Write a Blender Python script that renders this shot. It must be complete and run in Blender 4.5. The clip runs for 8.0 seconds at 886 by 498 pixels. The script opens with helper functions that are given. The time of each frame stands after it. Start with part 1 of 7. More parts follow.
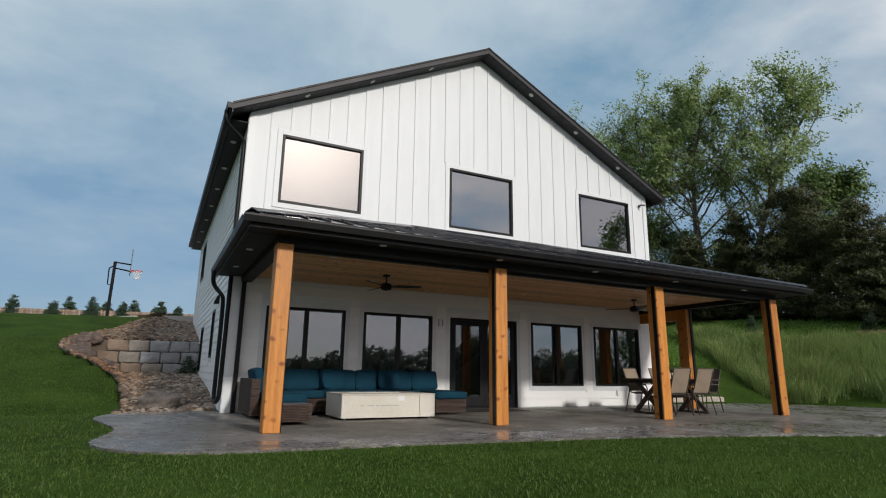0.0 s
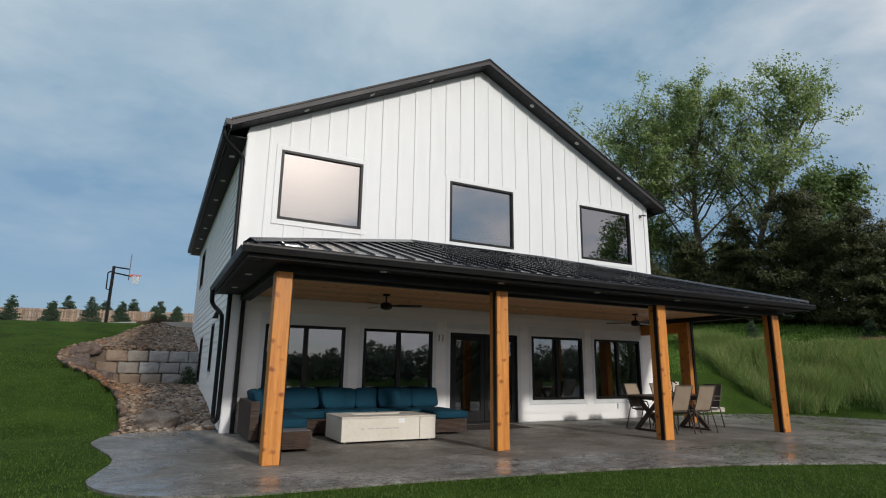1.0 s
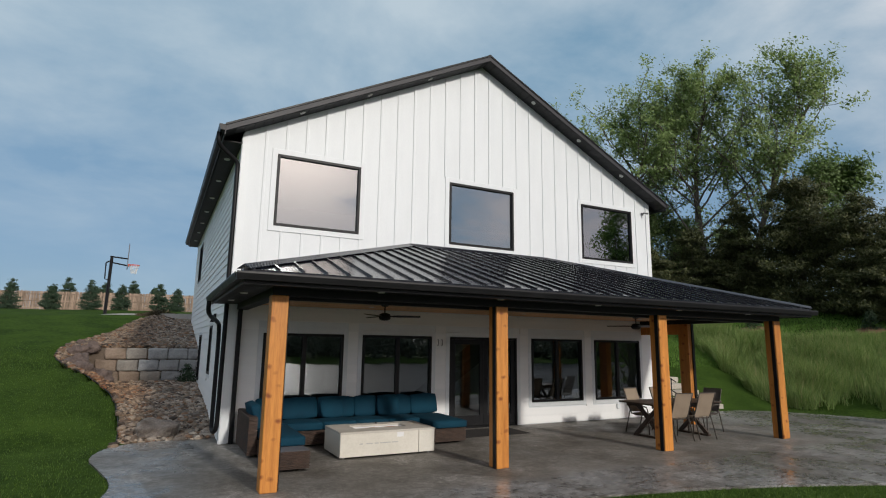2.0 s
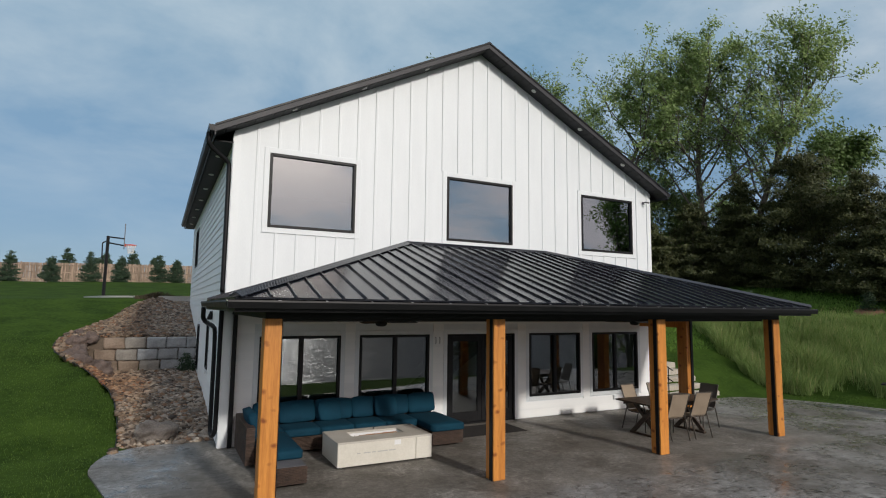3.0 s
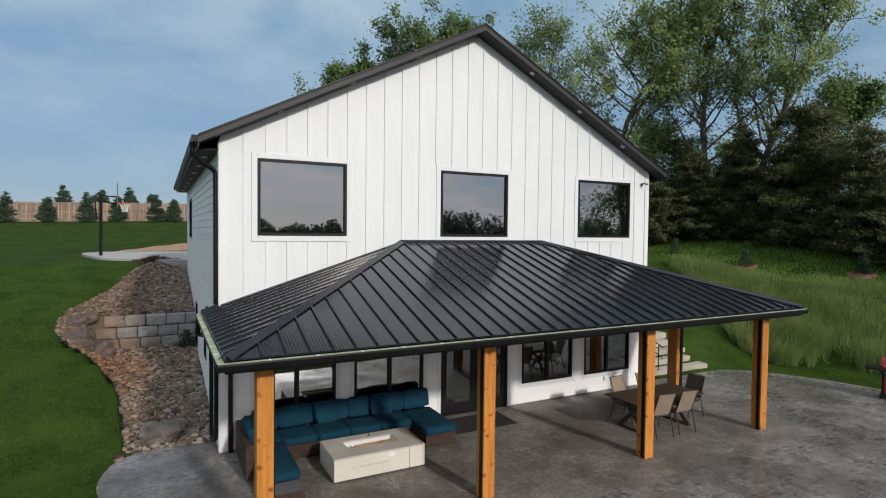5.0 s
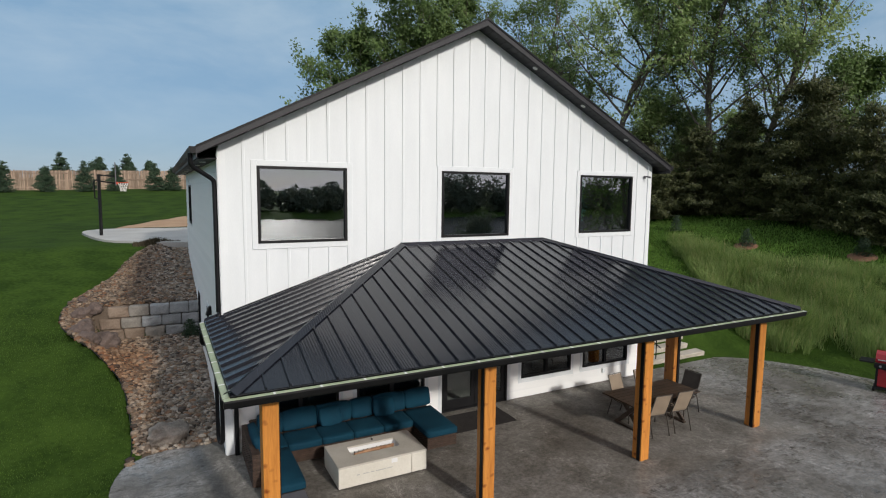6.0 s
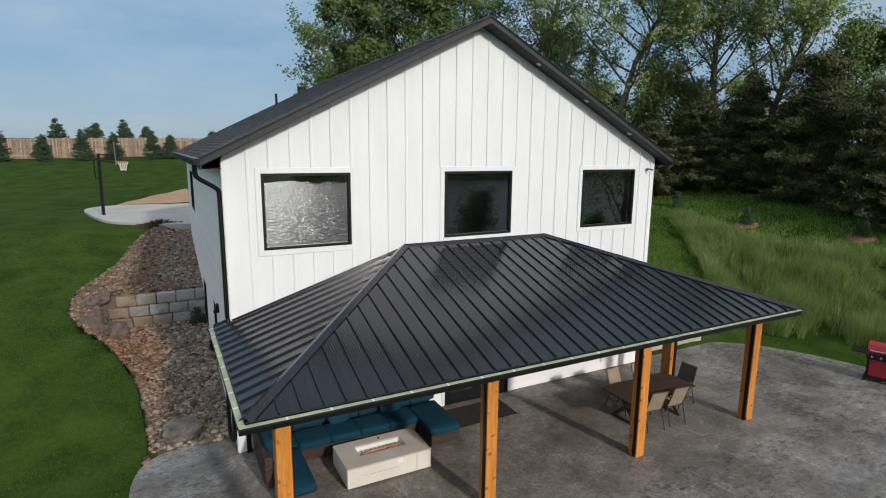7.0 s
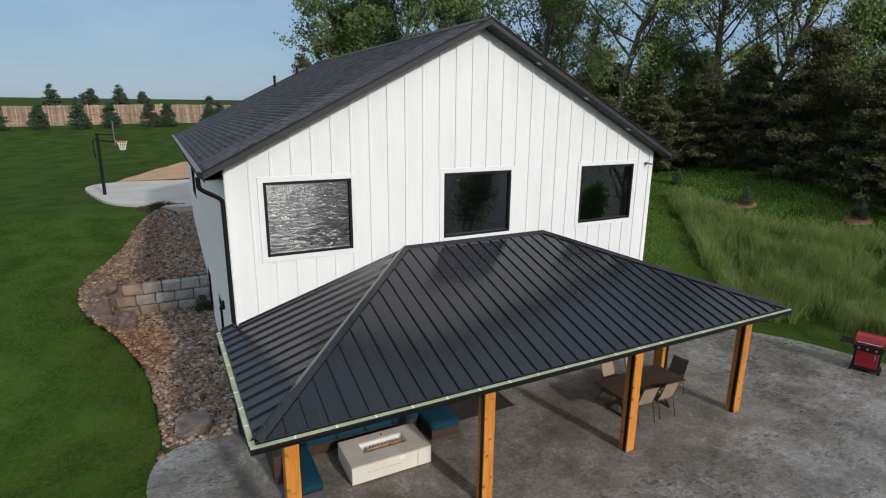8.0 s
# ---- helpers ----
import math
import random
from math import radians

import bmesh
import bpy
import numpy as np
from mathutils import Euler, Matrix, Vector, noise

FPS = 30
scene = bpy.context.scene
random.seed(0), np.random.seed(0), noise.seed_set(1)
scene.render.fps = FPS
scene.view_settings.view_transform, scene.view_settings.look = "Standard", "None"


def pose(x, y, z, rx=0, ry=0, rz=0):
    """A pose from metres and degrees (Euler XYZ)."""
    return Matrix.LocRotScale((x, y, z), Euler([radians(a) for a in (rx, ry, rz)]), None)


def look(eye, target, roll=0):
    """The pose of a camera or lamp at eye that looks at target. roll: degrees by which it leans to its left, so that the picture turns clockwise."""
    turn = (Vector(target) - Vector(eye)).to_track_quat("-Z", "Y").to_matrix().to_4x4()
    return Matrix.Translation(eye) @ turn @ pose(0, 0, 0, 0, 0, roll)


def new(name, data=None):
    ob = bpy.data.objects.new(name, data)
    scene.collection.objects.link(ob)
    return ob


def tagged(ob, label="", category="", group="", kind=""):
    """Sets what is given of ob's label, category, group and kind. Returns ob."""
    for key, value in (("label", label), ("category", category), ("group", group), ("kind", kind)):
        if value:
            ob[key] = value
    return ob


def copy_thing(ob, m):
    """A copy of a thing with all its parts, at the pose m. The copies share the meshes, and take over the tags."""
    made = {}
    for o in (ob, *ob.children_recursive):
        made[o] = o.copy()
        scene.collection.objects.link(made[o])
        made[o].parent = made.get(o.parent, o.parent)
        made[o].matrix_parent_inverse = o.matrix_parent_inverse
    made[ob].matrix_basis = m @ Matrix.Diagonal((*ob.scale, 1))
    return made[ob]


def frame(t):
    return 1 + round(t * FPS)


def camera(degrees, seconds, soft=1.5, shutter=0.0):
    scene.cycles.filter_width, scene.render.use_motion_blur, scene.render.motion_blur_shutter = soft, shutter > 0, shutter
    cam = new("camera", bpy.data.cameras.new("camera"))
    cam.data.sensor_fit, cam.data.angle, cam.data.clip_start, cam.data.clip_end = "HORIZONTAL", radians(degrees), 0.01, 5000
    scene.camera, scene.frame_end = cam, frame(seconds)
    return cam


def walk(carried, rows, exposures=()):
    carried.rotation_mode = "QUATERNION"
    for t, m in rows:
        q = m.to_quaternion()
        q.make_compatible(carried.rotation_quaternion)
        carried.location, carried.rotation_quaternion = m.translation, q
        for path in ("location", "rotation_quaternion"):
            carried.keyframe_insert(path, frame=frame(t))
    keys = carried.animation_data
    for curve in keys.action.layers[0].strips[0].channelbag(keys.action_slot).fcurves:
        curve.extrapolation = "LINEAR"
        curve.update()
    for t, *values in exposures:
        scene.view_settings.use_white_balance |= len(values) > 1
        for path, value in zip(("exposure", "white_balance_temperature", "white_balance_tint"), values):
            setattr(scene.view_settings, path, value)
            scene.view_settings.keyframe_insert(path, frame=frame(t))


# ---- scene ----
cam = camera(77.9, 8.0, soft=1.1)
PATH = [
    (0, (-1.222, -11.558, 0.79), (-0.336, -9.82, 1.233), 0.8),
    (0.5, (-1.234, -11.563, 0.998), (-0.348, -9.825, 1.44), 0.9),
    (1, (-1.254, -11.562, 1.248), (-0.365, -9.823, 1.675), 0.8),
    (1.5, (-1.249, -11.556, 1.54), (-0.356, -9.81, 1.936), 0.8),
    (3, (-1.164, -11.493, 2.7), (-0.255, -9.724, 2.914), 0.7),
    (3.5, (-1.127, -11.514, 3.096), (-0.215, -9.741, 3.243), 0.6),
    (4, (-1.095, -11.535, 3.499), (-0.179, -9.759, 3.578), 0.6),
    (4.5, (-1.063, -11.534, 3.941), (-0.145, -9.757, 3.95), 0.6),
    (6, (-1.039, -11.444, 5.392), (-0.125, -9.677, 5.181), 0.6),
    (6.5, (-1.092, -11.436, 5.841), (-0.182, -9.678, 5.561), 0.5),
    (7, (-1.116, -11.426, 6.36), (-0.211, -9.679, 6.002), 0.5),
    (7.5, (-1.125, -11.45, 6.847), (-0.228, -9.715, 6.417), 0.4),
    (8, (-1.134, -11.471, 7.359), (-0.243, -9.752, 6.858), 0.5),
]
walk(cam, [(t, look(eye, target, roll)) for t, eye, target, roll in PATH], [(0.0, -0.13), (4.0, -0.07), (8.0, 0.06)])

# ---------------------------------------------------------------- world, sun
SUN_AZ, SUN_EL = (0.19, -1.0), radians(25.5)
sun_dir = Vector((SUN_AZ[0], SUN_AZ[1], 0)).normalized() * math.cos(SUN_EL) + Vector((0, 0, math.sin(SUN_EL)))
world = bpy.data.worlds.new("sky")
scene.world = world
world.use_nodes = True
wn, wl = world.node_tree.nodes, world.node_tree.links
wn.clear()
w_out = wn.new("ShaderNodeOutputWorld")
w_bg = wn.new("ShaderNodeBackground")
w_bg.inputs["Strength"].default_value = 0.149
w_sky = wn.new("ShaderNodeTexSky")
w_sky.sky_type = "NISHITA"
w_sky.sun_disc = False
w_sky.sun_elevation = SUN_EL
w_sky.sun_rotation = math.atan2(sun_dir.x, sun_dir.y)
w_sky.air_density, w_sky.dust_density, w_sky.ozone_density = 1.0, 0.5, 2.5
w_co = wn.new("ShaderNodeTexCoord")
# a thin, broken deck of cloud seen on a flat layer overhead
w_sep = wn.new("ShaderNodeSeparateXYZ")
wl.new(w_co.outputs["Generated"], w_sep.inputs[0])
w_up = wn.new("ShaderNodeMath"); w_up.operation = "ADD"; w_up.inputs[1].default_value = 0.22
wl.new(w_sep.outputs["Z"], w_up.inputs[0])
w_upc = wn.new("ShaderNodeMath"); w_upc.operation = "MAXIMUM"; w_upc.inputs[1].default_value = 0.05
wl.new(w_up.outputs[0], w_upc.inputs[0])
w_div = wn.new("ShaderNodeVectorMath"); w_div.operation = "DIVIDE"
w_cmb = wn.new("ShaderNodeCombineXYZ")
for i in range(3):
    wl.new(w_upc.outputs[0], w_cmb.inputs[i])
wl.new(w_co.outputs["Generated"], w_div.inputs[0]); wl.new(w_cmb.outputs[0], w_div.inputs[1])
w_n = wn.new("ShaderNodeTexNoise")
w_n.inputs["Scale"].default_value, w_n.inputs["Detail"].default_value, w_n.inputs["Roughness"].default_value = 1.6, 8, 0.57
w_n.inputs["Distortion"].default_value = 0.25
wl.new(w_div.outputs[0], w_n.inputs["Vector"])
w_r = wn.new("ShaderNodeValToRGB")
w_r.color_ramp.elements[0].position, w_r.color_ramp.elements[1].position = 0.42, 0.76
w_r.color_ramp.elements[0].color, w_r.color_ramp.elements[1].color = (0.09, 0.09, 0.09, 1), (0.85, 0.85, 0.85, 1)
w_hi = wn.new("ShaderNodeMath"); w_hi.operation = "MULTIPLY_ADD"; w_hi.inputs[1].default_value = 0.20; w_hi.use_clamp = True
wl.new(w_sep.outputs["Z"], w_hi.inputs[0]); wl.new(w_n.outputs["Fac"], w_hi.inputs[2])
wl.new(w_hi.outputs[0], w_r.inputs[0])
w_mix = wn.new("ShaderNodeMix"); w_mix.data_type = "RGBA"
w_low = wn.new("ShaderNodeMapRange"); w_low.interpolation_type = "SMOOTHSTEP"
w_low.inputs["From Min"].default_value, w_low.inputs["From Max"].default_value = 0.05, 0.42
w_low.inputs["To Min"].default_value = 0.18
wl.new(w_sep.outputs["Z"], w_low.inputs["Value"])
w_lm = wn.new("ShaderNodeMath"); w_lm.operation = "MULTIPLY"
wl.new(w_r.outputs[0], w_lm.inputs[0]); wl.new(w_low.outputs[0], w_lm.inputs[1])
w_haze = wn.new("ShaderNodeMix"); w_haze.data_type = "RGBA"
w_haze.inputs["Factor"].default_value = 0.82
wl.new(w_sky.outputs[0], w_haze.inputs["A"])
w_hz = wn.new("ShaderNodeMix"); w_hz.data_type = "RGBA"
w_hz.inputs["A"].default_value = (1.24, 1.98, 3.02, 1)
w_hz.inputs["B"].default_value = (1.16, 2.32, 3.34, 1)
w_el = wn.new("ShaderNodeMapRange")
w_el.inputs["From Min"].default_value, w_el.inputs["From Max"].default_value = 0.05, 0.45
wl.new(w_sep.outputs["Z"], w_el.inputs["Value"])
wl.new(w_el.outputs[0], w_hz.inputs["Factor"])
wl.new(w_hz.outputs["Result"], w_haze.inputs["B"])
wl.new(w_haze.outputs["Result"], w_mix.inputs["A"])
# thin cloud is brighter and warmer round the sun
w_dot = wn.new("ShaderNodeVectorMath"); w_dot.operation = "DOT_PRODUCT"
w_dot.inputs[1].default_value = sun_dir
wl.new(w_co.outputs["Generated"], w_dot.inputs[0])
w_pow = wn.new("ShaderNodeMath"); w_pow.operation = "POWER"; w_pow.inputs[1].default_value = 60.0; w_pow.use_clamp = True
w_max = wn.new("ShaderNodeMath"); w_max.operation = "MAXIMUM"; w_max.inputs[1].default_value = 0.0
wl.new(w_dot.outputs["Value"], w_max.inputs[0]); wl.new(w_max.outputs[0], w_pow.inputs[0])
w_side = wn.new("ShaderNodeMapRange"); w_side.interpolation_type = "SMOOTHSTEP"
w_side.inputs["From Min"].default_value, w_side.inputs["From Max"].default_value = -0.45, 0.98
w_side.inputs["To Max"].default_value = 0.78
wl.new(w_dot.outputs["Value"], w_side.inputs["Value"])
w_halo = wn.new("ShaderNodeMath"); w_halo.operation = "POWER"; w_halo.inputs[1].default_value = 70.0
wl.new(w_max.outputs[0], w_halo.inputs[0])
w_sum = wn.new("ShaderNodeMath"); w_sum.operation = "MULTIPLY_ADD"; w_sum.inputs[1].default_value = 0.22
wl.new(w_halo.outputs[0], w_sum.inputs[0]); wl.new(w_lm.outputs[0], w_sum.inputs[2])
w_tex = wn.new("ShaderNodeMapRange")
w_tex.inputs["From Min"].default_value, w_tex.inputs["From Max"].default_value = 0.36, 0.64
w_tex.inputs["To Min"].default_value, w_tex.inputs["To Max"].default_value = 0.15, 1.6
wl.new(w_n.outputs["Fac"], w_tex.inputs["Value"])
w_sm = wn.new("ShaderNodeMath"); w_sm.operation = "MULTIPLY"
wl.new(w_side.outputs[0], w_sm.inputs[0]); wl.new(w_tex.outputs[0], w_sm.inputs[1])
w_all = wn.new("ShaderNodeMath"); w_all.operation = "ADD"; w_all.use_clamp = True
wl.new(w_sum.outputs[0], w_all.inputs[0]); wl.new(w_sm.outputs[0], w_all.inputs[1])
wl.new(w_all.outputs[0], w_mix.inputs["Factor"])
w_cl = wn.new("ShaderNodeMix"); w_cl.data_type = "RGBA"
w_tone = wn.new("ShaderNodeMix"); w_tone.data_type = "RGBA"
w_tone.inputs["A"].default_value = (3.9, 4.6, 5.1, 1)
w_tone.inputs["B"].default_value = (5.6, 5.0, 5.2, 1)
wl.new(w_side.outputs[0], w_tone.inputs["Factor"])
wl.new(w_tone.outputs["Result"], w_cl.inputs["A"])
w_cl.inputs["B"].default_value = (25.0, 20.5, 18.0, 1)
wl.new(w_pow.outputs[0], w_cl.inputs["Factor"])
wl.new(w_cl.outputs["Result"], w_mix.inputs["B"])
wl.new(w_mix.outputs["Result"], w_bg.inputs["Color"])
wl.new(w_bg.outputs[0], w_out.inputs[0])

sun = new("sun", bpy.data.lights.new("sun", "SUN"))
sun.data.energy, sun.data.angle, sun.data.color = 2.4, radians(3.6), (1.0, 0.955, 0.895)
sun.matrix_basis = look((0, 0, 0), -sun_dir)


# ---------------------------------------------------------------- materials
def shader(name):
    m = bpy.data.materials.new(name)
    m.use_nodes = True
    n, l = m.node_tree.nodes, m.node_tree.links
    return m, n, l, n["Principled BSDF"]


def surface(name, dark, light, rough=0.6, scale=3.0, fine=40.0, stretch=(1, 1, 1), bump=0.15, metal=0.0, rand=0.0, island=0.0,
            rough_var=0.1, spec=0.5, lo=0.35, hi=0.65, dist=0.01):
    """Two-scale mottled surface: a broad stain and a fine grain, with relief, and a shift of tone from piece to piece."""
    m, n, l, p = shader(name)
    co = n.new("ShaderNodeTexCoord")
    mp = n.new("ShaderNodeMapping")
    mp.inputs["Scale"].default_value = stretch
    l.new(co.outputs["Object"], mp.inputs[0])
    vec = mp.outputs[0]
    rnd = None
    if rand or island:
        src = n.new("ShaderNodeObjectInfo").outputs["Random"] if rand else n.new("ShaderNodeNewGeometry").outputs["Random Per Island"]
        rnd = src
        mul = n.new("ShaderNodeMath"); mul.operation = "MULTIPLY"; mul.inputs[1].default_value = 37.0
        l.new(src, mul.inputs[0])
        add = n.new("ShaderNodeVectorMath"); add.operation = "ADD"
        l.new(mp.outputs[0], add.inputs[0]); l.new(mul.outputs[0], add.inputs[1])
        vec = add.outputs[0]
    a, b = n.new("ShaderNodeTexNoise"), n.new("ShaderNodeTexNoise")
    a.inputs["Scale"].default_value, a.inputs["Detail"].default_value = scale, 6
    b.inputs["Scale"].default_value, b.inputs["Detail"].default_value = fine, 4
    l.new(vec, a.inputs["Vector"]); l.new(vec, b.inputs["Vector"])
    s = n.new("ShaderNodeMath"); s.operation = "MULTIPLY_ADD"; s.inputs[1].default_value = 0.6
    h = n.new("ShaderNodeMath"); h.operation = "MULTIPLY"; h.inputs[1].default_value = 0.4
    l.new(b.outputs["Fac"], h.inputs[0]); l.new(a.outputs["Fac"], s.inputs[0]); l.new(h.outputs[0], s.inputs[2])
    r = n.new("ShaderNodeValToRGB")
    r.color_ramp.elements[0].position, r.color_ramp.elements[1].position = lo, hi
    r.color_ramp.elements[0].color, r.color_ramp.elements[1].color = (*dark, 1), (*light, 1)
    l.new(s.outputs[0], r.inputs[0])
    col = r.outputs[0]
    if rnd:
        hs = n.new("ShaderNodeHueSaturation")
        v = n.new("ShaderNodeMapRange")
        v.inputs["To Min"].default_value, v.inputs["To Max"].default_value = 1 - (rand or island), 1 + (rand or island)
        l.new(rnd, v.inputs[0]); l.new(v.outputs[0], hs.inputs["Value"]); l.new(col, hs.inputs["Color"])
        col = hs.outputs[0]
    l.new(col, p.inputs["Base Color"])
    rr = n.new("ShaderNodeMapRange")
    rr.inputs["To Min"].default_value, rr.inputs["To Max"].default_value = max(0.02, rough - rough_var), min(1, rough + rough_var)
    l.new(a.outputs["Fac"], rr.inputs[0]); l.new(rr.outputs[0], p.inputs["Roughness"])
    p.inputs["Metallic"].default_value = metal
    p.inputs["Specular IOR Level"].default_value = spec
    if bump:
        bp = n.new("ShaderNodeBump")
        bp.inputs["Strength"].default_value, bp.inputs["Distance"].default_value = bump, dist
        l.new(s.outputs[0], bp.inputs["Height"]); l.new(bp.outputs[0], p.inputs["Normal"])
    return m


def leaf_material(name, dark, light, rough=0.55, trans=0.3):
    m, n, l, p = shader(name)
    g = n.new("ShaderNodeNewGeometry")
    r = n.new("ShaderNodeValToRGB")
    r.color_ramp.elements[0].color, r.color_ramp.elements[1].color = (*dark, 1), (*light, 1)
    l.new(g.outputs["Random Per Island"], r.inputs[0])
    l.new(r.outputs[0], p.inputs["Base Color"])
    p.inputs["Roughness"].default_value = rough
    p.inputs["Specular IOR Level"].default_value = 0.3
    if trans:
        t = n.new("ShaderNodeBsdfTranslucent")
        l.new(r.outputs[0], t.inputs["Color"])
        x = n.new("ShaderNodeMixShader"); x.inputs[0].default_value = trans
        l.new(p.outputs[0], x.inputs[1]); l.new(t.outputs[0], x.inputs[2])
        l.new(x.outputs[0], n["Material Output"].inputs["Surface"])
    return m


def window_glass(name, mirror, tint):
    """A coated pane: part mirror, part see-through."""
    m, n, l, p = shader(name)
    n.remove(p)
    g = n.new("ShaderNodeBsdfGlossy"); g.inputs["Roughness"].default_value = 0.012
    g.inputs["Color"].default_value = (0.93, 0.97, 1.0, 1)
    t = n.new("ShaderNodeBsdfTransparent"); t.inputs["Color"].default_value = (*tint, 1)
    f = n.new("ShaderNodeFresnel"); f.inputs["IOR"].default_value = 1.5
    a = n.new("ShaderNodeMath"); a.operation = "ADD"; a.inputs[1].default_value = mirror; a.use_clamp = True
    l.new(f.outputs[0], a.inputs[0])
    x = n.new("ShaderNodeMixShader")
    l.new(a.outputs[0], x.inputs[0]); l.new(t.outputs[0], x.inputs[1]); l.new(g.outputs[0], x.inputs[2])
    co = n.new("ShaderNodeTexCoord"); ns = n.new("ShaderNodeTexNoise"); ns.inputs["Scale"].default_value = 1.3
    l.new(co.outputs["Object"], ns.inputs["Vector"])
    b = n.new("ShaderNodeBump"); b.inputs["Strength"].default_value = 0.06; b.inputs["Distance"].default_value = 0.02
    l.new(ns.outputs["Fac"], b.inputs["Height"]); l.new(b.outputs[0], g.inputs["Normal"])
    l.new(x.outputs[0], n["Material Output"].inputs["Surface"])
    return m


def cedar_material(name, dark, light, knots=True, axis=2, rand=0.1, island=0.0):
    """Stained cedar: long grain along one axis and scattered dark knots."""
    stretch = [9.0, 9.0, 9.0]
    stretch[axis] = 0.7
    m = surface(name, dark, light, rough=0.5, scale=2.2, fine=9.0, stretch=tuple(stretch), bump=0.12, rand=rand, island=island, lo=0.3, hi=0.7, dist=0.004)
    if knots:
        n, l = m.node_tree.nodes, m.node_tree.links
        p = n["Principled BSDF"]
        old = p.inputs["Base Color"].links[0].from_socket
        co = n.new("ShaderNodeTexCoord"); mp = n.new("ShaderNodeMapping")
        s = [4.6, 4.6, 4.6]; s[axis] = 6.2
        mp.inputs["Scale"].default_value = s
        wob = n.new("ShaderNodeTexNoise"); wob.inputs["Scale"].default_value, wob.inputs["Detail"].default_value = 7.0, 3
        l.new(co.outputs["Object"], wob.inputs["Vector"])
        bent = n.new("ShaderNodeVectorMath"); bent.operation = "MULTIPLY_ADD"; bent.inputs[1].default_value = (0.07, 0.07, 0.07)
        l.new(wob.outputs["Color"], bent.inputs[0]); l.new(co.outputs["Object"], bent.inputs[2])
        l.new(bent.outputs[0], mp.inputs[0])
        v = n.new("ShaderNodeTexVoronoi"); v.inputs["Scale"].default_value = 1.0; v.inputs["Randomness"].default_value = 1.0
        l.new(mp.outputs[0], v.inputs["Vector"])
        r = n.new("ShaderNodeValToRGB")
        r.color_ramp.elements[0].position, r.color_ramp.elements[1].position = 0.08, 0.27
        r.color_ramp.elements[0].color, r.color_ramp.elements[1].color = (0.42, 0.27, 0.16, 1), (1, 1, 1, 1)
        l.new(v.outputs["Distance"], r.inputs[0])
        x = n.new("ShaderNodeMix"); x.data_type = "RGBA"; x.blend_type = "MULTIPLY"; x.inputs["Factor"].default_value = 1.0
        l.new(old, x.inputs["A"]); l.new(r.outputs[0], x.inputs["B"])
        l.new(x.outputs["Result"], p.inputs["Base Color"])
    return m


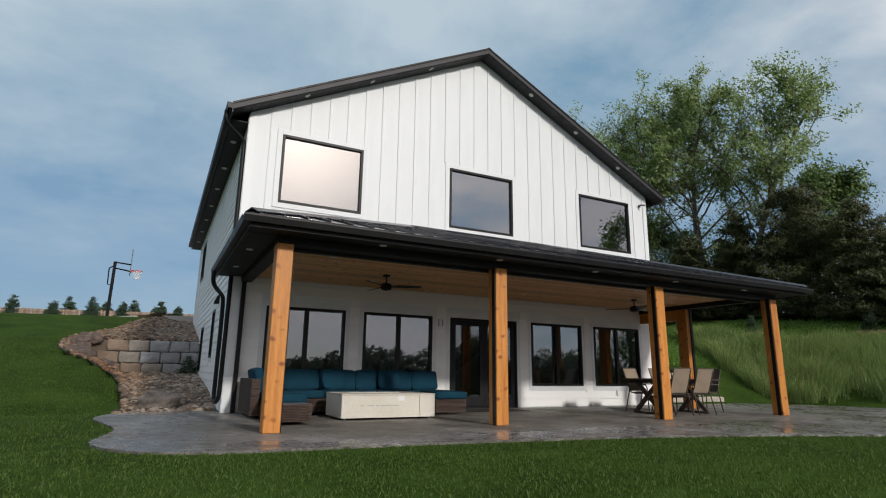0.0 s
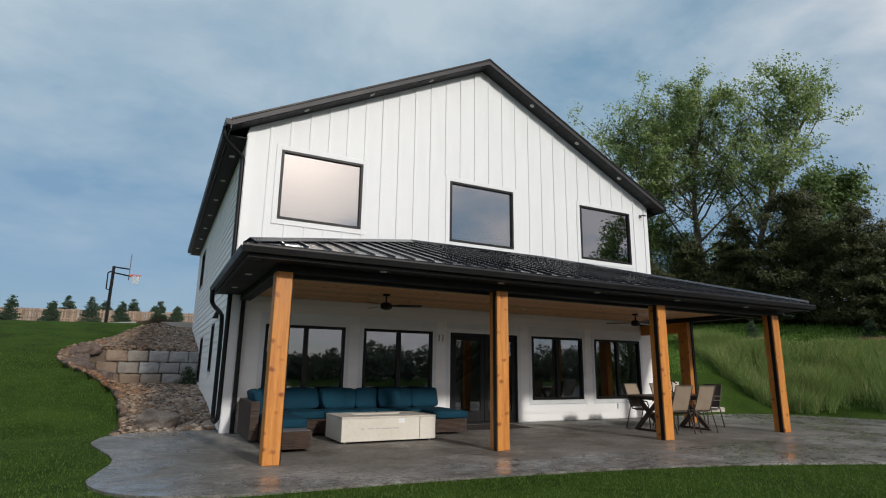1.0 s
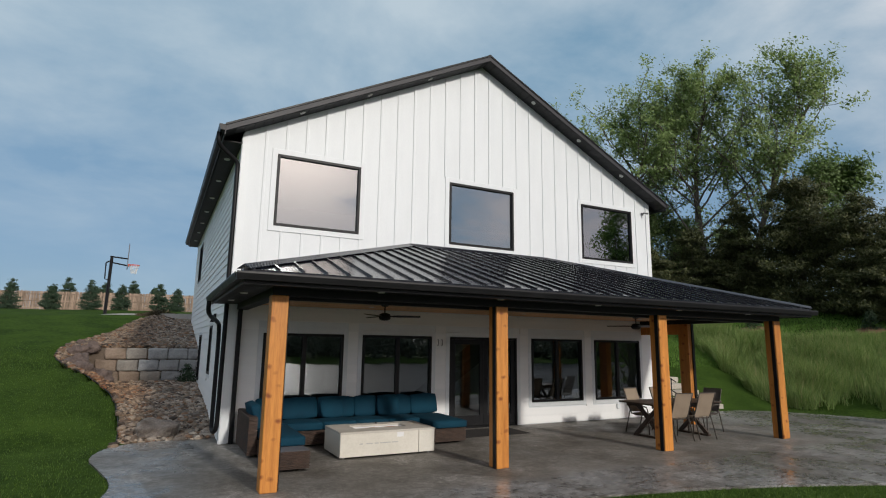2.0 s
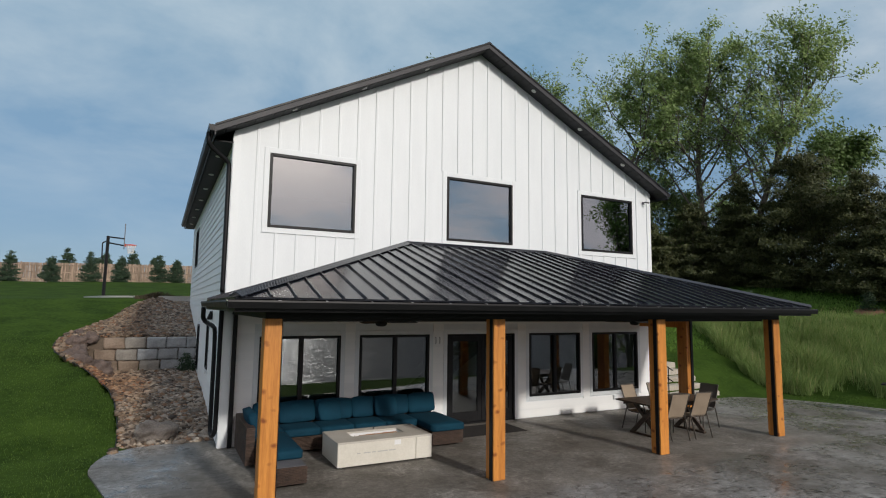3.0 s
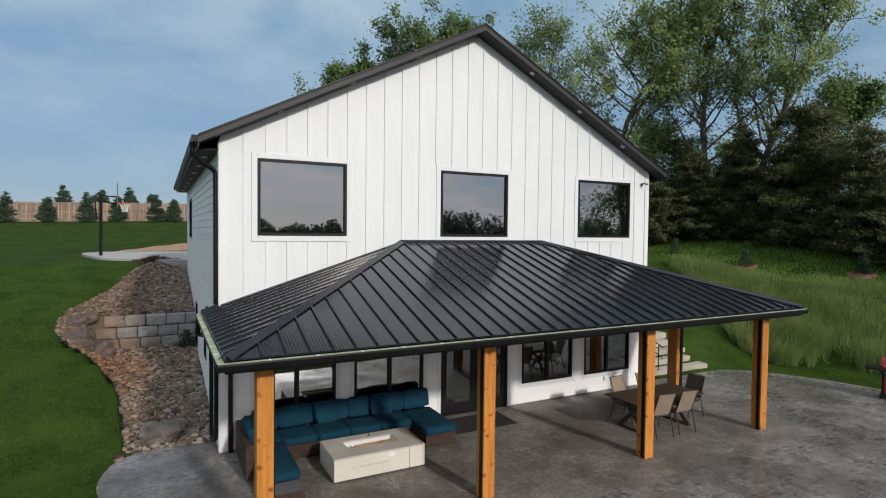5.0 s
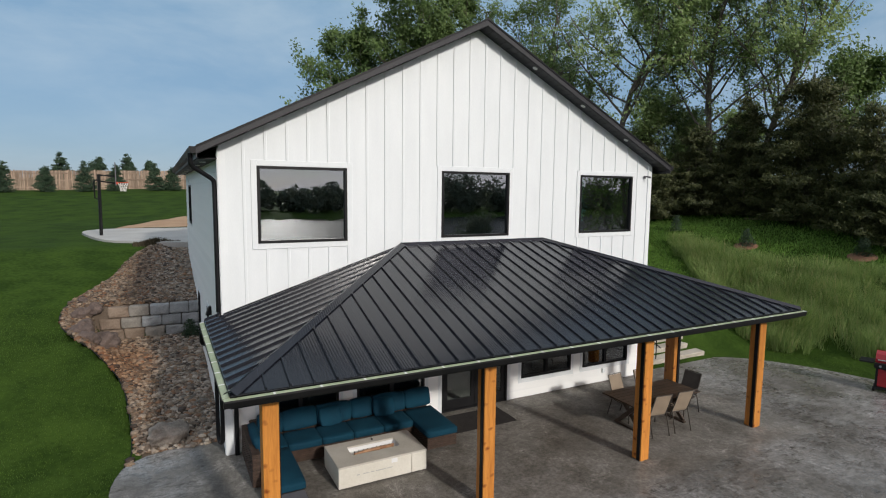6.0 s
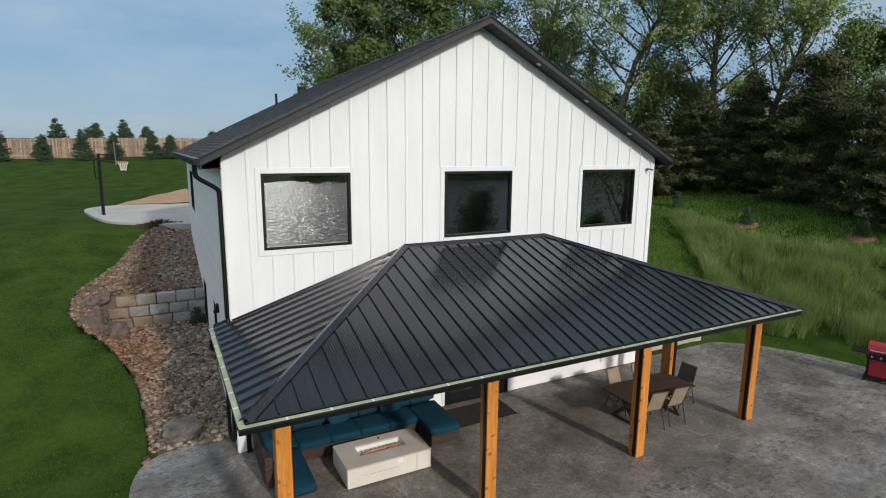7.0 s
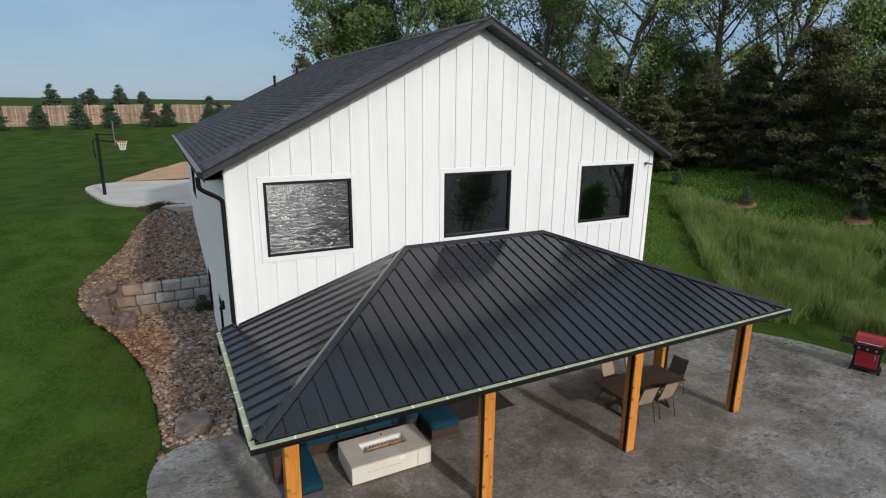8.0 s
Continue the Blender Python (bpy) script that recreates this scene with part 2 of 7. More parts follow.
def stone_material():
    """River stones: each one its own colour, from dark brown through grey to tan and rust."""
    m = surface("river_stone", (0.55, 0.55, 0.55), (1.0, 1.0, 1.0), rough=0.75, scale=5.0, fine=40, bump=0.35, island=0.28)
    n, l = m.node_tree.nodes, m.node_tree.links
    p = n["Principled BSDF"]
    old = p.inputs["Base Color"].links[0].from_socket
    g = n.new("ShaderNodeNewGeometry")
    r = n.new("ShaderNodeValToRGB")
    r.color_ramp.interpolation = "CONSTANT"
    tones = [(0.085, 0.062, 0.046), (0.232, 0.180, 0.135), (0.290, 0.210, 0.142), (0.190, 0.165, 0.138), (0.345, 0.280, 0.212), (0.245, 0.140, 0.080), (0.135, 0.096, 0.068), (0.372, 0.318, 0.258), (0.272, 0.232, 0.190)]
    r.color_ramp.elements[0].color = (*tones[0], 1)
    r.color_ramp.elements[1].position, r.color_ramp.elements[1].color = 1 / 9, (*tones[1], 1)
    for i in range(2, 9):
        r.color_ramp.elements.new(i / 9).color = (*tones[i], 1)
    l.new(g.outputs["Random Per Island"], r.inputs[0])
    x = n.new("ShaderNodeMix"); x.data_type = "RGBA"; x.blend_type = "MULTIPLY"; x.inputs["Factor"].default_value = 1.0
    l.new(r.outputs[0], x.inputs["A"]); l.new(old, x.inputs["B"])
    # iron-stained stones in a drift below the end of the block wall
    co = n.new("ShaderNodeTexCoord")
    ns = n.new("ShaderNodeTexNoise"); ns.inputs["Scale"].default_value, ns.inputs["Detail"].default_value = 1.6, 5
    l.new(co.outputs["Object"], ns.inputs["Vector"])
    mp = n.new("ShaderNodeMapping")
    mp.inputs["Location"].default_value, mp.inputs["Scale"].default_value = (2.15 * 0.85, -5.4 * 0.36, 0), (0.85, 0.36, 0)
    l.new(co.outputs["Object"], mp.inputs[0])
    ln = n.new("ShaderNodeVectorMath"); ln.operation = "LENGTH"
    l.new(mp.outputs[0], ln.inputs[0])
    sm = n.new("ShaderNodeMath"); sm.operation = "ADD"
    l.new(ln.outputs["Value"], sm.inputs[0]); l.new(ns.outputs["Fac"], sm.inputs[1])
    f = n.new("ShaderNodeMapRange"); f.interpolation_type = "SMOOTHSTEP"
    f.inputs["From Min"].default_value, f.inputs["From Max"].default_value = 0.75, 1.45
    f.inputs["To Min"].default_value, f.inputs["To Max"].default_value = 0.68, 0.0
    l.new(sm.outputs[0], f.inputs["Value"])
    st = n.new("ShaderNodeMix"); st.data_type = "RGBA"; st.blend_type = "MULTIPLY"
    st.inputs["B"].default_value = (1.18, 0.80, 0.50, 1)
    l.new(f.outputs[0], st.inputs["Factor"]); l.new(x.outputs["Result"], st.inputs["A"])
    # house shadow evened out in the colour: browner by the lawn, paler grey by the house
    sx = n.new("ShaderNodeSeparateXYZ"); l.new(co.outputs["Object"], sx.inputs[0])
    ad = n.new("ShaderNodeMath"); ad.operation = "ADD"
    l.new(sx.outputs["X"], ad.inputs[0]); l.new(ns.outputs["Fac"], ad.inputs[1])
    fe = n.new("ShaderNodeMapRange"); fe.interpolation_type = "SMOOTHSTEP"
    fe.inputs["From Min"].default_value, fe.inputs["From Max"].default_value = -1.5, -0.2
    l.new(ad.outputs[0], fe.inputs["Value"])
    tn = n.new("ShaderNodeMix"); tn.data_type = "RGBA"
    tn.inputs["A"].default_value, tn.inputs["B"].default_value = (0.80, 0.70, 0.60, 1), (1.10, 1.12, 1.14, 1)
    l.new(fe.outputs[0], tn.inputs["Factor"])
    en = n.new("ShaderNodeMix"); en.data_type = "RGBA"; en.blend_type = "MULTIPLY"; en.inputs["Factor"].default_value = 1.0
    l.new(st.outputs["Result"], en.inputs["A"]); l.new(tn.outputs["Result"], en.inputs["B"])
    l.new(en.outputs["Result"], p.inputs["Base Color"])
    return m


def patio_material():
    """Stamped and sealed concrete: broad mottling, pale worn veins, etched rough patches; rain-wet where the porch roof
    does not cover it, shade painted in beneath.
    """
    m = surface("stamped_concrete", (0.160, 0.151, 0.138), (0.268, 0.258, 0.243), rough=0.5, scale=0.8, fine=6.0, bump=0.16, rough_var=0.2, lo=0.36, hi=0.66, dist=0.015)
    n, l = m.node_tree.nodes, m.node_tree.links
    p = n["Principled BSDF"]
    col = p.inputs["Base Color"].links[0].from_socket
    co = n.new("ShaderNodeTexCoord")

    def noise_of(scale, detail, rough, warp, stretch=(1, 1, 1)):
        mp = n.new("ShaderNodeMapping"); mp.inputs["Scale"].default_value = stretch
        l.new(co.outputs["Object"], mp.inputs[0])
        a = n.new("ShaderNodeTexNoise")
        a.inputs["Scale"].default_value, a.inputs["Detail"].default_value, a.inputs["Roughness"].default_value, a.inputs["Distortion"].default_value = scale, detail, rough, warp
        l.new(mp.outputs[0], a.inputs["Vector"])
        return a.outputs["Fac"]

    def span(src, a, b, c=0.0, d=1.0):
        g = n.new("ShaderNodeMapRange"); g.interpolation_type = "SMOOTHSTEP"
        for k, v in (("From Min", a), ("From Max", b), ("To Min", c), ("To Max", d)):
            g.inputs[k].default_value = v
        l.new(src, g.inputs["Value"])
        return g.outputs[0]

    def both(op, a, b):
        g = n.new("ShaderNodeMath"); g.operation = op
        l.new(a, g.inputs[0])
        if isinstance(b, float):
            g.inputs[1].default_value = b
        else:
            l.new(b, g.inputs[1])
        return g.outputs[0]

    def tint(fac, dark, light):
        nonlocal col
        q = n.new("ShaderNodeMix"); q.data_type = "RGBA"
        q.inputs["A"].default_value, q.inputs["B"].default_value = (*dark, 1), (*light, 1)
        l.new(fac, q.inputs["Factor"])
        x = n.new("ShaderNodeMix"); x.data_type = "RGBA"; x.blend_type = "MULTIPLY"; x.inputs["Factor"].default_value = 1.0
        l.new(col, x.inputs["A"]); l.new(q.outputs["Result"], x.inputs["B"])
        col = x.outputs["Result"]

    tint(span(noise_of(0.5, 6, 0.6, 0.4), 0.38, 0.64), (0.76, 0.74, 0.71), (1.20, 1.21, 1.22))
    tint(span(noise_of(2.4, 9, 0.75, 0.6), 0.36, 0.64), (0.80, 0.79, 0.77), (1.12, 1.12, 1.12))
    tint(span(noise_of(13.0, 8, 0.75, 0.3), 0.38, 0.62), (0.72, 0.72, 0.71), (1.16, 1.16, 1.16))
    tint(span(noise_of(60.0, 5, 0.7, 0.0), 0.36, 0.64), (0.68, 0.68, 0.68), (1.22, 1.22, 1.22))
    # outside the drip line the concrete is rougher
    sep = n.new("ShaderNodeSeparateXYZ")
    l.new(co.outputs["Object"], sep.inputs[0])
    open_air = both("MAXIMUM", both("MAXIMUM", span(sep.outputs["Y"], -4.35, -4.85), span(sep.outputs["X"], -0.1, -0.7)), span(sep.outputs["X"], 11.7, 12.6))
    # etched, rougher patches with dark flecks
    patch = both("MULTIPLY", span(noise_of(0.42, 4, 0.6, 0.3), 0.32, 0.50), span(open_air, 0.0, 1.0, 0.18, 1.0))
    fleck = span(noise_of(5.0, 7, 0.72, 1.2, (0.55, 1.9, 1)), 0.38, 0.49, 1.0, 0.0)
    tint(both("MULTIPLY", patch, fleck), (1, 1, 1), (0.44, 0.42, 0.40))
    # pale meandering veins left by the stamps
    for scale, width, lift in ((0.85, 0.016, 1.42), (2.1, 0.018, 1.26)):
        d = both("ABSOLUTE", both("SUBTRACT", noise_of(scale, 6, 0.58, 0.9), 0.5), 0.0)
        tint(both("MULTIPLY", span(d, 0.002, width, 1.0, 0.0), span(noise_of(0.9, 4, 0.6, 0.2), 0.44, 0.60)), (1, 1, 1), (lift, lift, lift * 1.01))
    # and rain lies there
    wet = both("MULTIPLY", open_air, span(noise_of(0.75, 7, 0.62, 0.5), 0.36, 0.56))
    tint(wet, (1, 1, 1), (0.94, 0.95, 0.97))
    # porch shade and bluish sky light put into the concrete's colour
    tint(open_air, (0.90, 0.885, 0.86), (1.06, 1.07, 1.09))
    dry = span(noise_of(0.9, 6, 0.6, 0.0), 0.35, 0.65, 0.42, 0.66)
    rough = n.new("ShaderNodeMix")
    l.new(wet, rough.inputs["Factor"]); l.new(dry, rough.inputs["A"])
    l.new(span(noise_of(5.0, 6, 0.7, 0.0), 0.38, 0.62, 0.12, 0.34), rough.inputs["B"])
    l.new(rough.outputs["Result"], p.inputs["Roughness"])
    p.inputs["Specular IOR Level"].default_value = 0.36
    l.new(col, p.inputs["Base Color"])
    return m


M_SIDING = surface("white_siding", (0.705, 0.737, 0.748), (0.765, 0.797, 0.805), rough=0.5, scale=1.2, fine=25, stretch=(3, 3, 0.6), bump=0.05, rand=0.015)
M_LAP = surface("white_lap_siding", (0.83, 0.84, 0.83), (0.89, 0.89, 0.87), rough=0.5, scale=1.0, fine=22, stretch=(0.5, 0.5, 6), bump=0.08, rand=0.025)
M_TRIM = surface("white_trim", (0.725, 0.755, 0.762), (0.785, 0.812, 0.818), rough=0.45, scale=2, fine=40, bump=0.04)
M_FASCIA = surface("charcoal_fascia", (0.028, 0.028, 0.031), (0.041, 0.041, 0.045), rough=0.5, spec=0.3, scale=1.5, fine=30, bump=0.03)
M_SOFFIT = surface("black_soffit", (0.010, 0.010, 0.011), (0.017, 0.017, 0.018), rough=0.6, spec=0.25, scale=2, fine=30, bump=0.05)
M_BLACK = surface("black_metal", (0.006, 0.006, 0.007), (0.011, 0.011, 0.012), rough=0.45, spec=0.25, scale=3, fine=60, bump=0.02)
M_FRAME = surface("black_window_frame", (0.007, 0.007, 0.008), (0.012, 0.012, 0.013), rough=0.45, spec=0.25, scale=4, fine=60, bump=0.02)
ROOF_LOOK = dict(rough=0.19, scale=0.5, fine=3.6, bump=0.32, rand=0.08, rough_var=0.05, spec=0.5, dist=0.003)
M_ROOF = surface("dark_metal_roof", (0.009, 0.010, 0.015), (0.015, 0.017, 0.023), stretch=(16, 0.12, 0.12), **ROOF_LOOK)
M_ROOF_SIDE = surface("dark_metal_roof_end", (0.009, 0.010, 0.015), (0.015, 0.017, 0.023), stretch=(0.12, 16, 0.12), **ROOF_LOOK)


def striate(m, direction):
    """Fine rolled ribs running up the slope of a metal pan."""
    n, l = m.node_tree.nodes, m.node_tree.links
    first = next(q for q in n if q.type == "BUMP")
    co = n.new("ShaderNodeTexCoord")
    wv = n.new("ShaderNodeTexWave"); wv.wave_type, wv.bands_direction = "BANDS", direction
    wv.inputs["Scale"].default_value, wv.inputs["Distortion"].default_value = 7.0, 0.15
    l.new(co.outputs["Object"], wv.inputs["Vector"])
    b = n.new("ShaderNodeBump"); b.inputs["Strength"].default_value, b.inputs["Distance"].default_value = 0.45, 0.002
    l.new(wv.outputs["Fac"], b.inputs["Height"])
    l.new(b.outputs[0], first.inputs["Normal"])


striate(M_ROOF, "X")
striate(M_ROOF_SIDE, "Y")
M_GUTTER_IN = surface("weathered_gutter_guard", (0.26, 0.32, 0.19), (0.44, 0.50, 0.34), rough=0.5, scale=3, fine=40, bump=0.1)
M_SHINGLE = surface("dark_shingle", (0.030, 0.031, 0.036), (0.078, 0.079, 0.088), rough=0.9, scale=1.6, fine=90, bump=0.4, island=0.42)
M_SHINGLE_TAB = surface("dark_shingle_tab", (0.030, 0.031, 0.036), (0.078, 0.079, 0.088), rough=0.9, scale=1.6, fine=90, bump=0.4, rand=0.42)
M_CEDAR = cedar_material("stained_cedar", (0.40, 0.135, 0.020), (0.67, 0.280, 0.052))
M_CEILING = cedar_material("knotty_ceiling_boards", (0.40, 0.195, 0.070), (0.70, 0.395, 0.165), axis=0, rand=0, island=0.22)
M_GLASS = window_glass("coated_glass", 0.30, (0.55, 0.60, 0.60))
M_GLASS_LOW = window_glass("ground_floor_glass", 0.17, (0.5, 0.53, 0.52))
M_GLASS_DOOR = window_glass("door_glass", 0.08, (0.62, 0.65, 0.63))
# dimness of the upper rooms is put into this colour
M_INSIDE_DIM = surface("dimmed_interior_paint", (0.11, 0.11, 0.105), (0.15, 0.15, 0.145), rough=0.8, bump=0.02)
# lighter copy: indoor daylight put into the ground-floor colour
M_INSIDE_LIT = surface("lightened_interior_paint", (0.46, 0.46, 0.44), (0.54, 0.54, 0.51), rough=0.8, bump=0.02)
M_LAMP = surface("frosted_downlight", (0.55, 0.55, 0.53), (0.7, 0.7, 0.68), rough=0.4, bump=0)
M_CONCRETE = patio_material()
M_COURT = surface("pale_concrete", (0.36, 0.35, 0.33), (0.50, 0.49, 0.46), rough=0.8, scale=0.6, fine=20, bump=0.1)
M_SAND = surface("sandy_soil", (0.33, 0.20, 0.11), (0.45, 0.30, 0.18), rough=0.9, scale=0.7, fine=18, bump=0.3)
M_LAWN = surface("lawn", (0.020, 0.041, 0.007), (0.045, 0.082, 0.014), rough=0.9, scale=0.8, fine=9, bump=0.5, spec=0.03, dist=0.05, lo=0.38, hi=0.62)
M_BLADE = leaf_material("grass_blade", (0.047, 0.096, 0.014), (0.108, 0.175, 0.031), trans=0.4)
M_HILL = leaf_material("hill_grass_blade", (0.085, 0.180, 0.026), (0.175, 0.310, 0.055), trans=0.3)
M_TALL = leaf_material("tall_grass_blade", (0.083, 0.158, 0.032), (0.280, 0.368, 0.116), trans=0.3)
M_STALK = leaf_material("seeding_grass_stalk", (0.20, 0.20, 0.075), (0.46, 0.40, 0.20), trans=0.2)
M_STONE = stone_material()
M_SOIL = surface("bed_soil", (0.07, 0.05, 0.035), (0.14, 0.105, 0.075), rough=0.95, scale=3, fine=40, bump=0.5)
M_BOULDER = surface("boulder", (0.062, 0.045, 0.038), (0.17, 0.125, 0.105), rough=0.85, scale=3.5, fine=30, bump=0.9, dist=0.03)
M_ROCK = surface("grey_rock", (0.13, 0.108, 0.088), (0.35, 0.305, 0.26), rough=0.85, scale=4.0, fine=30, bump=0.9, dist=0.03)
M_BLOCK = surface("grey_wall_block", (0.225, 0.236, 0.240), (0.385, 0.402, 0.408), rough=0.85, scale=3.0, fine=28, bump=0.6, rand=0.12, dist=0.02)
# rust stain plus the sunlit end's warmth, both put into the colour
M_BLOCK_RUST_SUN = surface("rusty_sunlit_wall_block", (0.148, 0.106, 0.074), (0.267, 0.203, 0.152), rough=0.85, scale=3.0, fine=28, bump=0.6, rand=0.15, dist=0.02)
M_BLOCK_TAN = surface("brown_tinged_wall_block", (0.190, 0.172, 0.148), (0.325, 0.300, 0.262), rough=0.85, scale=3.0, fine=28, bump=0.6, rand=0.12, dist=0.02)
M_BARK = surface("bark", (0.075, 0.062, 0.050), (0.21, 0.18, 0.145), rough=0.9, scale=3, fine=20, stretch=(3, 3, 0.6), bump=0.7, dist=0.04)
M_LEAF = leaf_material("poplar_leaf", (0.13, 0.20, 0.060), (0.345, 0.445, 0.172), rough=0.42, trans=0.45)
M_LEAF2 = leaf_material("dark_broad_leaf", (0.075, 0.125, 0.036), (0.175, 0.26, 0.085), trans=0.4)
M_CEDARLEAF = leaf_material("cedar_foliage", (0.036, 0.048, 0.019), (0.112, 0.122, 0.045), trans=0.22)
M_FARLEAF = leaf_material("far_shore_leaf", (0.075, 0.090, 0.066), (0.150, 0.168, 0.122), trans=0.3)
M_DRY = leaf_material("dry_plant", (0.045, 0.038, 0.022), (0.13, 0.105, 0.06), trans=0.2)
M_SPRUCE = leaf_material("spruce_needles", (0.018, 0.042, 0.022), (0.052, 0.088, 0.044), trans=0.1)
M_FENCE = surface("cedar_fence_board", (0.21, 0.145, 0.098), (0.41, 0.315, 0.238), rough=0.85, scale=2, fine=12, stretch=(4, 4, 0.5), bump=0.2, rand=0.36)
M_TEAL = surface("teal_outdoor_fabric", (0.003, 0.031, 0.055), (0.006, 0.049, 0.080), rough=0.85, scale=2.5, fine=160, bump=0.15, spec=0.2, dist=0.003)
M_WICKER = surface("brown_wicker", (0.022, 0.013, 0.009), (0.085, 0.052, 0.036), rough=0.6, scale=6, fine=60, stretch=(1, 1, 2.2), bump=0.8, dist=0.008)
M_FIREPIT = surface("cream_concrete_panel", (0.60, 0.57, 0.49), (0.70, 0.67, 0.59), rough=0.7, scale=1.8, fine=35, bump=0.12)
M_FIRETOP = surface("tan_concrete_top", (0.46, 0.43, 0.37), (0.58, 0.55, 0.49), rough=0.7, scale=1.8, fine=35, bump=0.15)
M_TABLE = surface("dark_table_wood", (0.028, 0.018, 0.012), (0.075, 0.050, 0.034), rough=0.45, scale=2, fine=14, stretch=(0.6, 6, 6), bump=0.12, rand=0.15)
M_SLING = surface("tan_sling_fabric", (0.24, 0.185, 0.13), (0.32, 0.255, 0.185), rough=0.8, scale=4, fine=150, bump=0.2, dist=0.003)
M_SLING_DARK = surface("grey_sling_fabric", (0.060, 0.054, 0.050), (0.10, 0.092, 0.085), rough=0.8, scale=4, fine=150, bump=0.2, dist=0.003)
M_BRONZE = surface("bronze_tube", (0.050, 0.042, 0.035), (0.080, 0.068, 0.056), rough=0.4, scale=6, fine=80, bump=0.03)
M_RED = surface("red_enamel", (0.21, 0.008, 0.014), (0.29, 0.013, 0.020), rough=0.22, scale=2, fine=60, bump=0.01)
M_STEEL = surface("brushed_steel", (0.45, 0.45, 0.45), (0.6, 0.6, 0.6), rough=0.3, scale=4, fine=90, metal=1.0, bump=0.02)
M_ORANGE = surface("orange_rim", (0.55, 0.06, 0.02), (0.70, 0.09, 0.03), rough=0.4, bump=0)
M_NET = surface("white_net", (0.65, 0.65, 0.62), (0.75, 0.75, 0.72), rough=0.8, bump=0)
M_MAT = surface("dark_door_mat", (0.012, 0.010, 0.010), (0.032, 0.027, 0.024), rough=0.95, scale=6, fine=120, bump=0.5)
M_SLAB = surface("limestone_slab", (0.30, 0.27, 0.22), (0.50, 0.46, 0.39), rough=0.85, scale=1.6, fine=22, bump=0.5, dist=0.02)
M_MULCH = surface("red_mulch", (0.11, 0.055, 0.03), (0.22, 0.115, 0.065), rough=0.95, scale=6, fine=50, bump=0.8)
M_LOG = surface("ceramic_log", (0.25, 0.11, 0.05), (0.50, 0.30, 0.17), rough=0.8, scale=6, fine=40, bump=0.4)
M_WHITEMETAL = surface("white_label", (0.72, 0.72, 0.71), (0.80, 0.80, 0.79), rough=0.5, bump=0)
M_INK = surface("grey_ink", (0.42, 0.41, 0.38), (0.48, 0.47, 0.44), rough=0.7, bump=0)
M_BLIND = surface("teal_blind_fabric", (0.160, 0.390, 0.370), (0.205, 0.450, 0.430), rough=0.9, scale=3, fine=90, bump=0.1)
M_CURTAIN = surface("pale_curtain", (0.42, 0.50, 0.50), (0.52, 0.60, 0.60), rough=0.9, scale=3, fine=80, bump=0.1)
M_STEEL_DARK = surface("grey_meter", (0.10, 0.10, 0.11), (0.15, 0.15, 0.16), rough=0.5, bump=0.02)


def water_material():
    m, n, l, p = shader("lake_water")
    p.inputs["Base Color"].default_value = (0.012, 0.020, 0.022, 1)
    p.inputs["Roughness"].default_value = 0.27
    p.inputs["IOR"].default_value = 1.33
    p.inputs["Specular IOR Level"].default_value = 0.05
    co = n.new("ShaderNodeTexCoord"); mp = n.new("ShaderNodeMapping"); mp.inputs["Scale"].default_value = (0.34, 0.8, 1)
    l.new(co.outputs["Object"], mp.inputs[0])
    ns = n.new("ShaderNodeTexNoise"); ns.inputs["Scale"].default_value, ns.inputs["Detail"].default_value = 1.3, 2.5
    l.new(mp.outputs[0], ns.inputs["Vector"])
    b = n.new("ShaderNodeBump"); b.inputs["Strength"].default_value, b.inputs["Distance"].default_value = 1.0, 0.48
    l.new(ns.outputs["Fac"], b.inputs["Height"]); l.new(b.outputs[0], p.inputs["Normal"])
    return m


M_WATER = water_material()


# ---------------------------------------------------------------- mesh helpers
def thing(name, at, label, category="", group="", kind=""):
    """An Empty at a thing's base."""
    ob = new(name)
    ob.empty_display_size = 0.2
    ob.matrix_basis = Matrix.Translation(at)
    return tagged(ob, label, category, group, kind)


def part(name, bm, material, parent=None, label="", smooth=False):
    """Links a bmesh, built in world coordinates, as one mesh object under a thing or a part."""
    me = bpy.data.meshes.new(name)
    if isinstance(bm, tuple):
        verts, faces = bm
        me.from_pydata(verts, [], faces)
    else:
        bmesh.ops.recalc_face_normals(bm, faces=bm.faces)
        bm.to_mesh(me)
        bm.free()
    if smooth:
        me.polygons.foreach_set("use_smooth", [True] * len(me.polygons))
    me.materials.append(material)
    ob = new(name, me)
    if parent is not None:
        under(ob, parent)
    return tagged(ob, label)


def world_of(ob):
    m = ob.matrix_basis
    while ob.parent is not None:
        m = ob.parent.matrix_basis @ ob.matrix_parent_inverse @ m
        ob = ob.parent
    return m


def under(ob, parent):
    ob.parent = parent
    ob.matrix_parent_inverse = world_of(parent).inverted()


def piece(name, me, m, parent):
    """One more object on a mesh that alike pieces share."""
    ob = new(name, me)
    ob.matrix_basis = m
    under(ob, parent)
    return ob


def mesh_of(name, bm, material):
    bmesh.ops.recalc_face_normals(bm, faces=bm.faces)
    me = bpy.data.meshes.new(name)
    bm.to_mesh(me)
    bm.free()
    me.materials.append(material)
    return me


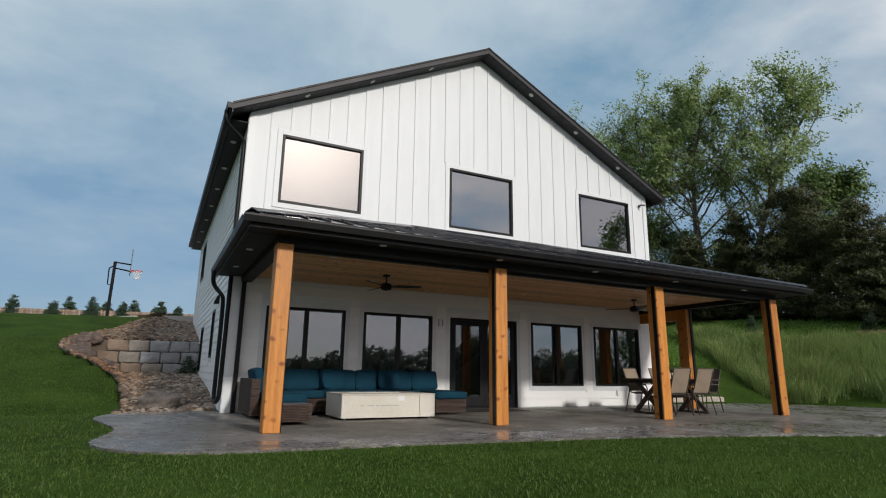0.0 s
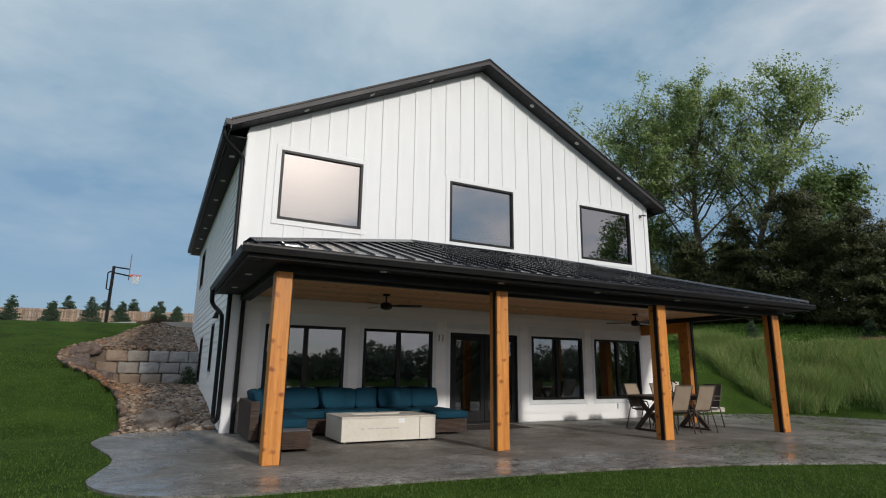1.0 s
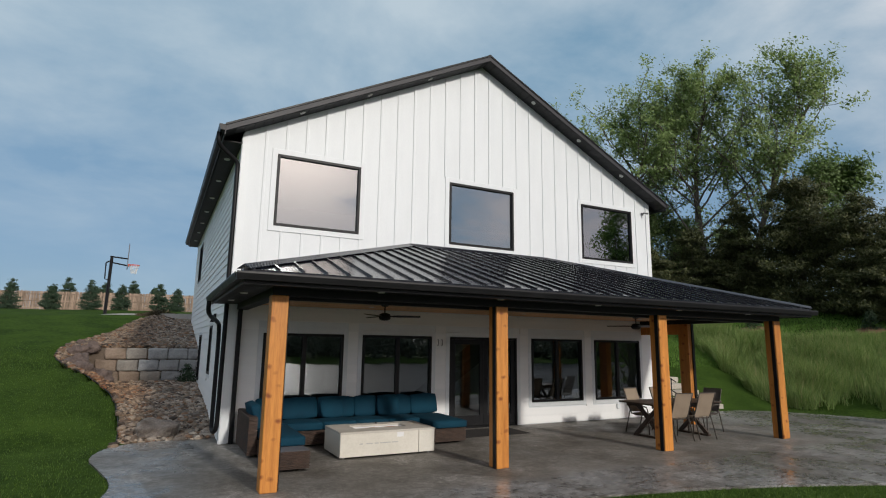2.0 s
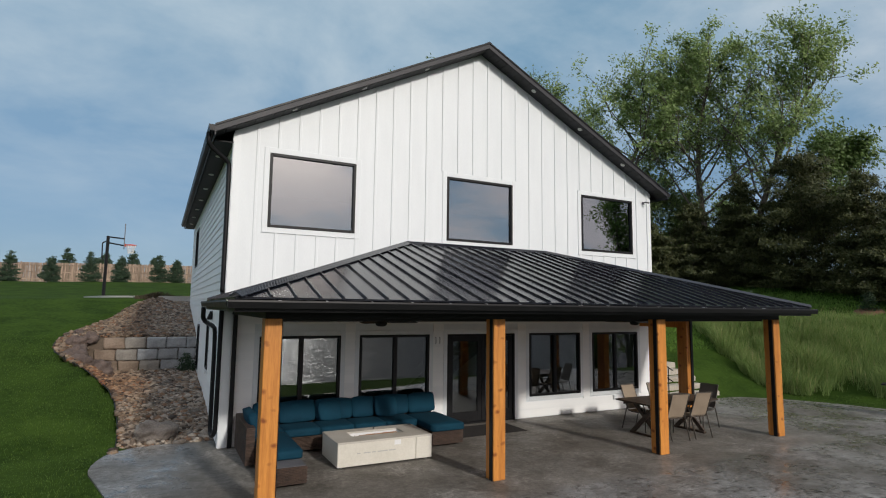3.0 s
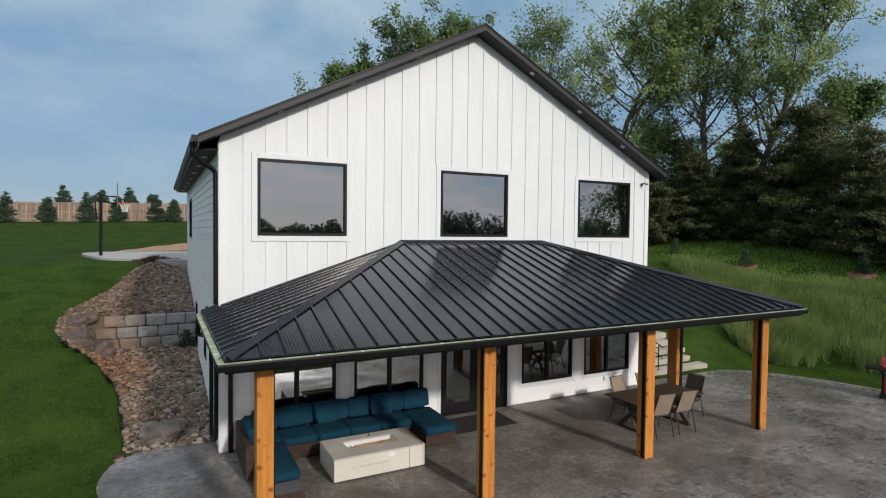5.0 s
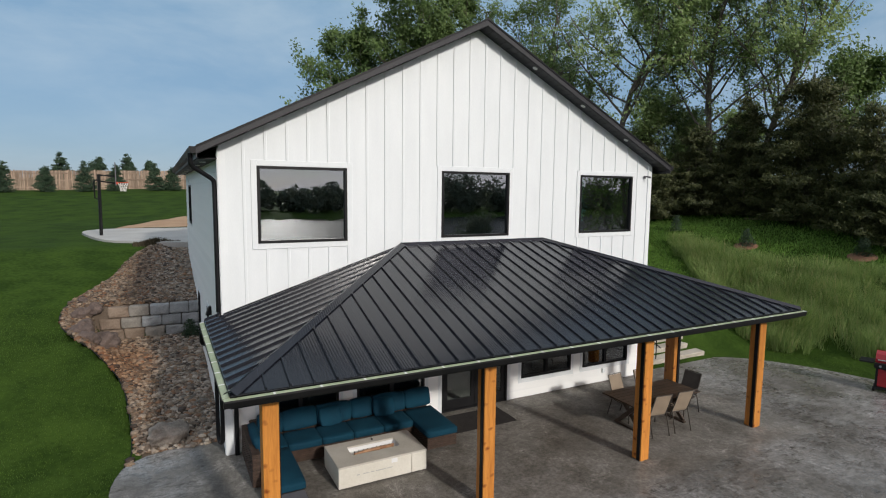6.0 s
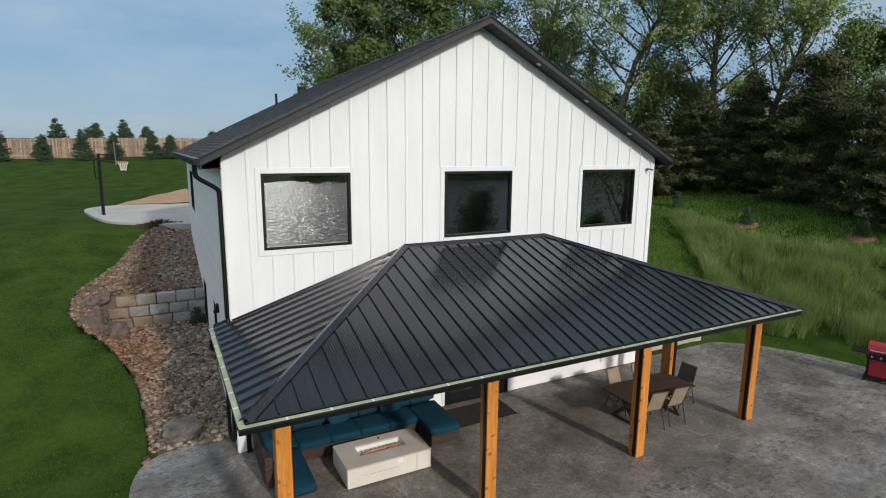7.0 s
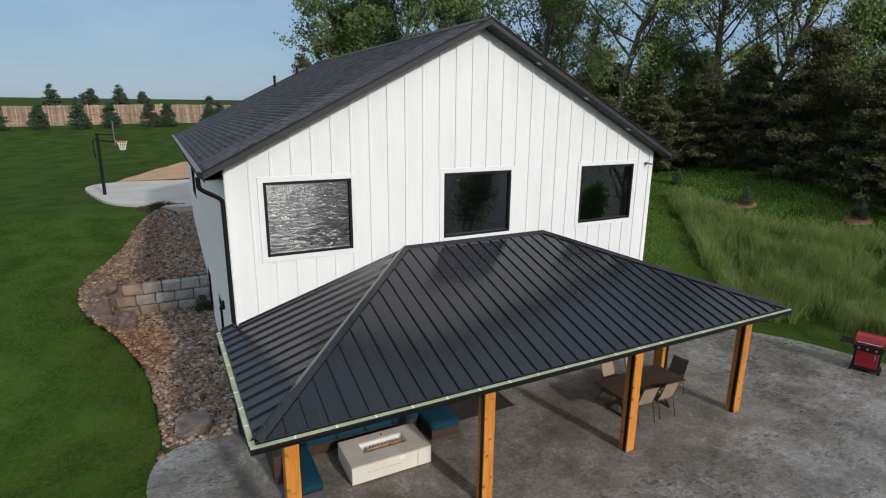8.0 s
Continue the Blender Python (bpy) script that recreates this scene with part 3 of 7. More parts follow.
def box(bm, x0, x1, y0, y1, z0, z1, bevel=0.0, m=None, seg=1):
    vs = [bm.verts.new((x, y, z)) for z in (z0, z1) for y in (y0, y1) for x in (x0, x1)]
    fs = [bm.faces.new([vs[i] for i in f]) for f in ((0, 2, 3, 1), (4, 5, 7, 6), (0, 1, 5, 4), (2, 6, 7, 3), (0, 4, 6, 2), (1, 3, 7, 5))]
    if bevel:
        es = list({e for f in fs for e in f.edges})
        out = bmesh.ops.bevel(bm, geom=es, offset=bevel, segments=seg, affect="EDGES", profile=0.5)
        vs = list({v for f in out["faces"] for v in f.verts} | {v for v in vs if v.is_valid})
    if m is not None:
        bmesh.ops.transform(bm, matrix=m, verts=vs)
    return vs


def one_box(*a, **k):
    bm = bmesh.new()
    box(bm, *a, **k)
    return bm


def tube(bm, pts, r, n=8, cap=True):
    """A round bar through points; r is one radius or one for each point."""
    pts = [Vector(p) for p in pts]
    rs = r if isinstance(r, (list, tuple)) else [r] * len(pts)
    rings = []
    side = None
    for i, p in enumerate(pts):
        d = (pts[min(i + 1, len(pts) - 1)] - pts[max(i - 1, 0)]).normalized()
        if side is None:
            side = d.orthogonal().normalized()
        side = (side - d * side.dot(d)).normalized()
        up = d.cross(side)
        rings.append([bm.verts.new(p + (side * math.cos(a) + up * math.sin(a)) * rs[i]) for a in (2 * math.pi * k / n for k in range(n))])
    for a, b in zip(rings, rings[1:]):
        for k in range(n):
            bm.faces.new((a[k], a[(k + 1) % n], b[(k + 1) % n], b[k]))
    if cap:
        bm.faces.new(rings[0][::-1])
        bm.faces.new(rings[-1])


def one_tube(*a, **k):
    bm = bmesh.new()
    tube(bm, *a, **k)
    return bm


def poly_prism(bm, pts, d):
    """A flat polygon given by its corners, pushed along the vector d."""
    d = Vector(d)
    a = [bm.verts.new(p) for p in pts]
    b = [bm.verts.new(Vector(p) + d) for p in pts]
    bm.faces.new(a)
    bm.faces.new(b[::-1])
    for i in range(len(a)):
        j = (i + 1) % len(a)
        bm.faces.new((a[i], b[i], b[j], a[j]))


def one_prism(pts, d):
    bm = bmesh.new()
    poly_prism(bm, pts, d)
    return bm


def cushion(bm, x0, x1, y0, y1, z0, z1, puff=0.03, n=6, m=None):
    """A soft block: a rounded box, bulging in the middle of its faces."""
    cx, cy, cz = (x0 + x1) / 2, (y0 + y1) / 2, (z0 + z1) / 2
    hx, hy, hz = (x1 - x0) / 2, (y1 - y0) / 2, (z1 - z0) / 2
    new_bm = bmesh.new()
    bmesh.ops.create_cube(new_bm, size=2)
    bmesh.ops.subdivide_edges(new_bm, edges=new_bm.edges[:], cuts=n, use_grid_fill=True)
    r = min(hx, hy, hz) * 0.38
    for v in new_bm.verts:
        u = v.co.copy()
        q = Vector((u.x * hx, u.y * hy, u.z * hz))
        inner = Vector([max(-h + r, min(h - r, c)) for h, c in zip((hx, hy, hz), q)])
        o = q - inner
        if o.length > 1e-6:
            q = inner + o.normalized() * r
        b = puff * ((1 - u.x ** 2) * (1 - u.y ** 2) + (1 - u.x ** 2) * (1 - u.z ** 2) + (1 - u.y ** 2) * (1 - u.z ** 2)) * 0.6
        ax = max(range(3), key=lambda i: abs(u[i]))
        q[ax] += math.copysign(b, u[ax])
        v.co = q + Vector((cx, cy, cz))
        if m is not None:
            v.co = m @ v.co
    tmp = bpy.data.meshes.new("tmp")
    new_bm.to_mesh(tmp)
    new_bm.free()
    bm.from_mesh(tmp)
    bpy.data.meshes.remove(tmp)


def one_cushion(*a, **k):
    bm = bmesh.new()
    cushion(bm, *a, **k)
    return bm


def stuff_mesh(name, verts, faces_per, count, material, parent=None, smooth=False):
    """A large mesh from arrays: count pieces of len(faces_per) faces each; all faces have the same number of corners."""
    me = bpy.data.meshes.new(name)
    nv = len(verts) // count
    f = np.asarray(faces_per, dtype=np.int32)
    idx = (f[None] + (np.arange(count, dtype=np.int32) * nv)[:, None, None]).reshape(-1)
    k = f.shape[1]
    me.vertices.add(len(verts))
    me.vertices.foreach_set("co", np.asarray(verts, dtype=np.float32).reshape(-1))
    me.loops.add(len(idx))
    me.loops.foreach_set("vertex_index", idx)
    nf = len(idx) // k
    me.polygons.add(nf)
    me.polygons.foreach_set("loop_start", np.arange(nf, dtype=np.int32) * k)
    me.polygons.foreach_set("loop_total", np.full(nf, k, dtype=np.int32))
    if smooth:
        me.polygons.foreach_set("use_smooth", np.ones(nf, dtype=bool))
    me.update(calc_edges=True)
    me.validate()
    me.materials.append(material)
    ob = new(name, me)
    if parent is not None:
        under(ob, parent)
    return ob


# ---------------------------------------------------------------- ground
def smooth_step(a, b, v):
    t = np.clip((v - a) / (b - a), 0, 1)
    return t * t * (3 - 2 * t)


BED_LOW = [(-1.97, -0.1), (-1.80, 0.3), (-1.68, 0.9), (-1.69, 1.6), (-1.79, 2.6), (-1.88, 3.3), (-2.06, 4.1), (-2.32, 4.8), (-2.80, 5.85), (-3.33, 6.7), (-3.63, 7.3), (-3.76, 8.0),
           (-3.75, 8.6), (-3.58, 9.3), (-3.18, 10.1), (-2.62, 11.2), (-2.20, 12.9), (-1.75, 14.2), (-1.25, 15.2)]
_by = np.array([p[1] for p in BED_LOW]); _bx = np.array([p[0] for p in BED_LOW])


def bed_edge(y):
    return np.interp(y, _by, _bx)


def left_rise(y):
    return np.interp(y, [-1, 0.8, 4, 8, 14.8, 15.5, 24, 33, 42, 54, 62, 110, 250, 400, 2500], [-0.03, -0.03, 0.62, 1.5, 2.92, 3.01, 3.05, 3.28, 4.05, 5.08, 5.28, 6.2, 8.9, 10.8, 12.0])


def bed_z(x, y):
    """Surface of the stone bed: below the low wall it lies under the lawn's level, behind the wall it is heaped to the court."""
    lawn = left_rise(y)
    low = np.interp(y, [0.5, 0.8, 4, 8.2], [-0.03, -0.02, 0.36, 0.66])
    high = np.interp(y, [8.2, 15.5, 16.5], [1.66, 2.93, 2.95])
    f = smooth_step(0.0, 0.9, x - bed_edge(y))
    # the step is sharp at the block wall and a slope of boulders past its end
    past = smooth_step(-2.75, -3.1, x)
    up = np.where(y < 8.2, 0.0, 1.0) * (1 - past) + smooth_step(6.4, 8.8, y) * past
    return lawn + ((low + (high - low) * up) - lawn) * f


def ground_z(x, y):
    """Height of the ground: level round the patio, rising behind the house and up the hill at its right, falling to the lake in front."""
    x, y = np.asarray(x, dtype=float), np.asarray(y, dtype=float)
    z = left_rise(y)
    # the lawn behind falls away a little to the left
    z = z + 0.024 * np.clip(x + 1, -25, 0) * smooth_step(8, 18, y) * (1 - smooth_step(90, 250, y))
    hill = 0.50 * (x - 17.4) + 0.20 * y
    top = 4.4 + 0.03 * np.clip(x - 24, 0, 40) + 0.05 * np.clip(y, -20, 60)
    hill = np.where(hill > 0, hill, 0)
    hill = top * (1 - np.exp(-(hill / top) ** 1.3)) * 1.0
    hill = hill * smooth_step(-16, -5, y)
    bank = np.interp(y, [0.2, 3.6, 8, 14, 30], [-0.03, 1.45, 2.5, 3.1, 3.4])
    z = np.maximum(z, np.where(x > 11.9, bank, -0.03))
    z = np.maximum(z, np.where(x > 12, hill - 0.03, -0.03))
    # the ground dips under the bed of stones
    inbed = (x > bed_edge(y) + 0.12) & (x < 0.5) & (y > 0.5) & (y < 15.4)
    z = np.where(inbed, bed_z(x, y) - 0.30, z)
    # the shore
    fall = np.interp(-y, [8.2, 10.6, 12, 14, 18, 24, 32, 50, 170, 180, 195, 2500], [0.03, 0.36, 0.72, 1.4, 2.7, 4.2, 5.45, 8.0, 8.0, 4.6, 3.4, 0.0])
    z = np.where(y < -8.2, z - (fall - 0.03), z)
    return z


def gz(x, y):
    return float(ground_z(x, y))


def axis(dense0, dense1, step, far0, far1, grow=1.35):
    v = list(np.arange(dense0, dense1 + 1e-6, step))
    s, p = step, dense0
    lo = []
    while p > far0:
        s *= grow
        p -= s
        lo.append(max(p, far0))
    s, p = step, v[-1]
    hi = []
    while p < far1:
        s *= grow
        p += s
        hi.append(min(p, far1))
    return np.array(lo[::-1] + v + hi)


def terrain():
    xs = axis(-16, 36, 0.4, -2500, 2500)
    ys = np.unique(np.concatenate([axis(-14, 30, 0.4, -40, 60, 1.2), [-2500, -1600, -900, -500, -350, -300, -250, -220, -195, -188, -180, -175, -170, -140, -110, -80, -60, -50, -45, 62, 70, 80, 110, 170, 260, 400, 800, 1500, 2500]]))
    X, Y = np.meshgrid(xs, ys)
    Z = ground_z(X, Y)
    wob = np.array([noise.noise((float(a) * 0.25, float(b) * 0.25, 3.0)) for a, b in zip(X.ravel(), Y.ravel())]).reshape(X.shape)
    flat = ((X > -2.2) & (X < 17.4) & (Y > -8.4) & (Y < 1.2)) | ((X > -5.6) & (X < 9) & (Y > 13.5) & (Y < 26))
    Z = Z + np.where(flat, 0, wob * 0.05)
    # keep the ground below the patio slab and under the house
    inside = (X > -0.2) & (X < 11.9) & (Y > -0.2) & (Y < 14.2)
    Z = np.where(inside, -0.15, Z)
    nx, ny = len(xs), len(ys)
    verts = np.stack([X.ravel(), Y.ravel(), Z.ravel()], 1)
    i = np.arange(nx * ny).reshape(ny, nx)
    faces = np.stack([i[:-1, :-1].ravel(), i[:-1, 1:].ravel(), i[1:, 1:].ravel(), i[1:, :-1].ravel()], 1)
    me = bpy.data.meshes.new("ground")
    me.from_pydata(verts.tolist(), [], faces.tolist())
    me.polygons.foreach_set("use_smooth", [True] * len(me.polygons))
    me.materials.append(M_LAWN)
    return tagged(new("ground", me), "mown green lawn rising behind the house", "lawn", kind="structure")


terrain()
part("lake", one_box(-700, 900, -186, -26, -5.6, -5.0), M_WATER)
tagged(bpy.data.objects["lake"], "rippled grey lake below the lawn", "lake", kind="structure")


def outline_slab(name, pts, z0, z1, material, label, category, rounds=2, bevel=0.02):
    """A flat slab with a soft, wandering outline."""
    p = [Vector((*q, 0)) for q in pts]
    for _ in range(rounds):
        p = [v for i in range(len(p)) for v in (p[i] * 0.75 + p[(i + 1) % len(p)] * 0.25, p[i] * 0.25 + p[(i + 1) % len(p)] * 0.75)]
    bm = bmesh.new()
    a = [bm.verts.new((v.x, v.y, z1)) for v in p]
    top = bm.faces.new(a)
    ext = bmesh.ops.extrude_face_region(bm, geom=[top])
    bmesh.ops.translate(bm, vec=(0, 0, z0 - z1), verts=[g for g in ext["geom"] if isinstance(g, bmesh.types.BMVert)])
    return tagged(part(name, bm, material), label, category, kind="structure")


PATIO = [(-1.75, 0.72), (-2.1, -0.55), (-1.85, -1.5), (-1.57, -2.7), (-1.72, -3.6), (-1.82, -4.3), (-1.4, -5.1), (-0.5, -5.45), (0.8, -5.45), (2.4, -5.55), (4.6, -5.82), (6.6, -6.28), (8.8, -7.12),
         (11.0, -7.9), (13.5, -8.5), (16.0, -8.8), (18.2, -6.9), (17.7, -4.4), (17.4, -3.2), (17.0, -1.9), (16.2, -0.6), (15.0, 0.35), (11.9, 0.5), (11.6, 0.3), (0.4, 0.3), (-0.1, 0.85)]
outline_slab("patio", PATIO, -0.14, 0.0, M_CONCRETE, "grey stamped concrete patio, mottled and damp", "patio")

# ---------------------------------------------------------------- the house
W, DEPTH, RIDGE_X = 11.605, 14.0, 5.775
WALL_TOP, APEX = 6.212, 9.132
PITCH = (APEX - WALL_TOP) / RIDGE_X
UP_Z0, UP_Z1 = 4.30, 5.85
UPPER = [(0.70, 2.545), (4.825, 6.71), (8.985, 10.885)]
LOW_Z0, LOW_Z1 = 0.52, 2.09
LOWER = [(0.66, 2.32), (2.74, 4.41), (7.22, 8.87), (9.30, 10.97)]
DOOR = (4.88, 6.77)
T = 0.16

house = thing("house", (RIDGE_X, DEPTH / 2, 0), "white two-storey gabled farmhouse with black trim and windows", "house")


def wall_mesh(u0, u1, z0, z1, holes, place, peak=None):
    """One closed wall with its openings cut through; place(u, d, z) gives a corner at depth d (0 outside, 1 inside)."""
    us = sorted({u0, u1, *[h[0] for h in holes], *[h[1] for h in holes]})
    zs = sorted({z0, z1, *[h[2] for h in holes], *[h[3] for h in holes]})
    solid = {}
    for i in range(len(us) - 1):
        for j in range(len(zs) - 1):
            solid[i, j] = not any(h[0] <= us[i] and us[i + 1] <= h[1] and h[2] <= zs[j] and zs[j + 1] <= h[3] for h in holes)
    bm, made = bmesh.new(), {}

    def v(i, d, j):
        if (i, d, j) not in made:
            made[i, d, j] = bm.verts.new(place(us[i], d, zs[j]))
        return made[i, d, j]

    for (i, j), ok in solid.items():
        if not ok:
            continue
        for d in (0, 1):
            bm.faces.new((v(i, d, j), v(i + 1, d, j), v(i + 1, d, j + 1), v(i, d, j + 1)))
        for di, dj, a, b in ((-1, 0, (i, j), (i, j + 1)), (1, 0, (i + 1, j), (i + 1, j + 1)), (0, -1, (i, j), (i + 1, j)), (0, 1, (i, j + 1), (i + 1, j + 1))):
            top = dj == 1 and j == len(zs) - 2
            if not solid.get((i + di, j + dj), False) and not (peak and top):
                bm.faces.new((v(a[0], 0, a[1]), v(b[0], 0, b[1]), v(b[0], 1, b[1]), v(a[0], 1, a[1])))
    if peak:
        top = len(zs) - 1
        pk = [bm.verts.new(place(peak[0], d, peak[1])) for d in (0, 1)]
        for d in (0, 1):
            bm.faces.new([v(i, d, top) for i in range(len(us))] + [pk[d]])
        for i in (0, len(us) - 1):
            bm.faces.new((v(i, 0, top), v(i, 1, top), pk[1], pk[0]))
    return bm


front_holes = [(a, b, UP_Z0, UP_Z1) for a, b in UPPER] + [(a, b, LOW_Z0, LOW_Z1) for a, b in LOWER] + [(*DOOR, 0.0, LOW_Z1)]
bm = wall_mesh(0, W, -0.1, WALL_TOP, front_holes, lambda u, d, z: (u, d * T, z), (RIDGE_X, APEX))
front_wall = part("front_wall", bm, M_SIDING, house, "white board-and-batten gable wall")

SIDE_WIN = [(10.1, 11.6, 4.1, 5.5), (3.4, 4.1, 1.10, 2.3), (6.9, 7.8, 0.75, 2.1)]
bm = wall_mesh(T, DEPTH, -0.1, WALL_TOP, SIDE_WIN, lambda u, d, z: (d * T, u, z))
left_wall = part("side_wall", bm, M_LAP, house, "white lap-sided wall")
bm = bmesh.new()
box(bm, W - T, W, T, DEPTH, -0.1, WALL_TOP)
part("side_wall", bm, M_LAP, house, "white lap-sided wall")
bm = wall_mesh(T, W - T, -0.1, WALL_TOP, [], lambda u, d, z: (u, DEPTH - d * T, z), (RIDGE_X, APEX - 0.1))
part("back_wall", bm, M_LAP, house, "white lap-sided wall")
# unseen ceilings, floors and partitions, added to close off the rooms
part("inner_ceiling", one_box(T, W - T, T, DEPTH - T, 6.02, 6.11), M_INSIDE_DIM, house)
part("inner_floor", one_box(T, W - T, T, DEPTH - T, 2.72, 2.98), M_INSIDE_DIM, house)
part("ground_floor", one_box(T, W - T, T, DEPTH - T, -0.12, -0.004), M_INSIDE_LIT, house)
# thin light slab, added to brighten the rooms below
part("lower_ceiling", one_box(T, W - T, T, 4.4, 2.69, 2.718), M_INSIDE_LIT, house)
part("partition_wall", one_box(T, W - T, 4.4, 4.5, 0, 2.72), M_INSIDE_LIT, house)
part("partition_wall", one_box(T, W - T, 5.4, 5.5, 2.98, 6.02), M_INSIDE_DIM, house)

TAB_W = (0.18, 0.23, 0.28, 0.34)
# main roof: two slopes with shingles, rake boards, soffits
OV = 0.39
Y0, Y1 = -OV, DEPTH + OV
RT = 9.30
for s in (-1, 1):
    ex = RIDGE_X + s * (RIDGE_X + OV)
    ez = RT - (RIDGE_X + OV) * PITCH
    th = 0.145
    pts = [(RIDGE_X, Y0 + 0.03, RT - 0.02), (ex, Y0 + 0.03, ez - 0.02), (ex, Y0 + 0.03, ez - th), (RIDGE_X, Y0 + 0.03, RT - th)]
    deck = part("roof", one_prism(pts, (0, Y1 - Y0 - 0.06, 0)), M_SOFFIT, house, "black soffit under a dark shingle slope")
    # shingle courses, each tab a raised piece
    n = Vector((s * PITCH, 0, 1)).normalized()
    down = Vector((s, 0, -PITCH)).normalized()
    length = math.hypot(RIDGE_X + OV, (RIDGE_X + OV) * PITCH) + 0.03
    rnd = np.random.RandomState(5 + s)
    verts, count = [], 0
    c = 0
    tabs = []
    for wd in TAB_W:
        bm = bmesh.new()
        poly_prism(bm, [(0, 0, 0), (0.162, 0, 0), (0.162, 0, 0.008), (0, 0, 0.002)], (0, wd - 0.006, 0))
        tabs.append(mesh_of("shingle", bm, M_SHINGLE_TAB))
    o = Vector((RIDGE_X, 0, RT - 0.018))
    while c * 0.145 < length:
        d0, d1 = c * 0.145, min(c * 0.145 + 0.162, length)
        y = Y0 - rnd.rand() * 0.3
        while y < Y1:
            pick = rnd.randint(4)
            wdt = TAB_W[pick]
            a, b = max(y, Y0), min(y + wdt - 0.006, Y1)
            if s < 0 and y >= Y0 and b < Y0 + 1.75 and d1 < length - 0.01:
                p = o + down * d0 + n * rnd.uniform(0.0, 0.002)
                m = Matrix(((down.x, 0, n.x, p.x), (0, -1, 0, b), (down.z, 0, n.z, p.z), (0, 0, 0, 1)))
                piece("shingle", tabs[pick], m, deck)
            elif b - a > 0.02:
                lift = 0.005 + rnd.rand() * 0.005
                for dd, yy, hh in ((d0, a, 0.002), (d0, b, 0.002), (d1, b, lift), (d1, a, lift), (d1, b, 0.0), (d1, a, 0.0)):
                    p = o + down * dd + n * hh
                    verts.append((p.x, yy, p.z))
                count += 1
            y += wdt
        c += 1
    sh = stuff_mesh("shingles", verts, [[0, 1, 2, 3], [3, 2, 4, 5]], count, M_SHINGLE, deck)
    tagged(sh, "dark grey asphalt shingles", kind="stuff")
    # rake board and its drip edge
    for yy, nm in ((Y0, "rake_board"), (Y1 - 0.03, "rake_board")):
        pts = [(RIDGE_X, yy, RT - 0.02), (ex - s * 0.0, yy, ez - 0.02), (ex, yy, ez - 0.150), (RIDGE_X, yy, RT - 0.150)]
        part(nm, one_prism(pts, (0, 0.03, 0)), M_FASCIA, house, "charcoal rake board")
    pts = [(RIDGE_X, Y0 - 0.02, RT + 0.005), (ex + s * 0.02, Y0 - 0.02, ez - 0.005), (ex + s * 0.02, Y0 - 0.02, ez - 0.045), (RIDGE_X, Y0 - 0.02, RT - 0.035)]
    part("drip_edge", one_prism(pts, (0, 0.018, 0)), M_BLACK, house)
    # soffit: grooved strips along the rake
    for k in range(34):
        q0, q1 = k / 34, (k + 0.93) / 34
        xa, xb = RIDGE_X + s * (RIDGE_X + OV) * q0, RIDGE_X + s * (RIDGE_X + OV) * q1
        za, zb = RT - 0.150 - abs(xa - RIDGE_X) * PITCH, RT - 0.150 - abs(xb - RIDGE_X) * PITCH
        part("soffit_panel", one_prism([(xa, Y0 + 0.03, za), (xb, Y0 + 0.03, zb), (xb, Y0 + 0.03, zb - 0.012), (xa, Y0 + 0.03, za - 0.012)], (0, OV - 0.03, 0)), M_FASCIA, deck)
    # recessed lights in the rake soffit
    for x in ((1.12, 2.62, 4.15) if s < 0 else (7.25, 8.80, 10.36)):
        z = RT - 0.162 - abs(x - RIDGE_X) * PITCH
        m = Matrix.Translation((x, -0.22, z)) @ Matrix.Rotation(math.atan(PITCH) * (-1 if s < 0 else 1), 4, "Y")
        bm = bmesh.new()
        bmesh.ops.create_cone(bm, cap_ends=True, segments=16, radius1=0.058, radius2=0.07, depth=0.02, matrix=m)
        part("downlight", bm, M_LAMP, deck, "white recessed soffit light")
    # flat eave soffit, fascia and gutter
    xa, xb = (ex, 0) if s < 0 else (W, ex)
    part("eave_soffit", one_box(xa + (0.02 if s < 0 else 0.003), xb - (0.003 if s < 0 else 0.02), 0.0, Y1 - 0.04, ez - 0.235, ez - 0.21), M_SOFFIT, house)
    fx = ex + s * 0.001
    part("fascia_board", one_box(min(fx, fx + s * 0.02), max(fx, fx + s * 0.02), Y0, Y1, ez - 0.23, ez - 0.025), M_FASCIA, house)
    bm = bmesh.new()
    g = [(0.022, -0.03), (0.13, -0.03), (0.13, -0.06), (0.105, -0.15), (0.022, -0.15)]
    poly_prism(bm, [(ex + s * a, Y0 - 0.01, ez + b) for a, b in g], (0, Y1 - Y0 + 0.02, 0))
    gut = part("gutter", bm, M_BLACK, house, "black eave gutter")
    for k in range(48):
        yy = Y0 + 0.1 + k * 0.305
        part("gutter_guard", one_box(min(ex + s * 0.03, ex + s * 0.126), max(ex + s * 0.03, ex + s * 0.126), yy, yy + 0.28, ez - 0.029, ez - 0.022), M_STEEL_DARK, gut)
    if s < 0:
        for k in range(7):
            bm = bmesh.new()
            bmesh.ops.create_cone(bm, cap_ends=True, segments=14, radius1=0.06, radius2=0.07, depth=0.02, matrix=Matrix.Translation((-0.2, 1.2 + k * 1.9, ez - 0.243)))
            part("downlight", bm, M_LAMP, house, "white recessed soffit light")
bm = bmesh.new()
poly_prism(bm, [(RIDGE_X - 0.16, Y0 - 0.015, RT - 0.075), (RIDGE_X, Y0 - 0.015, RT + 0.02), (RIDGE_X + 0.16, Y0 - 0.015, RT - 0.075), (RIDGE_X, Y0 - 0.015, RT - 0.02)], (0, Y1 - Y0 + 0.03, 0))
part("ridge_cap", bm, M_SHINGLE, house)

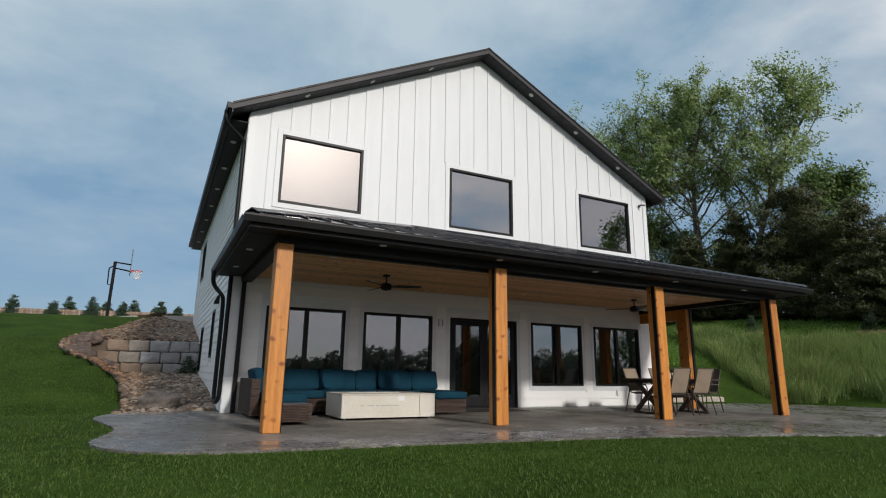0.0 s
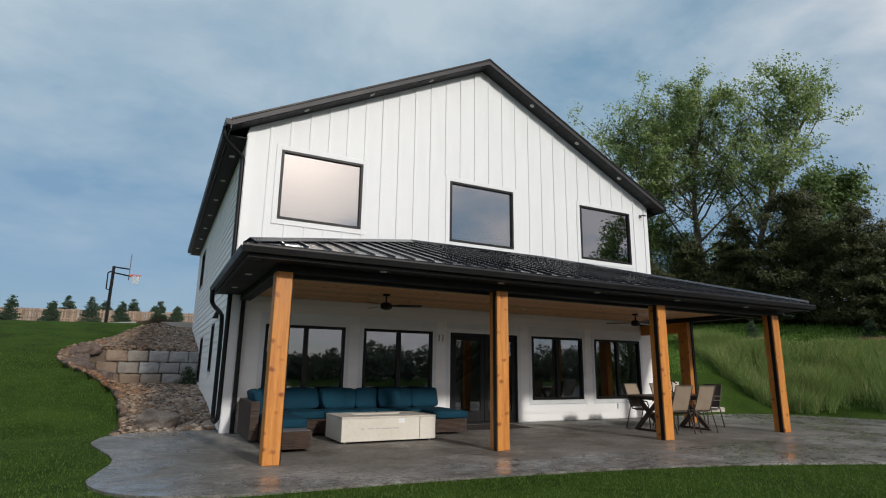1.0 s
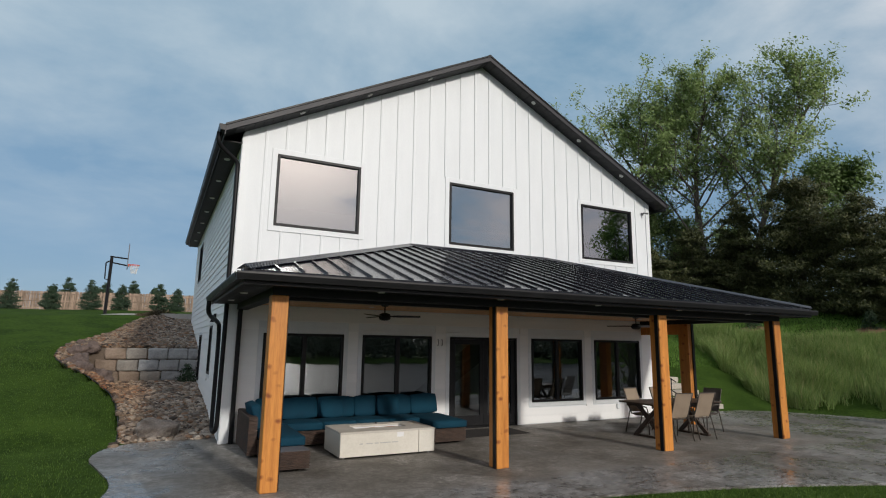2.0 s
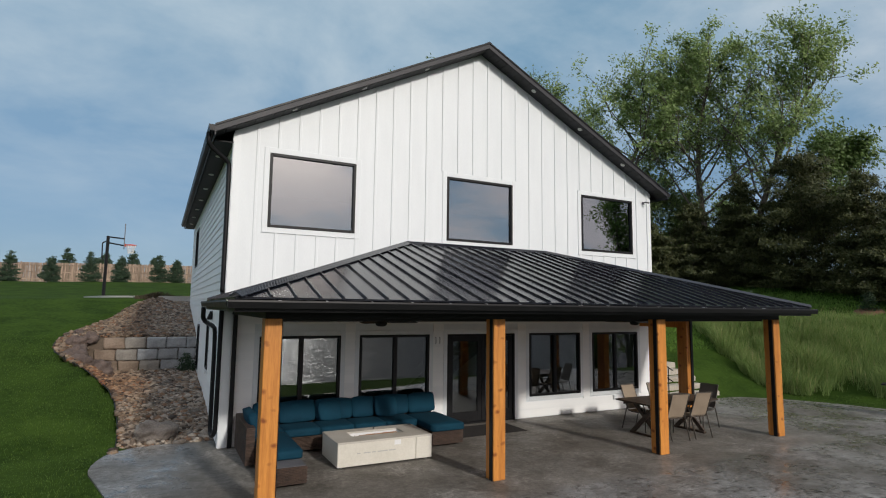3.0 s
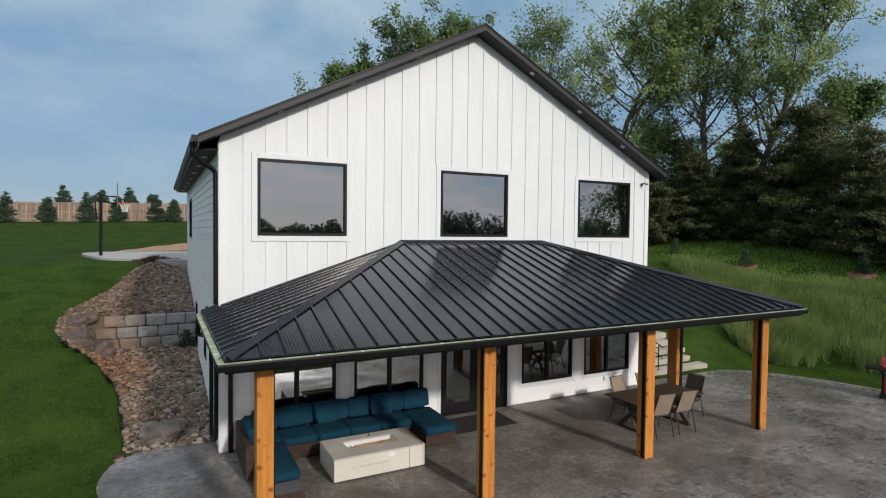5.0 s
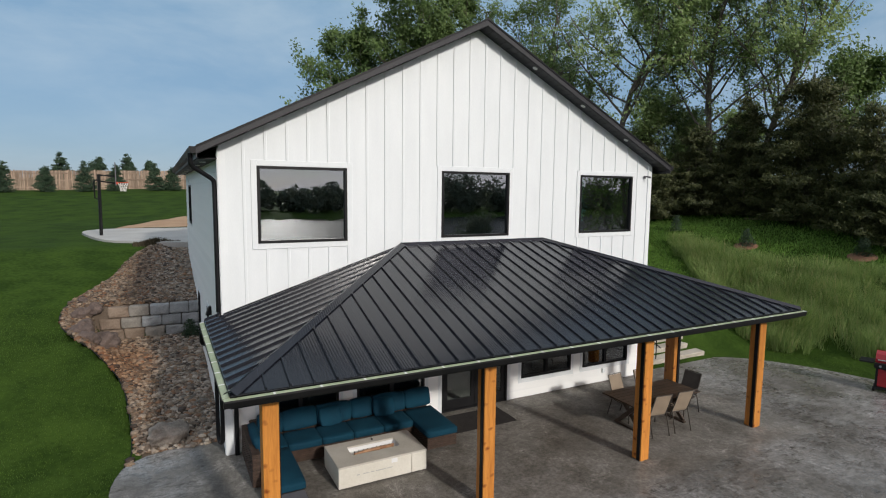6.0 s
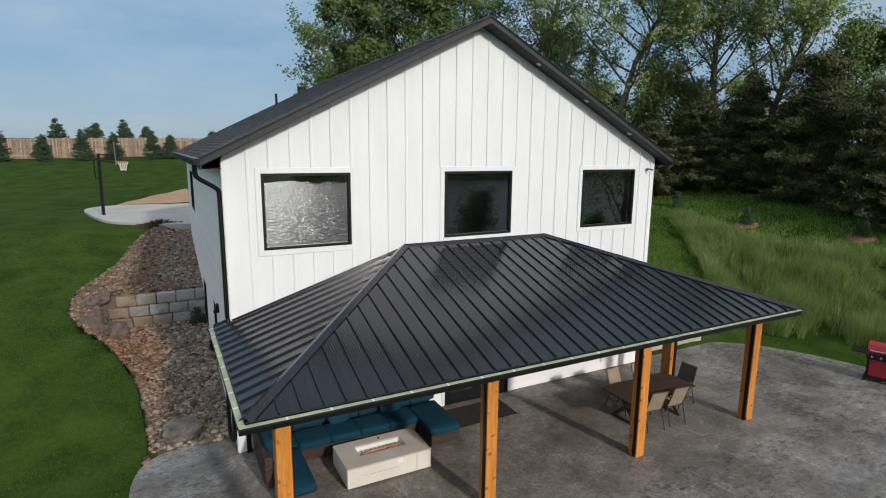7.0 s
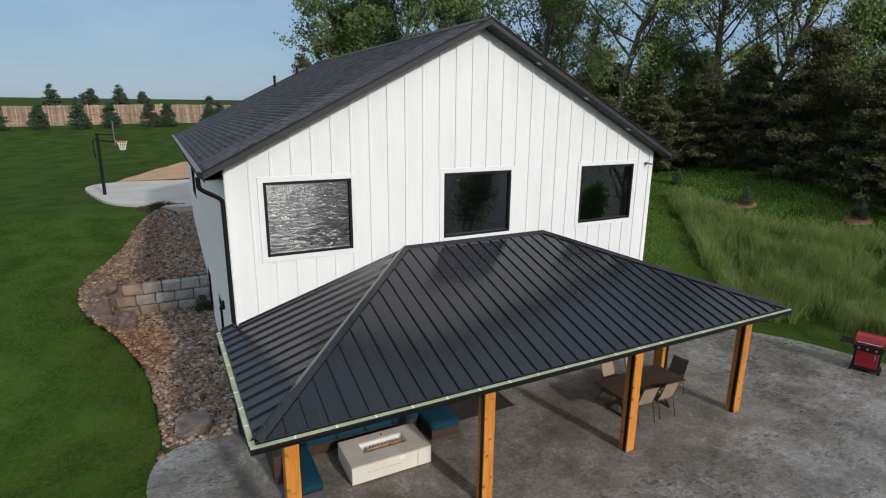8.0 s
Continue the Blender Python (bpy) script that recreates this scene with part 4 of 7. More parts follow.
# battens on the upper wall, broken at the windows
WT = 0.115
bat_holes = [(a - WT, b + WT, UP_Z0 - WT, UP_Z1 + WT) for a, b in UPPER]
k = 0
x = 0.45
while x < W - 0.2:
    top = APEX - abs(x - RIDGE_X) * PITCH - 0.03
    spans = [(2.6, top)]
    for h in bat_holes:
        if h[0] - 0.03 < x < h[1] + 0.03:
            spans = [(2.6, h[2]), (h[3], top)]
    for a, b in spans:
        if b - a > 0.05:
            part("batten", one_box(x - 0.027, x + 0.027, -0.020, 0.0, a, b, bevel=0.003), M_SIDING, front_wall)
    x += 0.4255
part("corner_board", one_box(-0.024, 0.12, -0.026, -0.002, -0.0, WALL_TOP - 0.06), M_TRIM, front_wall)
part("corner_board", one_box(-0.036, -0.002, -0.0, 0.14, -0.0, WALL_TOP - 0.11), M_TRIM, left_wall)
part("corner_board", one_box(W - 0.12, W + 0.024, -0.026, -0.002, 0.0, WALL_TOP - 0.06), M_TRIM, front_wall)

# lap siding: ground floor front and left wall, one board after another
def lap_boards(parent, axis_name, u0, u1, z0, z1, holes, expo=0.178, cap=None):
    z = z0
    while z < z1 - 0.02:
        zt = min(z + expo + 0.012, z1)
        cuts = [(u0, u1)]
        for h in holes:
            if h[2] < zt - 0.02 and h[3] > z + 0.02:
                cuts = [p for a, b in cuts for p in ((a, min(b, h[0])), (max(a, h[1]), b)) if p[1] - p[0] > 0.02]
        for a, b in cuts:
            prof = [(0.002, z), (0.025, z), (0.006, zt), (0.002, zt)]
            if axis_name == "x":
                bm = one_prism([(a, -o, q) for o, q in prof], (b - a, 0, 0))
            else:
                bm = one_prism([(-o, a, q) for o, q in prof], (0, b - a, 0))
            part("siding_board", bm, M_LAP, parent)
        z += expo


LT = 0.10
low_holes = [(a - LT, b + LT, LOW_Z0 - LT, LOW_Z1 + LT) for a, b in LOWER] + [(DOOR[0] - LT, DOOR[1] + LT, -0.1, LOW_Z1 + LT)]
lap_boards(front_wall, "x", 0.12, W - 0.12, 0.02, 2.62, low_holes)
side_holes = [(a - 0.09, b + 0.09, c - 0.09, d + 0.09) for a, b, c, d in SIDE_WIN]
lap_boards(left_wall, "y", 0.14, DEPTH, 0.02, WALL_TOP, side_holes)


# windows and doors
def window(name, x0, x1, z0, z1, glass, lites=1, trim=WT, label="", side=False):
    """Frame, panes and white casing. side: in the left wall, where x0 and x1 run along y."""

    def bx(*a, **k):
        bm = one_box(*a, **k)
        if side:
            for v in bm.verts:
                v.co = Vector((v.co.y, v.co.x, v.co.z))
        return bm

    fw = 0.055
    bm = bmesh.new()
    for a in ((x0, x0 + fw, z0, z1), (x1 - fw, x1, z0, z1), (x0 + fw, x1 - fw, z0, z0 + fw), (x0 + fw, x1 - fw, z1 - fw, z1)):
        box(bm, a[0], a[1], -0.035, 0.09, a[2], a[3], bevel=0.004)
    for i in range(1, lites):
        xm = x0 + (x1 - x0) * i / lites
        box(bm, xm - 0.045, xm + 0.045, -0.02, 0.085, z0 + fw, z1 - fw, bevel=0.004)
    if side:
        for v in bm.verts:
            v.co = Vector((v.co.y, v.co.x, v.co.z))
    win = part(name, bm, M_FRAME, house, label or "black-framed window with white casing")
    for i in range(lites):
        a = x0 + (x1 - x0) * i / lites + (0.045 if i else fw)
        b = x0 + (x1 - x0) * (i + 1) / lites - (0.045 if i < lites - 1 else fw)
        pane = part("pane", bx(a - 0.01, b + 0.01, 0.020, 0.026, z0 + fw - 0.01, z1 - fw + 0.01), glass, win, "reflective window pane")
        pane.visible_shadow = False
    if trim:
        for a in ((x0 - trim, x0 - 0.003, z0 - trim, z1 + trim), (x1 + 0.003, x1 + trim, z0 - trim, z1 + trim), (x0 - 0.003, x1 + 0.003, z0 - trim, z0 - 0.003), (x0 - 0.003, x1 + 0.003, z1 + 0.003, z1 + trim)):
            part("casing", bx(a[0], a[1], -0.021, -0.001, a[2], a[3], bevel=0.003), M_SIDING, win, "white casing board")
    return win


for a, b in UPPER:
    window("window", a, b, UP_Z0, UP_Z1, M_GLASS, 1, WT, "large black-framed picture window, reflecting sky and lake")
for a, b in LOWER:
    window("window", a, b, LOW_Z0, LOW_Z1, M_GLASS_LOW, 2, LT, "black two-light slider window")
for a, b, c, d in SIDE_WIN:
    window("window", a, b, c, d, M_GLASS, 1, 0.09, "black-framed side window", side=True)

dx0, dx1 = DOOR
bm = bmesh.new()
for a in ((dx0, dx0 + 0.05, 0, LOW_Z1), (dx1 - 0.05, dx1, 0, LOW_Z1), (dx0 + 0.05, dx1 - 0.05, LOW_Z1 - 0.05, LOW_Z1), (dx0 + 0.05, dx1 - 0.05, 0.002, 0.04)):
    box(bm, a[0], a[1], -0.03, 0.10, a[2], a[3], bevel=0.004)
door_frame = part("patio_door", bm, M_FRAME, house, "black double patio door with full glass, closed")
mid = (dx0 + dx1) / 2
for i, (a, b) in enumerate(((dx0 + 0.053, mid - 0.003), (mid + 0.003, dx1 - 0.053))):
    bm = bmesh.new()
    for q in ((a, a + 0.11, 0.045, LOW_Z1 - 0.053), (b - 0.11, b, 0.045, LOW_Z1 - 0.053), (a + 0.11, b - 0.11, 0.045, 0.28), (a + 0.11, b - 0.11, LOW_Z1 - 0.17, LOW_Z1 - 0.053)):
        box(bm, q[0], q[1], 0.0, 0.05, q[2], q[3], bevel=0.004)
    part("door_leaf", bm, M_FRAME, door_frame)
    p = part("pane", one_box(a + 0.10, b - 0.10, 0.022, 0.028, 0.27, LOW_Z1 - 0.16), M_GLASS_DOOR, door_frame)
    p.visible_shadow = False
hx = mid + 0.06
part("door_handle", one_tube([(hx, -0.005, 0.93), (hx, -0.05, 0.95), (hx, -0.05, 1.12), (hx, -0.005, 1.14)], 0.011), M_BLACK, door_frame, "black pull handle")
for a in ((dx0 - LT, dx0 - 0.003, 0.0, LOW_Z1 + LT), (dx1 + 0.003, dx1 + LT, 0.0, LOW_Z1 + LT), (dx0 - 0.003, dx1 + 0.003, LOW_Z1 + 0.003, LOW_Z1 + LT)):
    part("casing", one_box(a[0], a[1], -0.027, -0.001, a[2], a[3], bevel=0.003), M_TRIM, door_frame, "white casing board")

# downspouts
def downspout(pts, r=0.045):
    p = [Vector(q) for q in pts]
    for _ in range(2):
        p = [p[0]] + [v for i in range(len(p) - 1) for v in (p[i] * 0.8 + p[i + 1] * 0.2, p[i] * 0.2 + p[i + 1] * 0.8)] + [p[-1]]
    return part("downspout", one_tube(p, r, n=8), M_BLACK, house, "black downspout", smooth=True)


EZ = RT - (RIDGE_X + OV) * PITCH
downspout([(-0.50, -0.20, EZ - 0.14), (-0.50, -0.18, EZ - 0.34), (-0.42, -0.10, EZ - 0.42), (-0.09, 0.06, EZ - 0.62), (-0.075, 0.08, EZ - 0.75), (-0.075, 0.08, 2.95)])
downspout([(-0.42, -0.30, 2.66), (-0.42, -0.28, 2.46), (-0.36, -0.10, 2.38), (-0.20, 0.30, 2.30), (-0.13, 0.44, 2.22), (-0.13, 0.46, 0.36), (-0.13, 0.42, 0.22), (-0.11, 0.24, 0.18), (-0.085, 0.06, 0.26), (-0.075, 0.02, 0.42), (-0.075, 0.0, 2.95)], 0.042)
part("wall_lantern", one_prism([(-0.15, 2.62, 2.36), (-0.022, 2.62, 2.36), (-0.022, 2.62, 2.56), (-0.07, 2.62, 2.56)], (0, 0.16, 0)), M_BLACK, house, "small black wall light")
# small outside boxes
part("outlet_box", one_box(10.02, 10.12, -0.055, -0.021, 0.27, 0.40, bevel=0.008), M_TRIM, house, "white outdoor outlet cover")
for x in (4.56, 4.66):
    part("wall_hook", one_tube([(x, -0.022, 2.02), (x, -0.06, 2.02), (x, -0.06, 1.90), (x, -0.03, 1.88)], 0.009, n=6), M_STEEL_DARK, house)
bm = bmesh.new()
box(bm, 11.30, 11.38, -0.05, -0.02, 5.80, 5.88, bevel=0.008)
tube(bm, [(11.34, -0.05, 5.84), (11.34, -0.09, 5.86), (11.40, -0.20, 5.83)], [0.012, 0.02, 0.026], n=10)
part("security_camera", bm, M_STEEL_DARK, house, "small security camera under the eave")
# roof vents
for x, y, h in ((3.45, 12.4, 0.42), (4.6, 13.3, 0.25)):
    z = RT - abs(x - RIDGE_X) * PITCH
    part("vent_pipe", one_tube([(x, y, z - 0.1), (x, y, z + h)], 0.05, n=12), M_BLACK, house, "black plumbing vent pipe")

# ---------------------------------------------------------------- the porch
porch = thing("porch", (5.8, -2.0, 0), "covered porch with cedar posts and a dark standing-seam roof", "porch")
PX0, PX1, PY = -0.34, 11.78, -4.315
PE, PR = 2.80, 4.15
RX0, RX1 = 3.82, 7.78
SL = (PR - PE) / -PY
POSTS = [0.22, 3.79, 7.51, 11.13]


def post(x, y, wx=0.225, wy=0.235, top=2.53):
    bm = one_box(x + 0.10 - wx, x + 0.10, y - wy / 2, y + wy / 2, 0.0, top, bevel=0.008)
    p = part("post", bm, M_CEDAR, porch, "square orange-stained cedar post")
    return p


for i, x in enumerate(POSTS):
    p = post(x, -3.81)
    if i:
        part("screen_track", one_box(x - 0.142, x - 0.125, -3.90, -3.82, 0.0, 2.53, bevel=0.004), M_BLACK, p, "black screen track")
    else:
        part("screen_track", one_box(x + 0.1, x + 0.125, -3.86, -3.76, 0.0, 2.53, bevel=0.004), M_BLACK, p, "black screen track")
p = post(11.13, -1.47, 0.20, 0.30)
part("screen_track", one_box(11.15, 11.23, -1.65, -1.622, 0.0, 2.53, bevel=0.004), M_BLACK, p, "black screen track")
part("screen_track", one_box(0.14, 0.22, -0.10, -0.03, 0.0, 2.53, bevel=0.004), M_BLACK, porch, "black screen track")
part("header", one_box(11.06, 11.20, -1.318, -0.03, 2.26, 2.53), M_CEDAR, porch, "cedar header board")

# beam, soffit, fascia
part("beam", one_box(0.10, 11.24, -3.92, -3.70, 2.53, 2.72, bevel=0.006), M_SOFFIT, porch, "black-clad porch beam")
part("beam", one_box(0.12, 0.32, -3.698, -0.03, 2.53, 2.72, bevel=0.006), M_SOFFIT, porch, "black-clad porch beam")
part("beam", one_box(11.03, 11.23, -3.698, -0.03, 2.53, 2.72, bevel=0.006), M_SOFFIT, porch, "black-clad porch beam")
part("screen_housing", one_box(0.34, 11.0, -3.69, -3.60, 2.485, 2.638, bevel=0.006), M_BLACK, porch)
# grooved soffit round the eave
for k in range(70):
    a = PX0 + 0.02 + k * 0.1733
    part("soffit_board", one_box(a, a + 0.165, PY + 0.02, -3.92, 2.635, 2.65), M_SOFFIT, porch)
for k in range(23):
    a = -3.90 + k * 0.1733
    part("soffit_board", one_box(PX0 + 0.02, 0.11, a, a + 0.165, 2.635, 2.65), M_SOFFIT, porch)
    part("soffit_board", one_box(11.24, PX1 - 0.02, a, a + 0.165, 2.635, 2.65), M_SOFFIT, porch)
part("fascia_board", one_box(PX0, PX1, PY, PY + 0.018, 2.622, 2.785), M_BLACK, porch)
part("fascia_board", one_box(PX0, PX0 + 0.018, PY + 0.02, 0.2, 2.622, 2.785), M_BLACK, porch)
part("fascia_board", one_box(PX1 - 0.018, PX1, PY + 0.02, 0.0, 2.622, 2.785), M_BLACK, porch)
for x in (1.59, 3.65, 5.71, 7.79, 9.9):
    bm = bmesh.new()
    bmesh.ops.create_cone(bm, cap_ends=True, segments=14, radius1=0.05, radius2=0.06, depth=0.016, matrix=Matrix.Translation((x, -4.08, 2.631)))
    part("downlight", bm, M_LAMP, porch, "white recessed soffit light")
for y in (-1.14, -2.78):
    bm = bmesh.new()
    bmesh.ops.create_cone(bm, cap_ends=True, segments=14, radius1=0.05, radius2=0.06, depth=0.016, matrix=Matrix.Translation((-0.12, y, 2.631)))
    part("downlight", bm, M_LAMP, porch, "white recessed soffit light")

# wooden ceiling
bm = bmesh.new()
y = -3.69
while y < -0.03:
    box(bm, 0.325, 11.025, y, min(y + 0.128, -0.028), 2.640, 2.660, bevel=0.004)
    y += 0.134
ceiling = part("ceiling", bm, M_CEILING, porch, "knotty wood plank ceiling")
for x, y in ((1.2, -2.9), (2.6, -0.9), (4.6, -2.9), (6.3, -1.0), (8.0, -2.9), (10.0, -1.0), (10.2, -2.9)):
    bm = bmesh.new()
    bmesh.ops.create_cone(bm, cap_ends=True, segments=14, radius1=0.05, radius2=0.06, depth=0.014, matrix=Matrix.Translation((x, y, 2.637)))
    part("downlight", bm, M_LAMP, porch, "white recessed ceiling light")

# roof decks, then metal pans with standing seams
def face_z(face, x, y):
    if face == "front":
        return PE + (y - PY) * SL
    if face == "left":
        return PE + (x - PX0) * (PR - PE) / (RX0 - PX0)
    return PE + (PX1 - x) * (PR - PE) / (PX1 - RX1)


bm = bmesh.new()
def deck_poly(face, pts, dz=-0.004, th=0.03):
    poly_prism(bm, [(x, y, face_z(face, x, y) + dz - th) for x, y in pts], (0, 0, th))
deck_poly("front", [(PX0, PY), (PX1, PY), (RX1, 0), (RX0, 0)])
deck_poly("left", [(PX0, PY), (RX0, 0), (0, 0), (0, 0.2), (PX0, 0.2)])
deck_poly("right", [(PX1, PY), (PX1, 0.0), (RX1, 0)])
porch_roof = part("porch_roof", bm, M_ROOF, porch, "dark standing-seam metal hip roof")


def clip_span(face, a):
    """Ends of the line x = a (front) or y = a (sides) on a face, from eave to top."""
    if face == "front":
        hi = 0.0
        if a < RX0:
            hi = PY + (a - PX0) / (RX0 - PX0) * -PY
        if a > RX1:
            hi = PY + (PX1 - a) / (PX1 - RX1) * -PY
        return PY, hi
    t = (a - PY) / -PY
    t = max(0.0, min(1.0, t))
    if face == "left":
        hi = PX0 + t * (RX0 - PX0)
        return PX0, (hi if a <= 0 else 0.0)
    return PX1, PX1 - t * (PX1 - RX1)


def pans(face, start, stop, step, first):
    a = start
    nxt = first
    while a < stop - 0.01:
        b = min(nxt, stop)
        # pan: a shallow quad with a little flute in the middle, seam at its far side
        (e0, h0), (e1, h1) = clip_span(face, a + 0.012), clip_span(face, b - 0.012)
        kinks = [(a + 0.012, e0, h0), (b - 0.012, e1, h1)]
        def P(u, v, dz):
            x, y = (u, v) if face == "front" else (v, u)
            return (x, y, face_z(face, x, y) + dz)
        if face == "front":
            extra = [r for r in (RX0, RX1) if a + 0.012 < r < b - 0.012]
        else:
            extra = [0.0] if a + 0.012 < 0.0 < b - 0.012 else []
        tops = [P(kinks[0][0], h0, 0.002)] + [P(r, clip_span(face, r - 1e-6)[1], 0.002) for r in extra] + [P(kinks[1][0], h1, 0.002)]
        base = [P(kinks[0][0], e0, 0.002), P(kinks[1][0], e1, 0.002)]
        pts = [base[0]] + [base[1]] + tops[::-1]
        if max((Vector(t) - Vector(base[0])).length for t in tops) > 0.05:
            part("roof_pan", one_prism(pts, (0, 0, 0.006)), M_ROOF if face == "front" else M_ROOF_SIDE, porch_roof)
        if b < stop - 0.01:
            e, h = clip_span(face, b)
            lo, hi = P(b, e, 0), P(b, h, 0)
            if (Vector(hi) - Vector(lo)).length > 0.06:
                bm = bmesh.new()
                if face == "front":
                    w = Vector((0.013, 0, 0))
                else:
                    w = Vector((0, 0.013, 0))
                L0, H0 = Vector(lo), Vector(hi)
                poly_prism(bm, [L0 - w, L0 + w, L0 + w * 0.8 + Vector((0, 0, 0.040)), L0 - w * 0.8 + Vector((0, 0, 0.040))], H0 - L0)
                part("seam", bm, M_ROOF if face == "front" else M_ROOF_SIDE, porch_roof)
        a = b
        nxt = b + step


pans("front", PX0, PX1, 0.3148, 0.099 - 0.3148)
pans("left", PY, 0.2, 0.317, PY + 0.30)
pans("right", PY, 0.0, 0.317, PY + 0.30)


def cap_strip(p0, p1, w=0.10):
    """A folded ridge or hip cap."""
    p0, p1 = Vector(p0), Vector(p1)
    d = (p1 - p0).normalized()
    sd = d.cross(Vector((0, 0, 1))).normalized()
    up = Vector((0, 0, 1))
    bm = bmesh.new()
    pr = [p0 - sd * w - up * 0.008, p0 + up * 0.048, p0 + sd * w - up * 0.008, p0 + sd * w + up * 0.004, p0 + up * 0.062, p0 - sd * w + up * 0.004]
    poly_prism(bm, pr, p1 - p0)
    return part("hip_cap", bm, M_ROOF, porch_roof, "dark folded hip cap")


cap_strip((PX0, PY, PE + 0.01), (RX0, 0, PR + 0.01))
cap_strip((PX1, PY, PE + 0.01), (RX1, 0, PR + 0.01))
# flashing where the roof meets the wall
bm = bmesh.new()
poly_prism(bm, [(RX0 - 0.02, -0.10, PR - 0.02), (RX1 + 0.02, -0.10, PR - 0.02), (RX1 + 0.02, -0.03, PR + 0.055), (RX0 - 0.02, -0.03, PR + 0.055)], (0, 0.004, 0.012))
part("flashing", bm, M_ROOF, porch_roof)
for (xa, xb) in ((RX0, 0.0), (RX1, W)):
    f = "left" if xa == RX0 else "right"
    za, zb = face_z(f, xa, 0), face_z(f, xb, 0)
    pts = [(xa, -0.045, za + 0.006), (xb, -0.045, zb + 0.006), (xb, -0.045, zb + 0.034), (xa, -0.045, za + 0.034)]
    part("flashing", one_prism(pts, (0, 0.015, 0)), M_ROOF, porch_roof)

# gutter with a pale guard, clips on top
gut = None
G = [(0.002, -0.032), (0.096, -0.036), (0.097, -0.016), (0.102, -0.016), (0.106, -0.040), (0.086, -0.118), (0.002, -0.118)]
bm = bmesh.new()
poly_prism(bm, [(PX0 - 0.09, PY - a, 2.785 + b) for a, b in G], (PX1 - PX0 + 0.18, 0, 0))
gut = part("gutter", bm, M_BLACK, porch, "black half-box gutter with a pale guard")
bm = bmesh.new()
poly_prism(bm, [(PX0 - a, PY, 2.785 + b) for a, b in G], (0, -PY + 0.2, 0))
gut2 = part("gutter", bm, M_BLACK, porch, "black half-box gutter with a pale guard")
bm = bmesh.new()
poly_prism(bm, [(PX1 + a, PY, 2.785 + b) for a, b in G], (0, -PY + 0.0, 0))
part("gutter", bm, M_BLACK, porch, "black half-box gutter")


def guard(parent, a, b, side):
    """One sloping length of guard inside the gutter and the white-coloured clip at its end."""
    def at(u, d, z):
        return (u, PY - d, z) if side == "front" else (PX0 - d, u, z)
    lip = [(0.006, 2.7595), (0.094, 2.7545), (0.094, 2.7605), (0.080, 2.7655), (0.006, 2.7685)]
    run = (b - a, 0, 0) if side == "front" else (0, b - a, 0)
    part("gutter_guard", one_prism([at(a, d, z) for d, z in lip], run), M_GUTTER_IN, parent, "pale green gutter guard")
    bm = bmesh.new()
    tip = (0.030, 0, 0) if side == "front" else (0, 0.030, 0)
    poly_prism(bm, [at(b - 0.006, d, z) for d, z in ((0.014, 2.7695), (0.078, 2.767), (0.092, 2.762), (0.094, 2.7645), (0.079, 2.7695), (0.014, 2.7725))], tip)
    # glint of the steel put into the colour: white clips
    part("gutter_clip", bm, M_WHITEMETAL, parent, "metal gutter clip coloured white like a glint")


for k in range(20):
    a = PX0 - 0.085 + k * (PX1 - PX0 + 0.17) / 20
    guard(gut, a, a + (PX1 - PX0 + 0.17) / 20 - 0.008, "front")
for k in range(8):
    a = PY + 0.01 + k * 0.549
    guard(gut2, a, a + 0.541, "left")

# ---------------------------------------------------------------- garden structure at the left
BLOCK_W, BLOCK_H, WALL_Y = 0.575, 0.35, 8.05
retaining = thing("retaining_wall", (-1.4, WALL_Y + 0.15, 0.3), "low retaining wall of rough split-face blocks", "retaining wall")


def rough_block(seed, w, h, d, material):
    """A split-face block: bevelled, with an uneven front."""
    bm = bmesh.new()
    box(bm, -w / 2, w / 2, 0, d, 0, h, bevel=0.045, seg=3)
    bmesh.ops.subdivide_edges(bm, edges=[e for e in bm.edges if e.calc_length() > 0.15], cuts=2, use_grid_fill=True)
    for v in bm.verts:
        k = 0.03 if v.co.y < d * 0.3 else 0.008
        if v.co.y < d * 0.2:
            v.co.y -= 0.03 * (1 - (2 * v.co.x / w) ** 2) * (1 - (2 * v.co.z / h - 1) ** 2)
        v.co += Vector((noise.noise(v.co * 6 + Vector((seed, 0, 0))), noise.noise(v.co * 6 + Vector((0, seed, 5))), noise.noise(v.co * 6 + Vector((9, 0, seed))))) * k
    return mesh_of("block", bm, material)


grey_blocks = [rough_block(i * 3.1, BLOCK_W - 0.012, BLOCK_H - 0.01, 0.32, M_BLOCK) for i in range(4)]
tan_blocks = [rough_block(40 + i * 3.1, BLOCK_W - 0.012, BLOCK_H - 0.01, 0.32, M_BLOCK_TAN) for i in range(3)]
rusty_sunlit_blocks = [rough_block(20 + i * 3.1, BLOCK_W - 0.012, BLOCK_H - 0.01, 0.32, M_BLOCK_RUST_SUN) for i in range(3)]
rng = random.Random(4)
# left end: rust, with warm sunlight put into the block colours; shaded blocks greyer
for c, x_left in enumerate((-2.45, -2.75, -2.83, -2.60)):
    x = x_left
    while x < -0.12:
        w = min(BLOCK_W, -0.015 - x)
        me = (rusty_sunlit_blocks if x < (-1.95 if c < 2 else -2.35) else tan_blocks if x < (-1.35 if c < 2 else -1.9) else grey_blocks)[rng.randrange(3)]
        m = pose(x + w / 2, WALL_Y + 0.025 * c + rng.uniform(-0.01, 0.01), 0.28 + c * BLOCK_H, 0, 0, rng.uniform(-1.0, 1.0))
        piece("block", me, m @ Matrix.Diagonal((w / BLOCK_W, 1, 1, 1)), retaining)
        x += w


